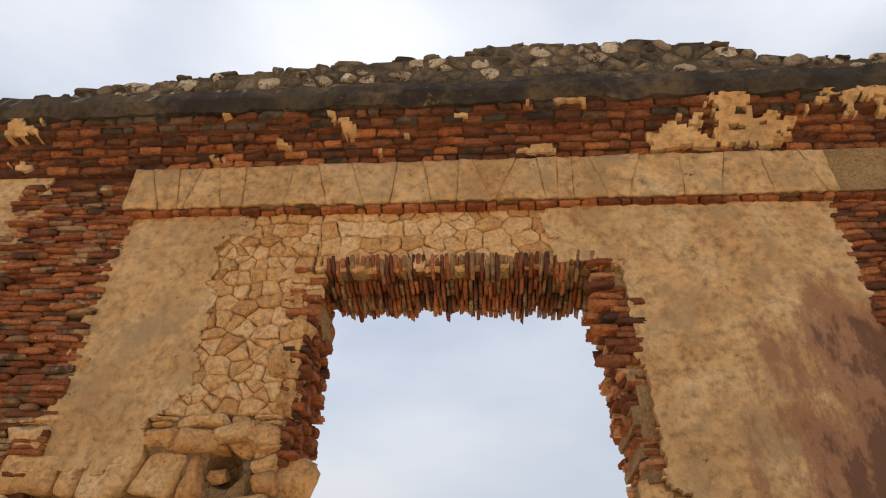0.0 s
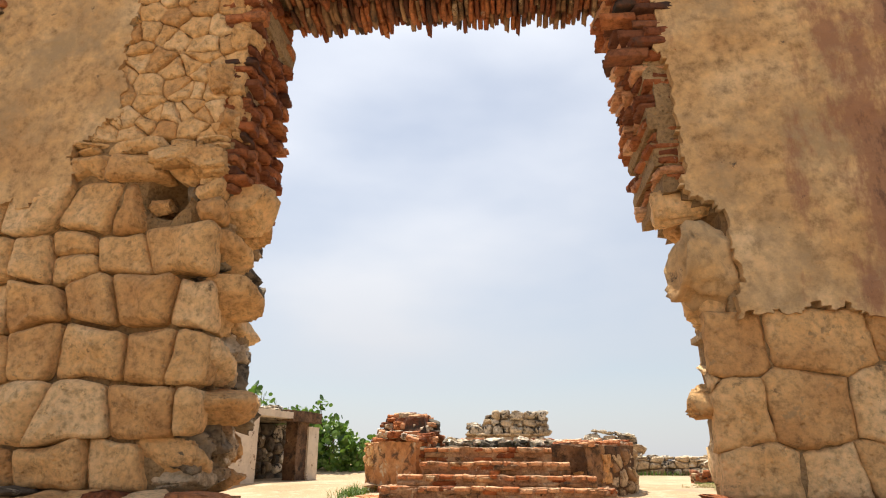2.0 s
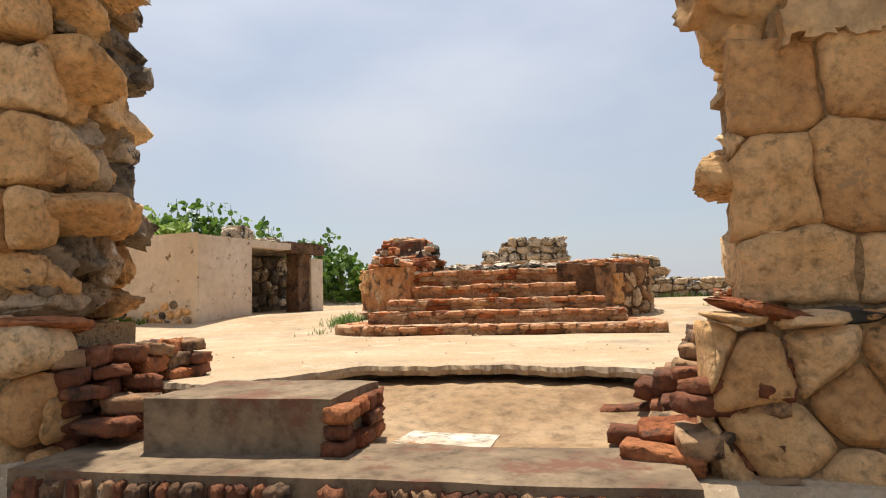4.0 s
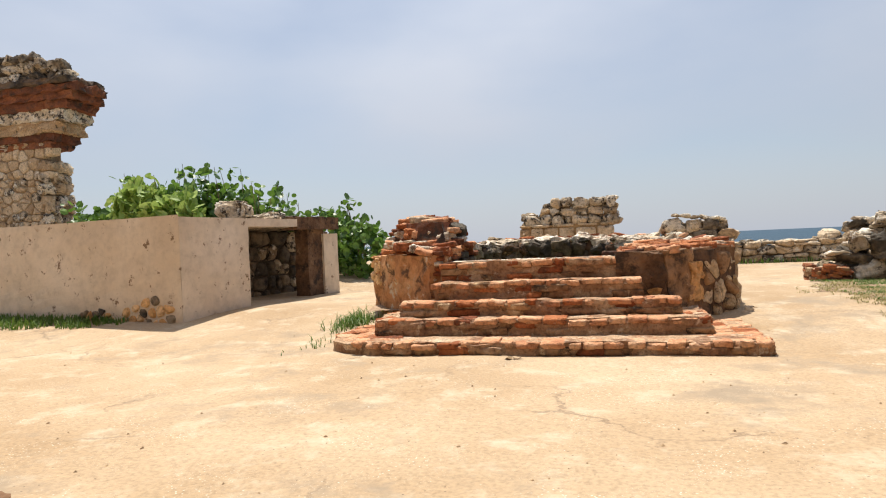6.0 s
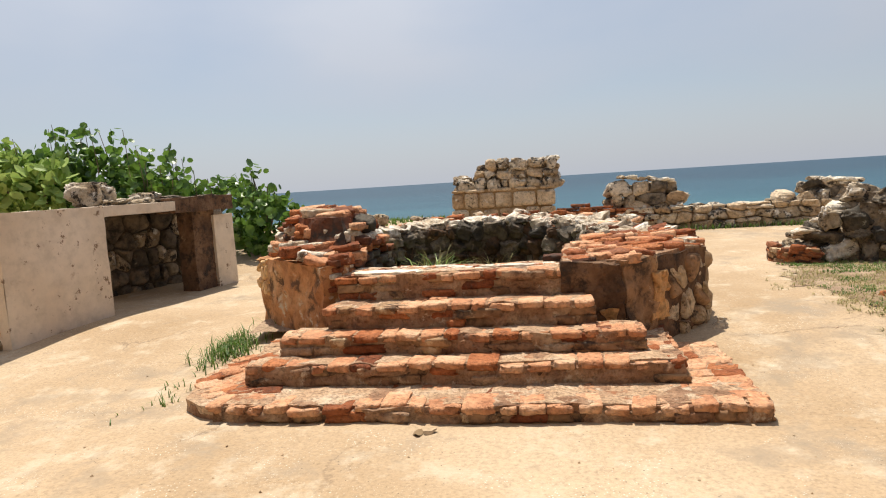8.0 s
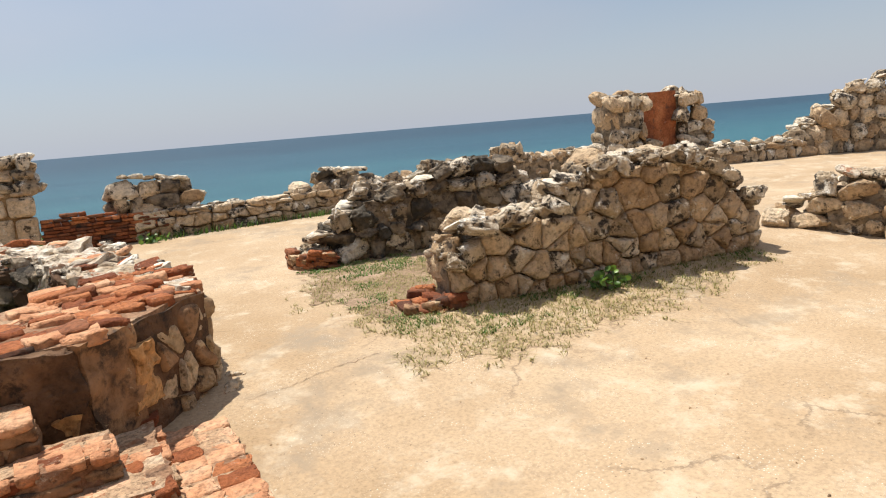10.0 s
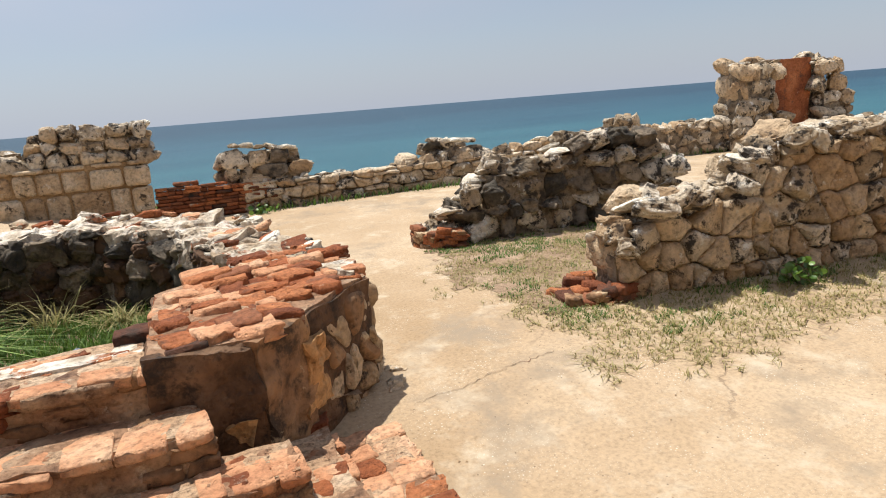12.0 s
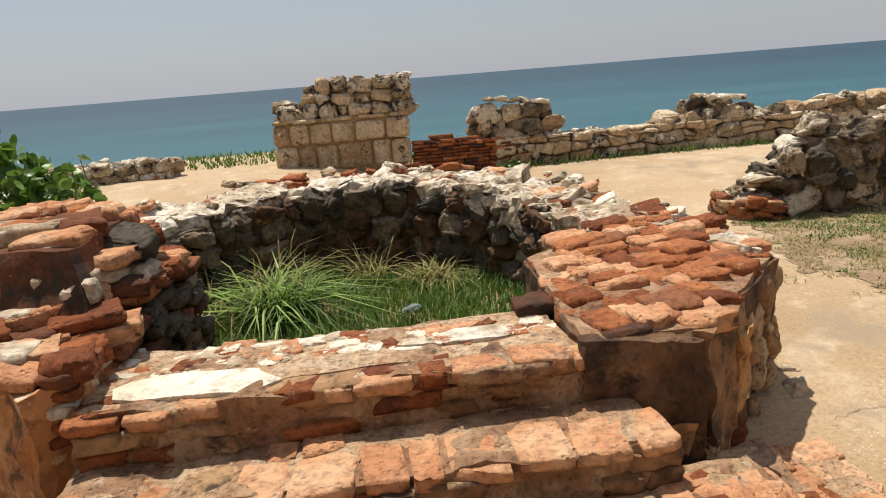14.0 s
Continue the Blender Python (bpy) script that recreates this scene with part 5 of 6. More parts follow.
masonry(cheek, (3.12, 15.62), (3.14, 16.35), 0.05, 0.86, lambda u, v: True, 0.26, 0.26, 74, M_SUNTONE, depth=0.16, gap=0.006, swell=0.012, proud=0.03, other=M_BROWNPL, squared=0.2, rnd_proud=0.025)
solid("cap_patch", patch_outline(2.98, 15.92, 0.17, 0.30, 9), 0.90, 1.015, M_LIMECAP, cheek, "white lime cap", rough=0.045, cuts=6, seed=7, fine=0.05)
for k, (x, y) in enumerate(((3.2, 15.5), (3.28, 15.75), (3.18, 16.05))):
    put("stone", ROCKS[k], cheek, Matrix.Translation((x, y, 0.14)) @ Matrix.Diagonal((0.20, 0.2, 0.16, 1)), own=M_SUNTONE)
put("brick", BRICKS[2], cheek, Matrix.Translation((1.62, 15.42, 0.91)) @ Euler((0, 0, 0.15)).to_matrix().to_4x4() @ Matrix.Diagonal((0.22, 0.18, 0.09, 1)), own=M_DARKBRICK)

CHEEK_L = [(-0.46, 15.0), (-0.62, 14.86), (-1.20, 15.36), (-1.82, 15.98), (-1.78, 16.9), (-1.0, 17.1), (-0.5, 15.9)]
CHEEK_L.reverse()
cheek2 = thing("stair_cheek", (-1.2, 15.9, 0.0), "cheek block of orange plaster under a mound of dark brick", "cheek wall", "stair cheeks")
solid("body", CHEEK_L, -0.05, 1.0, M_ORANGE, cheek2, "orange stained plaster", rough=0.05, cuts=4, seed=3)
MOUND = [(-0.42, 15.2), (-0.42, 16.6), (-0.9, 17.0), (-1.6, 16.8), (-1.66, 16.05), (-0.95, 15.3)]
rnd = random.Random(75)
for c in range(10):
    z = 1.0 + 0.053 * c
    k = 1 - 0.05 * c
    ring = [((x + 1.0) * k - 1.0, (y - 16.1) * k + 16.1) for x, y in MOUND]
    pick = spots_in(ring, 0.21, 76 + c, 0.02)
    edge = [p for p in pick if c > 7 or not inside(ring, p[0], p[1], 0.27)]
    scatter_bricks(cheek2, edge, lambda x, y: z, 90 + c, RAGGED, [M_BRICK, M_BRICK, M_DARKBRICK, M_PALEBRICK, M_LIMECAP], (0.26, 0.19, 0.072), 0.07)
solid("mound_core", [((x + 1.0) * 0.86 - 1.0, (y - 16.1) * 0.86 + 16.1) for x, y in MOUND], 0.9, 1.45, M_DARKBRICK, cheek2, rough=0.03, cuts=3, seed=5, lean=0.2)
put("stone", SLABS[0], cheek2, Matrix.Translation((-0.52, 16.0, 1.32)) @ Matrix.Diagonal((0.3, 0.34, 0.26, 1)), own=M_DARKSTONE)
scatter_bricks(cheek2, spots_in(list(reversed([(-0.46, 15.0), (-0.62, 14.86), (-1.20, 15.36), (-1.66, 15.85), (-1.0, 15.9), (-0.46, 15.5)])), 0.16, 178, 0.02), lambda x, y: 1.02 + 0.10 * smooth(-0.6, -1.2, x), 179, RAGGED,
               [M_BRICK, M_PALEBRICK, M_LIMECAP, M_DARKBRICK], (0.26, 0.18, 0.07), 0.10)
brick_stack(cheek2, -0.8, -0.44, 14.95, 15.6, 0.72, 1.0, "y", RAGGED, [M_BRICK, M_DARKBRICK, M_LIMECAP], 180, size=(0.24, 0.14, 0.07), jut=0.03)
# inner face in dark brick and stone: the hollow's shade put into colour
brick_stack(cheek2, -0.8, -0.41, 15.35, 16.9, 0.2, 0.98, "y", RAGGED, [M_DARKBRICK, M_DARKBRICK, M_DARKSTONE, M_DARKSHADEPL], 181, size=(0.26, 0.16, 0.085), jut=0.035)
masonry(cheek2, (-1.84, 16.0), (-1.60, 15.76), 0.55, 0.45, lambda u, v: True, 0.2, 0.2, 77, M_STONE, depth=0.1, proud=0.02)

basin = thing("basin_wall", (0.7, 17.4, 0.2), "ring of crumbling dark rubble and brick round a grassy hollow", "wall")
RING = [(2.68, 16.2), (2.50, 17.3), (2.18, 18.3), (1.45, 19.0), (0.3, 19.1), (-0.7, 18.75), (-1.25, 17.8), (-1.6, 16.7)]
rnd = random.Random(80)
for k in range(len(RING) - 1):
    a, b = RING[k], RING[k + 1]
    ux, uy = (b[0] - a[0]), (b[1] - a[1])
    n = math.hypot(ux, uy)
    half = 0.46 if k in (2, 3, 4, 5) else 0.36
    wx, wy = -uy / n * half, ux / n * half
    low = (1.03, 1.07, 1.11, 1.13, 1.12, 1.10, 1.06)[k]
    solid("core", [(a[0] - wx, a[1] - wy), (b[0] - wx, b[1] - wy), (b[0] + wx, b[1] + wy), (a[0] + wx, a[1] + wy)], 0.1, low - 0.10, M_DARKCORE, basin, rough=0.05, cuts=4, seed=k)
    solid("cap", [(a[0] - wx * 0.95, a[1] - wy * 0.95), (b[0] - wx * 0.95, b[1] - wy * 0.95), (b[0] + wx * 0.96, b[1] + wy * 0.96), (a[0] + wx * 0.96, a[1] + wy * 0.96)], low - 0.18, low + 0.0, M_LIMECAP, basin,
          "crumbled lime and brick", rough=0.11, cuts=7, seed=k + 20, fine=0.05)
    inner0, inner1 = (a[0] + wx * 0.9, a[1] + wy * 0.9), (b[0] + wx * 0.9, b[1] + wy * 0.9)
    # inner stones all dark: shade of the hollow put into their colour
    rubble(basin, inner1, inner0, 0.3, lambda s: 0.18, lambda s: low - 0.1, 0.2, 0.26, 81 + k, ROCKS, [M_DARKSTONE, M_DARKSTONE, M_DARKSHADEPL], jitter=0.25, limit=40, squash=1.35)
    for _ in range(int(n / 0.036)):
        s, o = rnd.random(), rnd.uniform(-0.95, 1.05)
        x, y = a[0] + ux * s + wx * o, a[1] + uy * s + wy * o
        if y < 16.5 and x < 0:
            continue
        sz = rnd.choice((0.07, 0.10, 0.13, 0.16, 0.24)) * rnd.uniform(0.8, 1.2)
        m = Matrix.Translation((x, y, low - 0.055 + rnd.uniform(-0.02, 0.03) + (0.10 * -o if o < 0 else 0))) @ Euler((rnd.gauss(0, 0.16), rnd.gauss(0, 0.16), rnd.uniform(0, 6.3))).to_matrix().to_4x4()
        red = rnd.random() < (0.45 if o < 0 else 0.15)
        # inner lip and left segment take darker stones: shade put into colour
        put("brick" if red else "stone", rnd.choice(RAGGED if red else ROCKS), basin, m @ Matrix.Diagonal((sz * 1.2, sz * 0.9, sz * (0.32 if red else 0.5), 1)),
            own=rnd.choice((M_BRICK, M_PALEBRICK, M_BRICK)) if red else rnd.choice((M_DARKSTONE, M_DARKSTONE, M_GREYSTONE) if o > 0.98 or k == 6 else (M_GREYSTONE, M_WHITEMORTAR, M_LIMECAP, M_LIMECAP)))
solid("lime_patch", patch_outline(2.12, 17.75, 0.2, 0.34, 3), 0.7, 1.06, M_LIMECAP, basin, "white lime mortar", rough=0.10, cuts=6, seed=8, fine=0.06)
floor_me = grid_sheet("basin_floor", spread([(-1.7, 2.9, 0.12)]), spread([(15.3, 19.0, 0.12)]), lambda x, y: 0.26 + 0.05 * fbm(x * 1.5, y * 1.5), M_DRYGRASS)
tagged(new("basin_floor", floor_me), "turf floor of the grassy hollow", "ground", kind="structure")


# ---- rendered hut ----
hut = thing("hut", (-6.3, 17.2, 0.1), "low cream rendered hut with stained walls and a wide side opening", "hut")
HUT_A, HUT_B = (-4.55, 15.2), (-3.72, 19.35)
hd = (Vector(HUT_B) - Vector(HUT_A)).normalized()


def on_side(s, inn=0.0):
    return (HUT_A[0] + hd.x * s - hd.y * inn, HUT_A[1] + hd.y * s + hd.x * inn)


solid("wall", [(-10.2, 15.98), HUT_A, on_side(0.2, 0.28), (-10.2, 16.26)], -0.05, lambda x, y: 1.74 + 0.03 * fbm(x * 0.6, 1.0), M_WHITE, hut, "cream front wall", rough=0.010, cuts=4, seed=1)
solid("wall", [on_side(0.003), on_side(1.45), on_side(1.45, 0.26), on_side(0.2, 0.26)], -0.05, 1.71, M_WHITE, hut, "cream side wall", rough=0.008, cuts=4, seed=2)
solid("beam", [on_side(1.45), on_side(2.75), on_side(2.75, 0.26), on_side(1.45, 0.26)], 1.57, 1.71, M_WHITE, hut, "cream beam over the opening", rough=0.010, cuts=4, seed=3)
solid("lintel", [on_side(2.75, 0.02), on_side(4.1, 0.02), on_side(4.1, 0.42), on_side(2.75, 0.42)], 1.53, 1.76, M_DARKSHADEPL, hut, "dark brown stone lintel", rough=0.025, cuts=4, seed=7)
# pier darkened in colour: the opening's shade, besides its own brown
solid("pier", [on_side(3.3, 0.20), on_side(3.8, 0.20), on_side(3.8, 0.52), on_side(3.3, 0.52)], 0.05, 1.54, M_DARKSHADEPL, hut, "brown weathered pier, darkened in colour for its shade", rough=0.02, cuts=4, seed=4)
solid("post", [on_side(3.74, 0.15), on_side(4.22, 0.15), on_side(4.22, 0.27), on_side(3.74, 0.27)], 0.05, 1.44, M_WHITE, hut, "white rendered post", rough=0.006, cuts=3, seed=5)
solid("roof", [on_side(1.2, 0.27), on_side(2.74, 0.27), on_side(2.74, 0.43), on_side(4.25, 0.43), on_side(4.6, 1.9), on_side(1.2, 2.2)], 1.56, 1.68, M_DARKSTONE, hut, "flat dark stone roof", rough=0.03, cuts=4, seed=8)
# back wall in dark core and dark stone: inside's shade put into colour
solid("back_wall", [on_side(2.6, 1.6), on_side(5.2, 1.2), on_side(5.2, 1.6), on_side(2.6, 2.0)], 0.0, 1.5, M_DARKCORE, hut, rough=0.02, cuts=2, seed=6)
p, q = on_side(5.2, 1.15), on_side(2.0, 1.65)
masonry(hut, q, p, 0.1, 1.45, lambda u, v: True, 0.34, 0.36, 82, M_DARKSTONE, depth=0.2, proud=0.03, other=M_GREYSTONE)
rubble(hut, on_side(1.6, 0.5), on_side(4.3, 0.5), 0.5, lambda s: 1.60, lambda s: 1.70 + 0.12 * math.sin(3.1 * s), 0.1, 0.3, 83, ROCKS, [M_DARKSTONE, M_GREYSTONE], limit=24)
put("stone", ROCKS[3], hut, Matrix.Translation((*on_side(1.9, 0.7), 1.86)) @ Matrix.Diagonal((0.75, 0.6, 0.42, 1)), own=M_GREYSTONE)
put("stone", ROCKS[5], hut, Matrix.Translation((*on_side(2.7, 0.6), 1.78)) @ Matrix.Diagonal((0.5, 0.4, 0.25, 1)), own=M_GREYSTONE)
for cx, wd, hg, seed in ((5.02, 0.60, 0.48, 84), (3.9, 0.5, 0.30, 85)):
    masonry(hut, (-10.2, 15.97), (HUT_A[0], HUT_A[1] - 0.01), 0.04, 0.6, lambda u, v: ((u - cx) / wd) ** 2 + (v / hg) ** 2 < 1, 0.15, 0.17, seed, M_STONE, depth=0.09, proud=0.022, other=M_DARKSTONE,
            swell=0.02, rnd_proud=0.004)


# ---- rubble walls of the terrace ----
def wall_of_stones(name, label, p0, p1, thick, top, course, length, seed, materials, base=None, meshes=None, sides=(1, -1), core=M_RUBBLECORE, group="rubble walls", jitter=0.12,
                   limit=290, low=0.0):
    mid = ((p0[0] + p1[0]) / 2, (p0[1] + p1[1]) / 2)
    base = base or (lambda s: ground_z(p0[0] + (p1[0] - p0[0]) * s, p0[1] + (p1[1] - p0[1]) * s) - 0.04 + low)
    w = thing(name, (*mid, base(0.5)), label, "wall", group)
    ux, uy = (p1[0] - p0[0]), (p1[1] - p0[1])
    n = math.hypot(ux, uy)
    wx, wy = -uy / n * thick * 0.33, ux / n * thick * 0.33
    parts = max(1, int(n / 0.8))
    for k in range(parts):
        s0, s1 = k / parts, (k + 1) / parts
        a, b = (p0[0] + ux * s0, p0[1] + uy * s0), (p0[0] + ux * s1, p0[1] + uy * s1)
        hgt = min(top(s0 + 0.001), top((s0 + s1) / 2), top(s1 - 0.001)) - 0.12
        if hgt > base(s0) + 0.1:
            solid("core", [(a[0] - wx, a[1] - wy), (b[0] - wx, b[1] - wy), (b[0] + wx, b[1] + wy), (a[0] + wx, a[1] + wy)], base(s0) - 0.05, hgt, core, w, rough=0.07, cuts=4, seed=k)
    rubble(w, p0, p1, thick, base, top, course, length, seed, meshes or SLABS + ROCKS[:4], materials, sides, jitter=jitter, limit=limit)
    r = random.Random(seed + 700)
    for k in range(min(60, int(n / 0.16))):
        s = r.random()
        if top(s) < base(s) + 0.3:
            continue
        m = (Matrix.Translation((p0[0] + ux * s + r.uniform(-1, 1) * wx, p0[1] + uy * s + r.uniform(-1, 1) * wy, top(s) + r.uniform(-0.07, 0.02)))
             @ Euler((r.gauss(0, 0.12), r.gauss(0, 0.12), math.atan2(uy, ux) + r.gauss(0, 0.4))).to_matrix().to_4x4() @ Matrix.Diagonal((r.uniform(0.18, 0.46), r.uniform(0.18, 0.34), r.uniform(0.08, 0.17), 1)))
        put("stone", r.choice(SLABS), w, m, own=r.choice((M_GREYSTONE, M_GREYSTONE, M_WHITEMORTAR, M_WHITEMORTAR, M_LIMECAP)))
    return w


def profile(*pts):
    def f(s):
        for (a, za), (b, zb) in zip(pts, pts[1:]):
            if s <= b:
                return za + (zb - za) * (s - a) / (b - a)
        return pts[-1][1]
    return f


# enclosure: near wall with squared stones on its face, far wall, turf between
near_top = profile((0, 0.70), (0.03, 0.92), (0.06, 1.06), (0.27, 1.10), (0.30, 1.40), (0.46, 1.53), (0.73, 1.55), (0.80, 1.40), (0.92, 1.15), (1, 0.78))
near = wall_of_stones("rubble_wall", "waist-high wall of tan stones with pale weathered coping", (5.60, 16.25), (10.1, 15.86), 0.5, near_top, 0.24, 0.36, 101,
                      [M_SUNTONE, M_SUNTONE, M_GREYSTONE], sides=(-1,), limit=120)
masonry(near, (5.60, 15.97), (10.1, 15.58), 0.14, 1.3, lambda u, v: v + 0.30 < near_top(u / 4.52), 0.26, 0.33, 102, M_SUNTONE, depth=0.22, gap=0.005, swell=0.025, proud=0.03, other=M_GREYSTONE, soft=0, uneven=0.05, squared=0.6, rnd_proud=0.03)
rnd = random.Random(103)
for k in range(46):
    s = rnd.random()
    m = (Matrix.Translation((5.60 + 4.5 * s, 16.08 - 0.39 * s + rnd.uniform(-0.18, 0.18), near_top(s) - 0.06 + rnd.uniform(-0.05, 0.03))) @ Euler((rnd.gauss(0, 0.2), rnd.gauss(0, 0.2), rnd.uniform(0, 6))).to_matrix().to_4x4())
    put("stone", rnd.choice(ROCKS), near, m @ Matrix.Diagonal((rnd.uniform(0.25, 0.5), rnd.uniform(0.22, 0.36), rnd.uniform(0.16, 0.26), 1)), own=M_GREYSTONE)
heap = thing("brick_heap", (5.45, 16.25, 0.15), "low curved remnant of dull red bricks at the wall's end", "brickwork", "brick heaps")
rnd = random.Random(104)
for k in range(40):
    a = rnd.uniform(0, math.pi)
    r = rnd.uniform(0.1, 0.55)
    put("brick", rnd.choice(RAGGED), heap, Matrix.Translation((5.65 - r * math.sin(a), 16.28 - 0.3 * math.cos(a), 0.17 + 0.2 * rnd.random() * (1 - r))) @ Euler((rnd.gauss(0, 0.1), rnd.gauss(0, 0.1), a)).to_matrix().to_4x4()
        @ Matrix.Diagonal((0.22, 0.15, 0.085, 1)), own=rnd.choice((M_BRICK, M_BROWNPL, M_DARKBRICK)))
far_top = profile((0, 0.50), (0.1, 0.84), (0.2, 0.94), (0.26, 1.22), (0.41, 1.22), (0.5, 1.36), (0.7, 1.46), (0.83, 1.42), (0.97, 1.30), (1, 1.0))
wall_of_stones("rubble_wall", "dark lichen-covered rubble wall with pale capping stones", (5.05, 19.35), (8.9, 19.15), 0.75, far_top, 0.25, 0.40, 105, [M_DARKSTONE, M_GREYSTONE, M_GREYSTONE, M_DARKSTONE], limit=290, jitter=0.2, meshes=ROCKS)
heap2 = thing("brick_heap", (5.0, 19.2, 0.2), "low curved remnant of dull red bricks in the grass", "brickwork", "brick heaps")
for k in range(26):
    a = rnd.uniform(-0.3, 1.6)
    put("brick", rnd.choice(RAGGED), heap2, Matrix.Translation((5.35 - 0.42 * math.cos(a), 19.35 - 0.42 * math.sin(a), 0.24 + 0.25 * rnd.random())) @ Euler((0.1, rnd.gauss(0, 0.2), a)).to_matrix().to_4x4()
        @ Matrix.Diagonal((0.16, 0.2, 0.08, 1)), own=rnd.choice((M_BRICK, M_BROWNPL, M_DARKBRICK)))

# squared block wall at the edge of the terrace
blocks = thing("block_wall", (0.4, 24.5, 0.6), "standing fragment of squared limestone blocks with rubble on top", "wall")
solid("core", [(-0.72, 24.48), (1.62, 24.48), (1.62, 25.0), (-0.72, 25.0)], 0.4, 1.5, M_JOINT, blocks, rough=0.02, cuts=2, seed=1)
masonry(blocks, (-0.80, 24.46), (1.72, 24.46), 0.55, 0.98, lambda u, v: True, 0.42, 0.50, 110, M_SUNTONE, depth=0.4, swell=0.02, proud=0.03, squared=1, rnd_proud=0.03)
rubble(blocks, (-0.62, 24.72), (1.75, 24.72), 0.55, lambda s: 1.45, profile((0, 1.66), (0.12, 1.85), (0.3, 2.08), (0.4, 2.14), (0.6, 2.16), (0.85, 2.12), (1, 2.10)), 0.24, 0.34, 111, SLABS + ROCKS[:3],
       [M_GREYSTONE, M_SUNTONE, M_GREYSTONE], sides=(1, -1), jitter=0.16, limit=110)
put("stone", SLABS[1], blocks, Matrix.Translation((1.62, 24.62, 2.12)) @ Matrix.Diagonal((0.5, 0.4, 0.2, 1)), own=M_WHITEMORTAR)

brickwall = thing("brick_wall", (2.7, 24.6, 0.35), "low collapsed stretch of dark red brick wall", "wall")
solid("core", [(1.80, 24.50), (3.9, 24.46), (3.9, 24.95), (1.80, 24.95)], 0.25, 0.8, M_DARKBRICK, brickwall, cuts=0)
brick_stack(brickwall, 1.78, 3.9, 24.42, 24.6, 0.32, 1.1, "x", RAGGED, [M_BRICK, M_DARKBRICK], 112, size=(0.28, 0.14, 0.07), jut=0.04, keep=lambda x, z: z < 1.05 - 0.14 * abs(x - 2.1) + 0.12 * fbm(x * 3, 2))
low_top = profile((0, 0.88), (0.4, 0.84), (0.55, 0.88), (1, 0.86))
sea_wall = wall_of_stones("sea_wall", "low wall of tan stones with whitened coping above the sea", (3.4, 24.68), (10.2, 24.75), 0.5, low_top, 0.26, 0.42, 113, [M_SUNTONE, M_SUNTONE, M_GREYSTONE], sides=(-1,), limit=120, meshes=SLABS, jitter=0.07)
masonry(sea_wall, (3.3, 24.40), (10.2, 24.47), 0.28, 0.58, lambda u, v: True, 0.29, 0.42, 123, M_SUNTONE, depth=0.3, gap=0.006, swell=0.03, proud=0.03, other=M_GREYSTONE, squared=2, rnd_proud=0.03, uneven=0.05)
wall_of_stones("sea_wall", "low wall of tan stones with whitened coping above the sea", (10.2, 24.75), (17.0, 23.9), 0.5, profile((0, 1.1), (1, 1.12)), 0.3, 0.42, 114, [M_SUNTONE, M_SUNTONE, M_GREYSTONE], sides=(1,), limit=160)
lump = thing("masonry_lump", (3.95, 24.75, 1.0), "fallen lump of grey masonry on the low wall", "masonry", "masonry lumps")
rubble(lump, (3.05, 24.78), (4.5, 24.78), 0.5, lambda s: 0.84, profile((0, 1.42), (0.2, 1.56), (0.8, 1.42), (1, 1.3)), 0.26, 0.46, 115, SLABS + ROCKS, [M_GREYSTONE, M_GREYSTONE, M_DARKSTONE, M_SUNTONE], sides=(1, -1), jitter=0.10)
lump = thing("masonry_lump", (8.1, 24.8, 1.0), "fallen lump of grey masonry on the low wall", "masonry", "masonry lumps")
rubble(lump, (7.35, 24.85), (8.45, 24.85), 0.5, lambda s: 0.84, profile((0, 1.26), (0.7, 1.2), (1, 1.1)), 0.2, 0.42, 116, SLABS, [M_DARKSTONE, M_GREYSTONE], sides=(1, -1), jitter=0.10)
lump = thing("masonry_lump", (12.5, 24.5, 1.0), "fallen lump of grey masonry on the low wall", "masonry", "masonry lumps")
rubble(lump, (11.8, 24.55), (13.2, 24.4), 0.5, lambda s: 0.95, profile((0, 1.2), (0.5, 1.38), (1, 1.2)), 0.2, 0.36, 122, ROCKS, [M_GREYSTONE, M_SUNTONE], sides=(1, -1), jitter=0.25)
rnd = random.Random(124)
for who, xa, xb, za, zb in ((bpy.data.objects["masonry_lump"], 3.1, 4.4, 1.62, 1.45), (bpy.data.objects["masonry_lump.001"], 7.4, 8.4, 1.32, 1.22)):
    for k in range(7):
        t = (k + rnd.uniform(0.2, 0.8)) / 7
        put("stone", rnd.choice(SLABS), who, Matrix.Translation((xa + (xb - xa) * t, 24.72 + rnd.uniform(-0.12, 0.1), za + (zb - za) * t)) @ Euler((0.1, rnd.gauss(0, 0.15), rnd.uniform(0, 6))).to_matrix().to_4x4()
            @ Matrix.Diagonal((rnd.uniform(0.2, 0.38), rnd.uniform(0.2, 0.32), rnd.uniform(0.08, 0.14), 1)), own=rnd.choice((M_WHITEMORTAR, M_GREYSTONE)))
wall_of_stones("rubble_heap", "low heap of pale rubble at the terrace edge", (-4.7, 24.6), (-2.7, 24.6), 0.5, profile((0, 0.95), (0.5, 1.08), (1, 1.05)), 0.2, 0.3, 117, [M_GREYSTONE, M_LIMECAP], low=0.0)

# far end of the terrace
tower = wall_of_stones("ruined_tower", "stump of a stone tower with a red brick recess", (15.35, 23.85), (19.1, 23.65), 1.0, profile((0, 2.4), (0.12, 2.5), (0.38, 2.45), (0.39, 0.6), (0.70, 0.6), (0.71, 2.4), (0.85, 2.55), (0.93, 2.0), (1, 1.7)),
                       0.34, 0.45, 118, [M_SUNTONE, M_GREYSTONE, M_SUNTONE], sides=(1, -1), group="", limit=240)
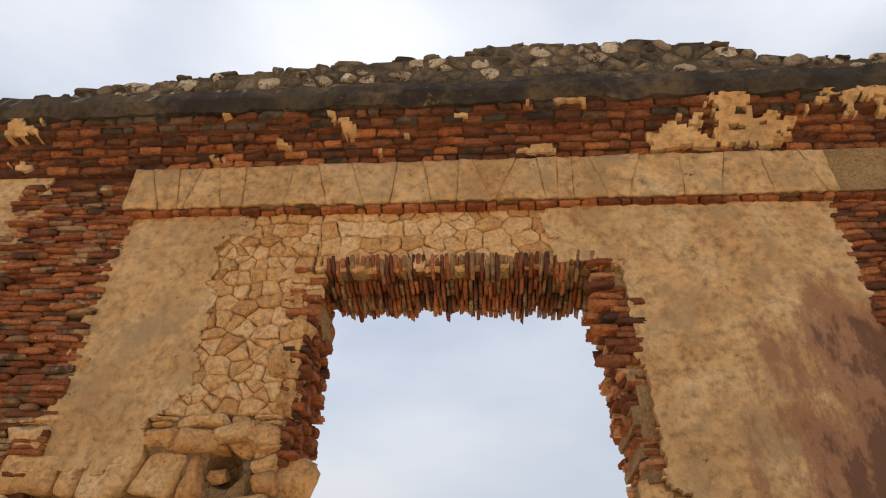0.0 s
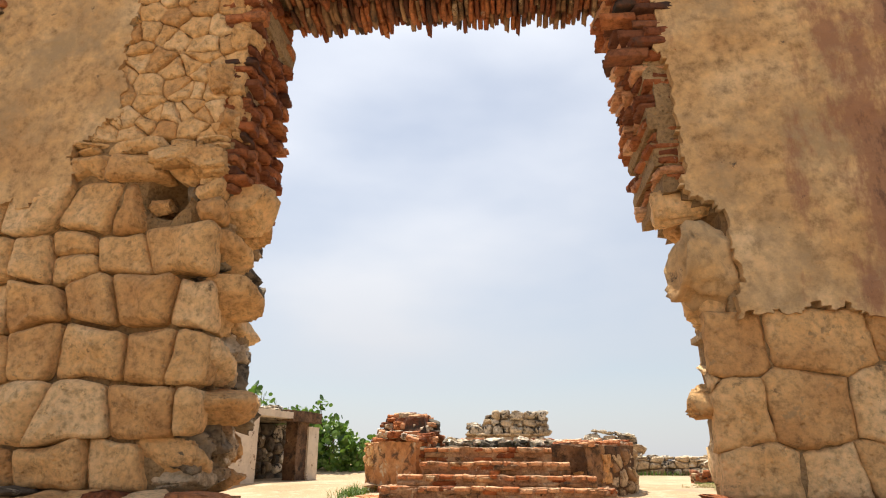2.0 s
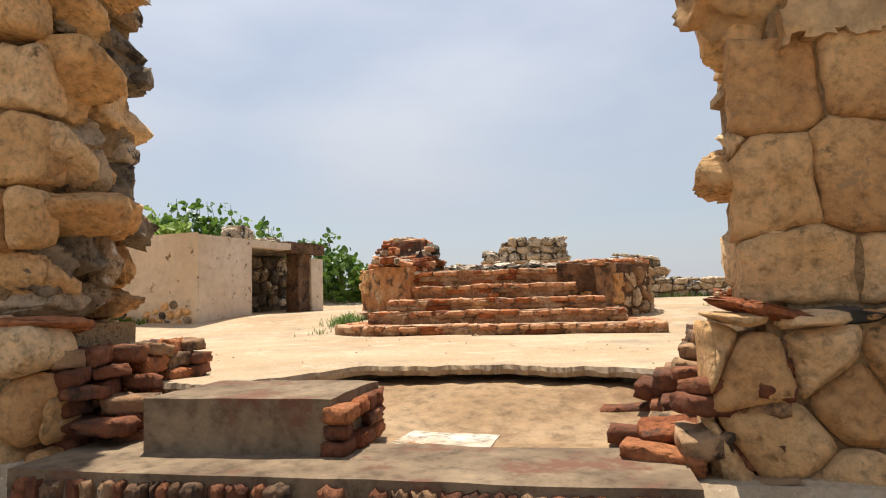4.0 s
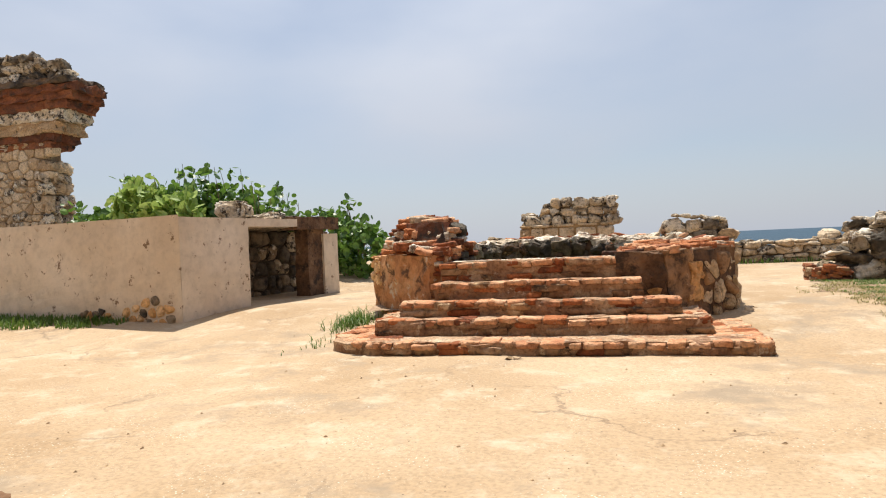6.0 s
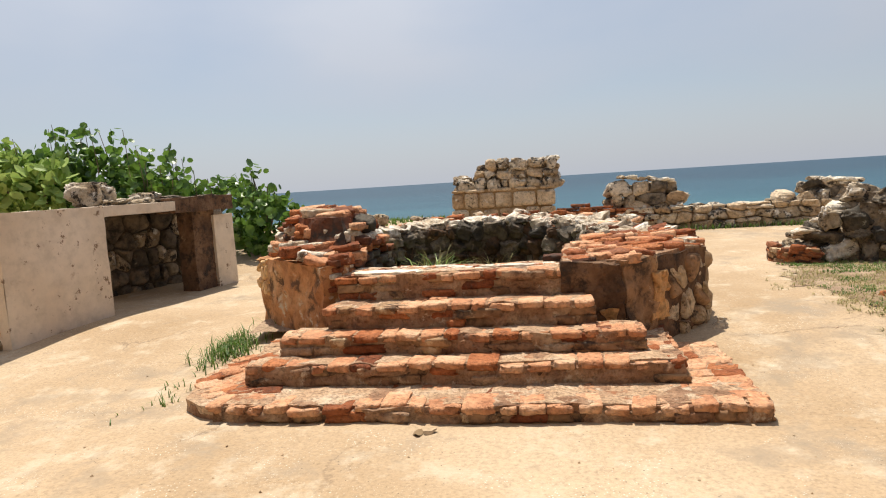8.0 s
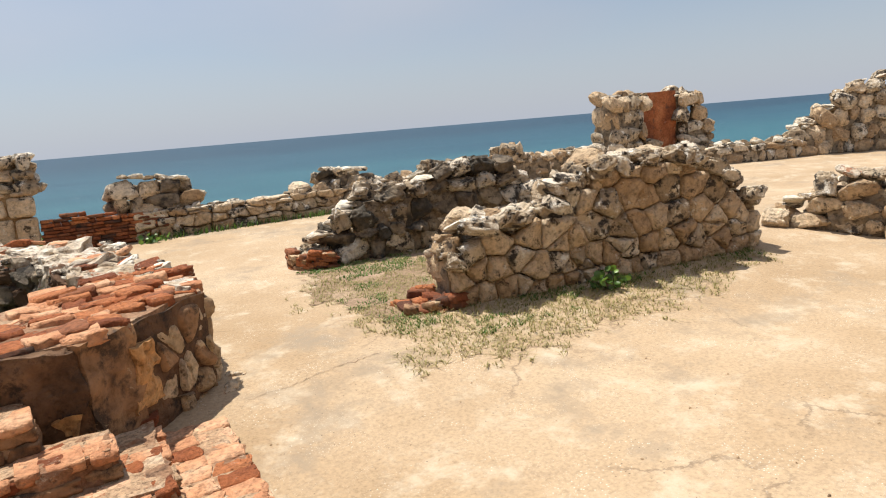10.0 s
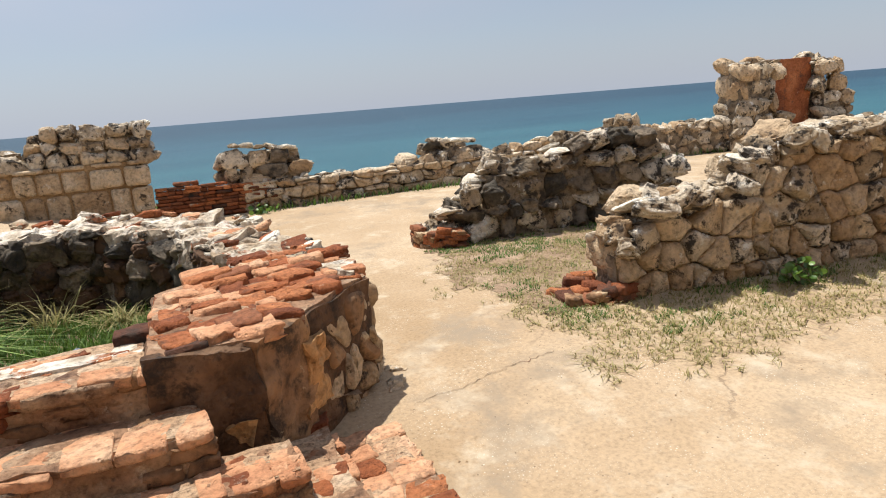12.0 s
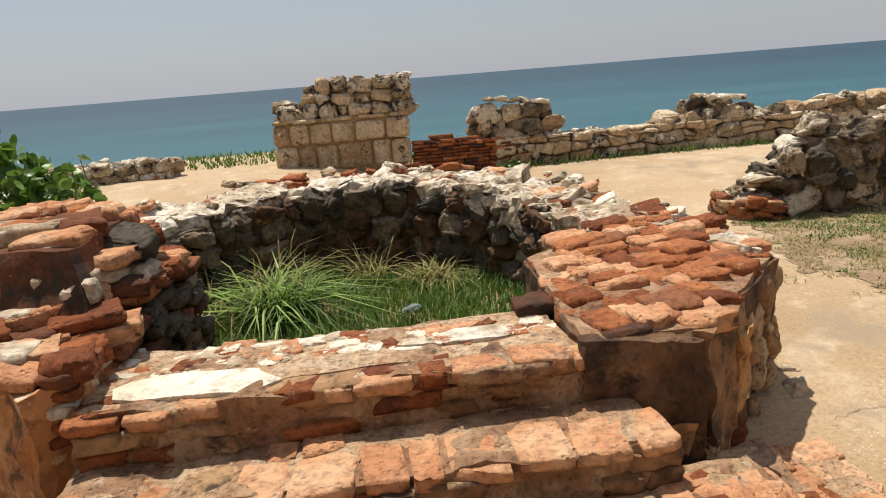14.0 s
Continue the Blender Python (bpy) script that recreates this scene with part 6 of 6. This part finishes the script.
solid("brick_recess", [(16.8, 23.75), (18.0, 23.65), (18.05, 24.1), (16.85, 24.2)], 0.2, 2.5, M_BRICK, tower, "red brick recess", rough=0.03, cuts=3, seed=2)
wall_of_stones("sea_wall", "low wall of tan stones at the terrace edge", (17.8, 22.9), (21.0, 21.9), 0.5, lambda s: 0.85, 0.26, 0.42, 119, [M_SUNTONE, M_GREYSTONE], limit=90)
wall_of_stones("rubble_mound", "tall mound of tan rubble masonry", (21.2, 22.2), (25.8, 19.8), 0.9, profile((0, 1.0), (0.15, 1.4), (0.32, 2.1), (0.5, 2.45), (0.68, 2.25), (0.76, 1.9), (0.8, 0.95), (1, 0.95)), 0.38, 0.5, 120,
               [M_SUNTONE, M_GREYSTONE, M_SUNTONE], group="", jitter=0.2)
wall_of_stones("rubble_wall", "low broken wall of large tan stones", (11.35, 16.25), (13.0, 12.6), 0.55, profile((0, 0.4), (0.15, 0.75), (0.25, 1.0), (0.7, 1.02), (0.8, 0.6), (1, 0.7)), 0.33, 0.42, 121, [M_SUNTONE, M_SUNTONE, M_GREYSTONE],
               jitter=0.15)

# tall ruined wall behind the hut
ruin = thing("ruined_wall", (-20.5, 26.6, 0.0), "tall broken end of a stone wall with a red brick cornice", "wall", kind="structure")
solid("core", [(-26, 26.6), (-19.0, 26.6), (-19.0, 27.6), (-26, 27.6)], -0.5, 8.1, M_MORTAR, ruin, rough=0.03, cuts=2, seed=1)
masonry(ruin, (-22.4, 26.55), (-17.4, 26.55), 0.6, 6.3, lambda u, v: u < 3.45 + 0.65 * smooth(2.0, 5.6, v) + 0.1 * math.sin(v * 7), 0.36, 0.46, 130, M_SUNTONE, depth=0.4, proud=0.03, other=M_GREYSTONE)
rubble(ruin, (-18.8, 26.6), (-18.8, 27.6), 0.6, lambda s: 0.5, lambda s: 6.7, 0.34, 0.4, 131, ROCKS, [M_SUNTONE, M_GREYSTONE], jitter=0.25, limit=70)
solid("pier", [(-25, 26.3), (-22.3, 26.3), (-22.3, 26.7), (-25, 26.7)], -0.5, 8.0, M_DARKBRICK, ruin, "dark brick pier", rough=0.04, cuts=4, seed=2)
for k, (z, h, reach, mat) in enumerate(((5.30, 0.26, -18.25, M_DARKBRICK), (5.56, 0.26, -18.0, M_DARKBRICK), (5.82, 0.42, -17.65, M_SUNTONE), (6.24, 0.40, -17.35, M_GREYSTONE), (6.64, 0.30, -17.1, M_DARKBRICK),
                                        (6.94, 0.26, -16.8, M_DARKBRICK), (7.20, 0.26, -16.55, M_DARKBRICK), (7.46, 0.22, -16.7, M_CRUST))):
    grow = 0.10 * k
    solid("corbel_course", [(-26, 26.5 - grow), (reach, 26.5 - grow), (reach - 0.15, 27.7), (-26, 27.7)], z, z + h, mat, ruin, rough=0.13, cuts=5, seed=k)
rubble(ruin, (-22, 26.2), (-17.0, 26.2), 0.7, lambda s: 7.62, profile((0, 8.8), (0.5, 8.8), (0.85, 8.35), (1, 8.0)), 0.34, 0.4, 132, ROCKS, [M_GREYSTONE, M_DARKSTONE], jitter=0.15, limit=60)


# ---- plants ----
def blades(name, spots, material, label, category, length=(0.12, 0.3), width=0.008, lean=0.5, kind="stuff", z_at=ground_z, seed=1, base=None, group=""):
    """Curved grass blades, each of three tapering quads."""
    r = random.Random(seed)
    verts, faces = [], []
    for x, y in spots:
        ln, a, tip = r.uniform(*length), r.uniform(0, 6.283), r.uniform(0.25, 1.0) * lean
        z = z_at(x, y)
        dx, dy = math.cos(a), math.sin(a)
        px, py = -dy * width * r.uniform(0.6, 1.3), dx * width * r.uniform(0.6, 1.3)
        first = len(verts)
        for k, wk in enumerate((1.0, 0.85, 0.5)):
            t = k / 3
            ox, oz = tip * ln * t * t, ln * t * (1 - 0.35 * tip * t)
            verts += [(x + dx * ox - px * wk, y + dy * ox - py * wk, z + oz), (x + dx * ox + px * wk, y + dy * ox + py * wk, z + oz)]
        verts.append((x + dx * tip * ln, y + dy * tip * ln, z + ln * (1 - 0.45 * tip)))
        for k in range(2):
            q = first + 2 * k
            faces.append((q, q + 1, q + 3, q + 2))
        faces.append((first + 4, first + 5, first + 6))
    ob = new(name, mesh_from(name, verts, faces, material))
    return tagged(ob, label, category, group, kind)


def cloud(n, x0, x1, y0, y1, seed, keep=lambda x, y: True):
    r = random.Random(seed)
    out = []
    while len(out) < n:
        x, y = r.uniform(x0, x1), r.uniform(y0, y1)
        if keep(x, y):
            out.append((x, y))
    return out


pit_z = lambda x, y: 0.25 + 0.05 * fbm(x * 1.5, y * 1.5)
blades("grass", cloud(15000, -1.2, 2.3, 15.4, 18.5, 200, lambda x, y: fbm(x * 1.2, y * 1.2, 5) > -0.6), M_GRASS, "green grass in the hollow", "grass", (0.08, 0.24), 0.007, 0.7, z_at=pit_z, seed=201)
r = random.Random(202)
for k, (cx, cy, n, ln, mat) in enumerate(((-0.05, 17.45, 100, (0.45, 0.8), M_PALELEAF), (0.05, 17.4, 230, (0.4, 0.75), M_GRASS), (-0.45, 17.5, 40, (0.35, 0.7), M_STRAW), (1.35, 17.9, 160, (0.2, 0.4), M_STRAW), (-0.1, 18.1, 70, (0.5, 0.85), M_STRAW),
                                          (0.75, 18.2, 60, (0.4, 0.7), M_STRAW))):
    blades("grass_tuft", [(cx + r.gauss(0, 0.10), cy + r.gauss(0, 0.10)) for _ in range(n)], mat, "arching tuft of long grass in the hollow" if mat is not M_STRAW else "tuft of dry straw-coloured grass", "grass", ln, 0.015 if mat is M_PALELEAF else 0.009, 1.9,
           "stuff", pit_z, 203 + k, group="grass tufts")
for k, (cx, cy, sx, sy, n) in enumerate(((-1.80, 15.1, 0.28, 0.44, 460), (-1.78, 14.0, 0.25, 0.5, 36))):
    blades("grass_tuft", [(cx + r.gauss(0, sx) * 0.5, cy + r.gauss(0, sy) * 0.5) for _ in range(n)], M_GRASS, "tuft of grass at the foot of the steps", "grass", (0.07, 0.24) if k == 0 else (0.05, 0.11), 0.006, 1.3, "stuff", seed=220 + k, group="grass tufts")


def in_turf(x, y):
    w = 0.45 * fbm(x * 1.1, y * 1.1, 8) + 0.25 * fbm(x * 5, y * 5, 3) + 0.08 * fbm(x * 17, y * 17, 5)
    return (4.60 + 0.9 * w + 0.25 * abs(y - 17.3) < x < 9.6 and 15.7 < y < 19.2) or (4.8 < x < 10.0 and 15.30 - 0.6 * math.exp(-((x - 6.6) / 1.4) ** 2) + w < y < 16.0 - 0.09 * (x - 5.5))


turf = grid_sheet("turf", spread([(4.0, 10.2, 0.05)]), spread([(13.6, 19.4, 0.05)]), lambda x, y: ground_z(x, y) + 0.006, M_DRYGRASS, skip=lambda x, y: y < 16.0 or not in_turf(x, y))
tagged(new("turf", turf), "trodden dry turf between the low walls", "ground", kind="structure")
blades("grass", cloud(9000, 4.4, 9.8, 13.8, 19.2, 230, lambda x, y: in_turf(x, y) and (y > 15.45 or y > 15.2 and fbm(x * 3, y * 3) > 0) and fbm(x * 1.4, y * 1.4, 2) + 0.3 * fbm(x * 7, y * 7, 4) > (0.30 if 16.3 < y < 18.0 else 0.02)), M_GRASS, "patchy green grass between the low walls", "grass", (0.025, 0.065), 0.006, 1.3, seed=231)
blades("grass", cloud(14000, 4.0, 9.9, 13.6, 19.2, 232, lambda x, y: (in_turf(x, y) and (y < 16.0 or fbm(x, y, 7) > 0)) or (in_turf(x + 0.3, y + 0.2) and fbm(x * 3, y * 3, 6) > 0.15)), M_STRAW, "dry straw-coloured grass along the wall's foot", "grass", (0.03, 0.09), 0.005, 2.4, seed=233)
blades("grass", cloud(2400, -9.8, -5.6, 14.75, 15.75, 234, lambda x, y: y > 15.95 - 0.14 * (x + 10.2) - 0.75 * (0.5 + 0.5 * smooth(-5.6, -8, x)) + 0.2 * fbm(x * 2, y * 2)), M_GRASS, "strip of grass along the foot of the hut", "grass", (0.05, 0.16), 0.01, 0.7, seed=235)
blades("grass", cloud(2200, 3.5, 26, 21.5, 24.4, 236, lambda x, y: abs(y - (24.3 - 0.11 * max(0, x - 12))) < 0.22 + 0.2 * fbm(x * 0.8, y)), M_GRASS, "thin grass at the foot of the sea wall", "grass", (0.06, 0.2), 0.012, 0.7, seed=237)
blades("grass", cloud(2400, -9, 3.0, 25.2, 27.6, 238), M_GRASS, "green growth on the edge above the sea", "grass", (0.05, 0.16), 0.02, 0.6, seed=239)


def leaf_mesh(pts, r, size, long=1.0, up=0.5):
    verts, faces = [], []
    for p in pts:
        nrm = Vector((r.gauss(0, 1), r.gauss(0, 1), r.gauss(0, 1) + up)).normalized()
        t = nrm.orthogonal().normalized()
        t.rotate(Matrix.Rotation(r.uniform(0, 6.283), 3, nrm))
        b = nrm.cross(t)
        s = size * r.uniform(0.6, 1.25)
        first = len(verts)
        verts.append(p)
        for k in range(7):
            a = 6.283 * k / 7
            verts.append(p + t * math.cos(a) * s * long + b * math.sin(a) * s + nrm * 0.18 * s)
        faces += [(first, first + 1 + k, first + 1 + (k + 1) % 7) for k in range(7)]
    return verts, faces


def bush(name, base, lobes, label, n, size, material, seed, shoots=6, long=1.0):
    """A shrub: forking stems, and leaves thick on the outside of uneven lobes."""
    r = random.Random(seed)
    ob = thing(name, base, label, "bush", "shrubs")
    pts, stems_v, stems_f = [], [], []

    def stem(a, b, w):
        a, b = Vector(a), Vector(b)
        s = (b - a).orthogonal().normalized()
        t = (b - a).cross(s).normalized()
        k0 = len(stems_v)
        for p, ww in ((a, w), ((a + b) / 2 + s * 0.05, w * 0.8), (b, w * 0.45)):
            for q in range(5):
                an = 6.283 * q / 5
                stems_v.append(p + (s * math.cos(an) + t * math.sin(an)) * ww)
        for ring_ in range(2):
            for q in range(5):
                stems_f.append((k0 + ring_ * 5 + q, k0 + ring_ * 5 + (q + 1) % 5, k0 + ring_ * 5 + 5 + (q + 1) % 5, k0 + ring_ * 5 + 5 + q))

    for cx, cy, cz, rx, ry, rz in lobes:
        stem(base, (cx, cy, cz), 0.045)
        m = int(n * rx * rz)
        for _ in range(m):
            d = Vector((r.gauss(0, 1), r.gauss(0, 1), r.gauss(0, 1))).normalized()
            k = r.uniform(0.55, 1.0) ** 0.6 * (1 + 0.38 * fbm(d.x * 2.2 + cx, d.y * 2.2, d.z * 2.2 + cz))
            pts.append(Vector((cx + d.x * rx * k, cy + d.y * ry * k, cz + d.z * rz * k)))
        for _ in range(shoots):
            x, y = cx + r.uniform(-1, 1) * rx * 0.9, cy + r.uniform(-1, 1) * ry * 0.6
            h = cz + rz * r.uniform(0.95, 1.35)
            stem((x, y, cz), (x + r.gauss(0, 0.1), y, h), 0.014)
            for q in range(5):
                pts.append(Vector((x + r.gauss(0, 0.10), y + r.gauss(0, 0.10), h - r.uniform(0, 0.3))))
    verts, faces = leaf_mesh(pts, r, size, long)
    put("crown", mesh_from("crown", verts, faces, material), ob)
    put("branchwork", mesh_from("branchwork", stems_v, stems_f, M_TWIG), ob)
    return ob


bush("seagrape_bush", (-9.6, 22.6, 0.2), [(-10.9, 22.8, 1.7, 1.3, 1.0, 1.35), (-9.3, 22.6, 1.7, 1.5, 1.1, 1.45), (-7.9, 22.7, 1.45, 1.1, 1.0, 1.15), (-6.8, 22.4, 1.3, 0.8, 0.8, 0.9)],
     "dense sea grape bush with round glossy leaves", 900, 0.10, M_LEAF, 301, 9)
bush("broadleaf_bush", (-9.3, 21.6, 0.2), [(-10.2, 21.3, 2.3, 0.9, 0.5, 0.75), (-9.2, 21.3, 2.15, 0.7, 0.5, 0.6)], "bush with long pale green leaves", 520, 0.085, M_PALELEAF, 302, 2, 2.2)
bush("seagrape_bush", (-12.9, 23.6, 0.2), [(-13.4, 23.6, 1.5, 1.3, 0.8, 1.25), (-14.8, 23.9, 1.2, 1.2, 0.8, 1.0)], "sea grape bush with round glossy leaves", 700, 0.10, M_LEAF, 303, 6)
bush("seagrape_bush", (-4.7, 22.0, 0.2), [(-5.3, 22.2, 1.25, 0.8, 0.8, 0.9), (-4.2, 21.8, 0.95, 0.75, 0.7, 0.75), (-3.5, 21.9, 0.7, 0.55, 0.6, 0.5)], "sea grape bush with round glossy leaves beside the hut", 1000, 0.085, M_LEAF, 304, 5)
bush("small_plant", (3.6, 24.1, 0.3), [(3.6, 24.1, 0.38, 0.28, 0.2, 0.12)], "small green plant at the wall's foot", 900, 0.05, M_LEAF, 305, 0)
bush("small_plant", (7.3, 15.5, 0.15), [(7.3, 15.5, 0.26, 0.25, 0.14, 0.14)], "small green weed at the wall's foot", 1500, 0.04, M_LEAF, 306, 0)


# ---- litter ----
crack_v, crack_f = [], []
for k in range(61):
    t = k / 60
    x, y = 3.22 + 1.25 * t, 15.22 + 0.16 * t + 0.07 * fbm(t * 5, 3.0) + 0.02 * fbm(t * 25, 1.0)
    w = 0.001 + 0.0045 * abs(fbm(t * 11, 7.0))
    crack_v += [(x, y - w, ground_z(x, y - w) + 0.005), (x, y + w, ground_z(x, y + w) + 0.005)]
    if k:
        crack_f.append((2 * k - 2, 2 * k - 1, 2 * k + 1, 2 * k))
tagged(new("ground_crack", mesh_from("ground_crack", crack_v, crack_f, M_SILL)), "dark crack running across the hard ground", "crack", kind="structure")

def plastic(name, colour, rough, clear):
    m = bpy.data.materials.new(name)
    m.use_nodes = True
    b = m.node_tree.nodes["Principled BSDF"]
    b.inputs["Base Color"].default_value, b.inputs["Roughness"].default_value, b.inputs["Transmission Weight"].default_value = (*colour, 1), rough, clear
    return m


def lathe(name, outline, material, n=14):
    verts = [(r_ * math.cos(6.2832 * k / n), r_ * math.sin(6.2832 * k / n), z) for r_, z in outline for k in range(n)]
    faces = [(j * n + k, j * n + (k + 1) % n, (j + 1) * n + (k + 1) % n, (j + 1) * n + k) for j in range(len(outline) - 1) for k in range(n)]
    return mesh_from(name, verts, faces, material, True)


bottle = thing("plastic_bottle", (1.01, 17.05, 0.27), "crumpled clear plastic bottle lying in the grass", "bottle")
tipped = Matrix.Translation((1.01, 17.05, 0.36)) @ Euler((1.1, 0.2, 0.6)).to_matrix().to_4x4()
bottle_body = put("body", lathe("body", [(0.0, 0.0), (0.03, 0.0), (0.032, 0.02), (0.029, 0.06), (0.032, 0.10), (0.031, 0.14), (0.014, 0.18), (0.012, 0.195)], plastic("clear_plastic", (0.75, 0.86, 0.95), 0.15, 0.75)), bottle, tipped)
put("cap", lathe("cap", [(0.0135, 0.185), (0.0145, 0.187), (0.0145, 0.205), (0.0, 0.206)], plastic("blue_plastic", (0.15, 0.35, 0.75), 0.4, 0.0)), bottle_body, tipped, "blue cap")

M_DRYLEAF = surface("dry_leaf", [(0.10, 0.06, 0.035), (0.17, 0.11, 0.06), (0.26, 0.18, 0.10)], vary=0.4, bump=0.3)
for k, (x, y) in enumerate(((0.62, 13.16), (0.70, 13.2), (-3.2, 10.6))):
    r = random.Random(400 + k)
    verts = [(0.06 * math.cos(6.283 * q / 9) * r.uniform(0.7, 1.2), 0.035 * math.sin(6.283 * q / 9) * r.uniform(0.7, 1.2), 0.014 + 0.012 * math.cos(12.57 * q / 9 + k)) for q in range(9)] + [(0, 0, 0.006)]
    leaf = new("dry_leaf", mesh_from("dry_leaf", verts, [(q, (q + 1) % 9, 9) for q in range(9)], M_DRYLEAF, True))
    leaf.matrix_basis = Matrix.Translation((x, y, ground_z(x, y))) @ Matrix.Rotation(r.uniform(0, 6), 4, "Z")
    tagged(leaf, "curled brown dry leaf on the sandy ground", "leaf", "fallen leaves")
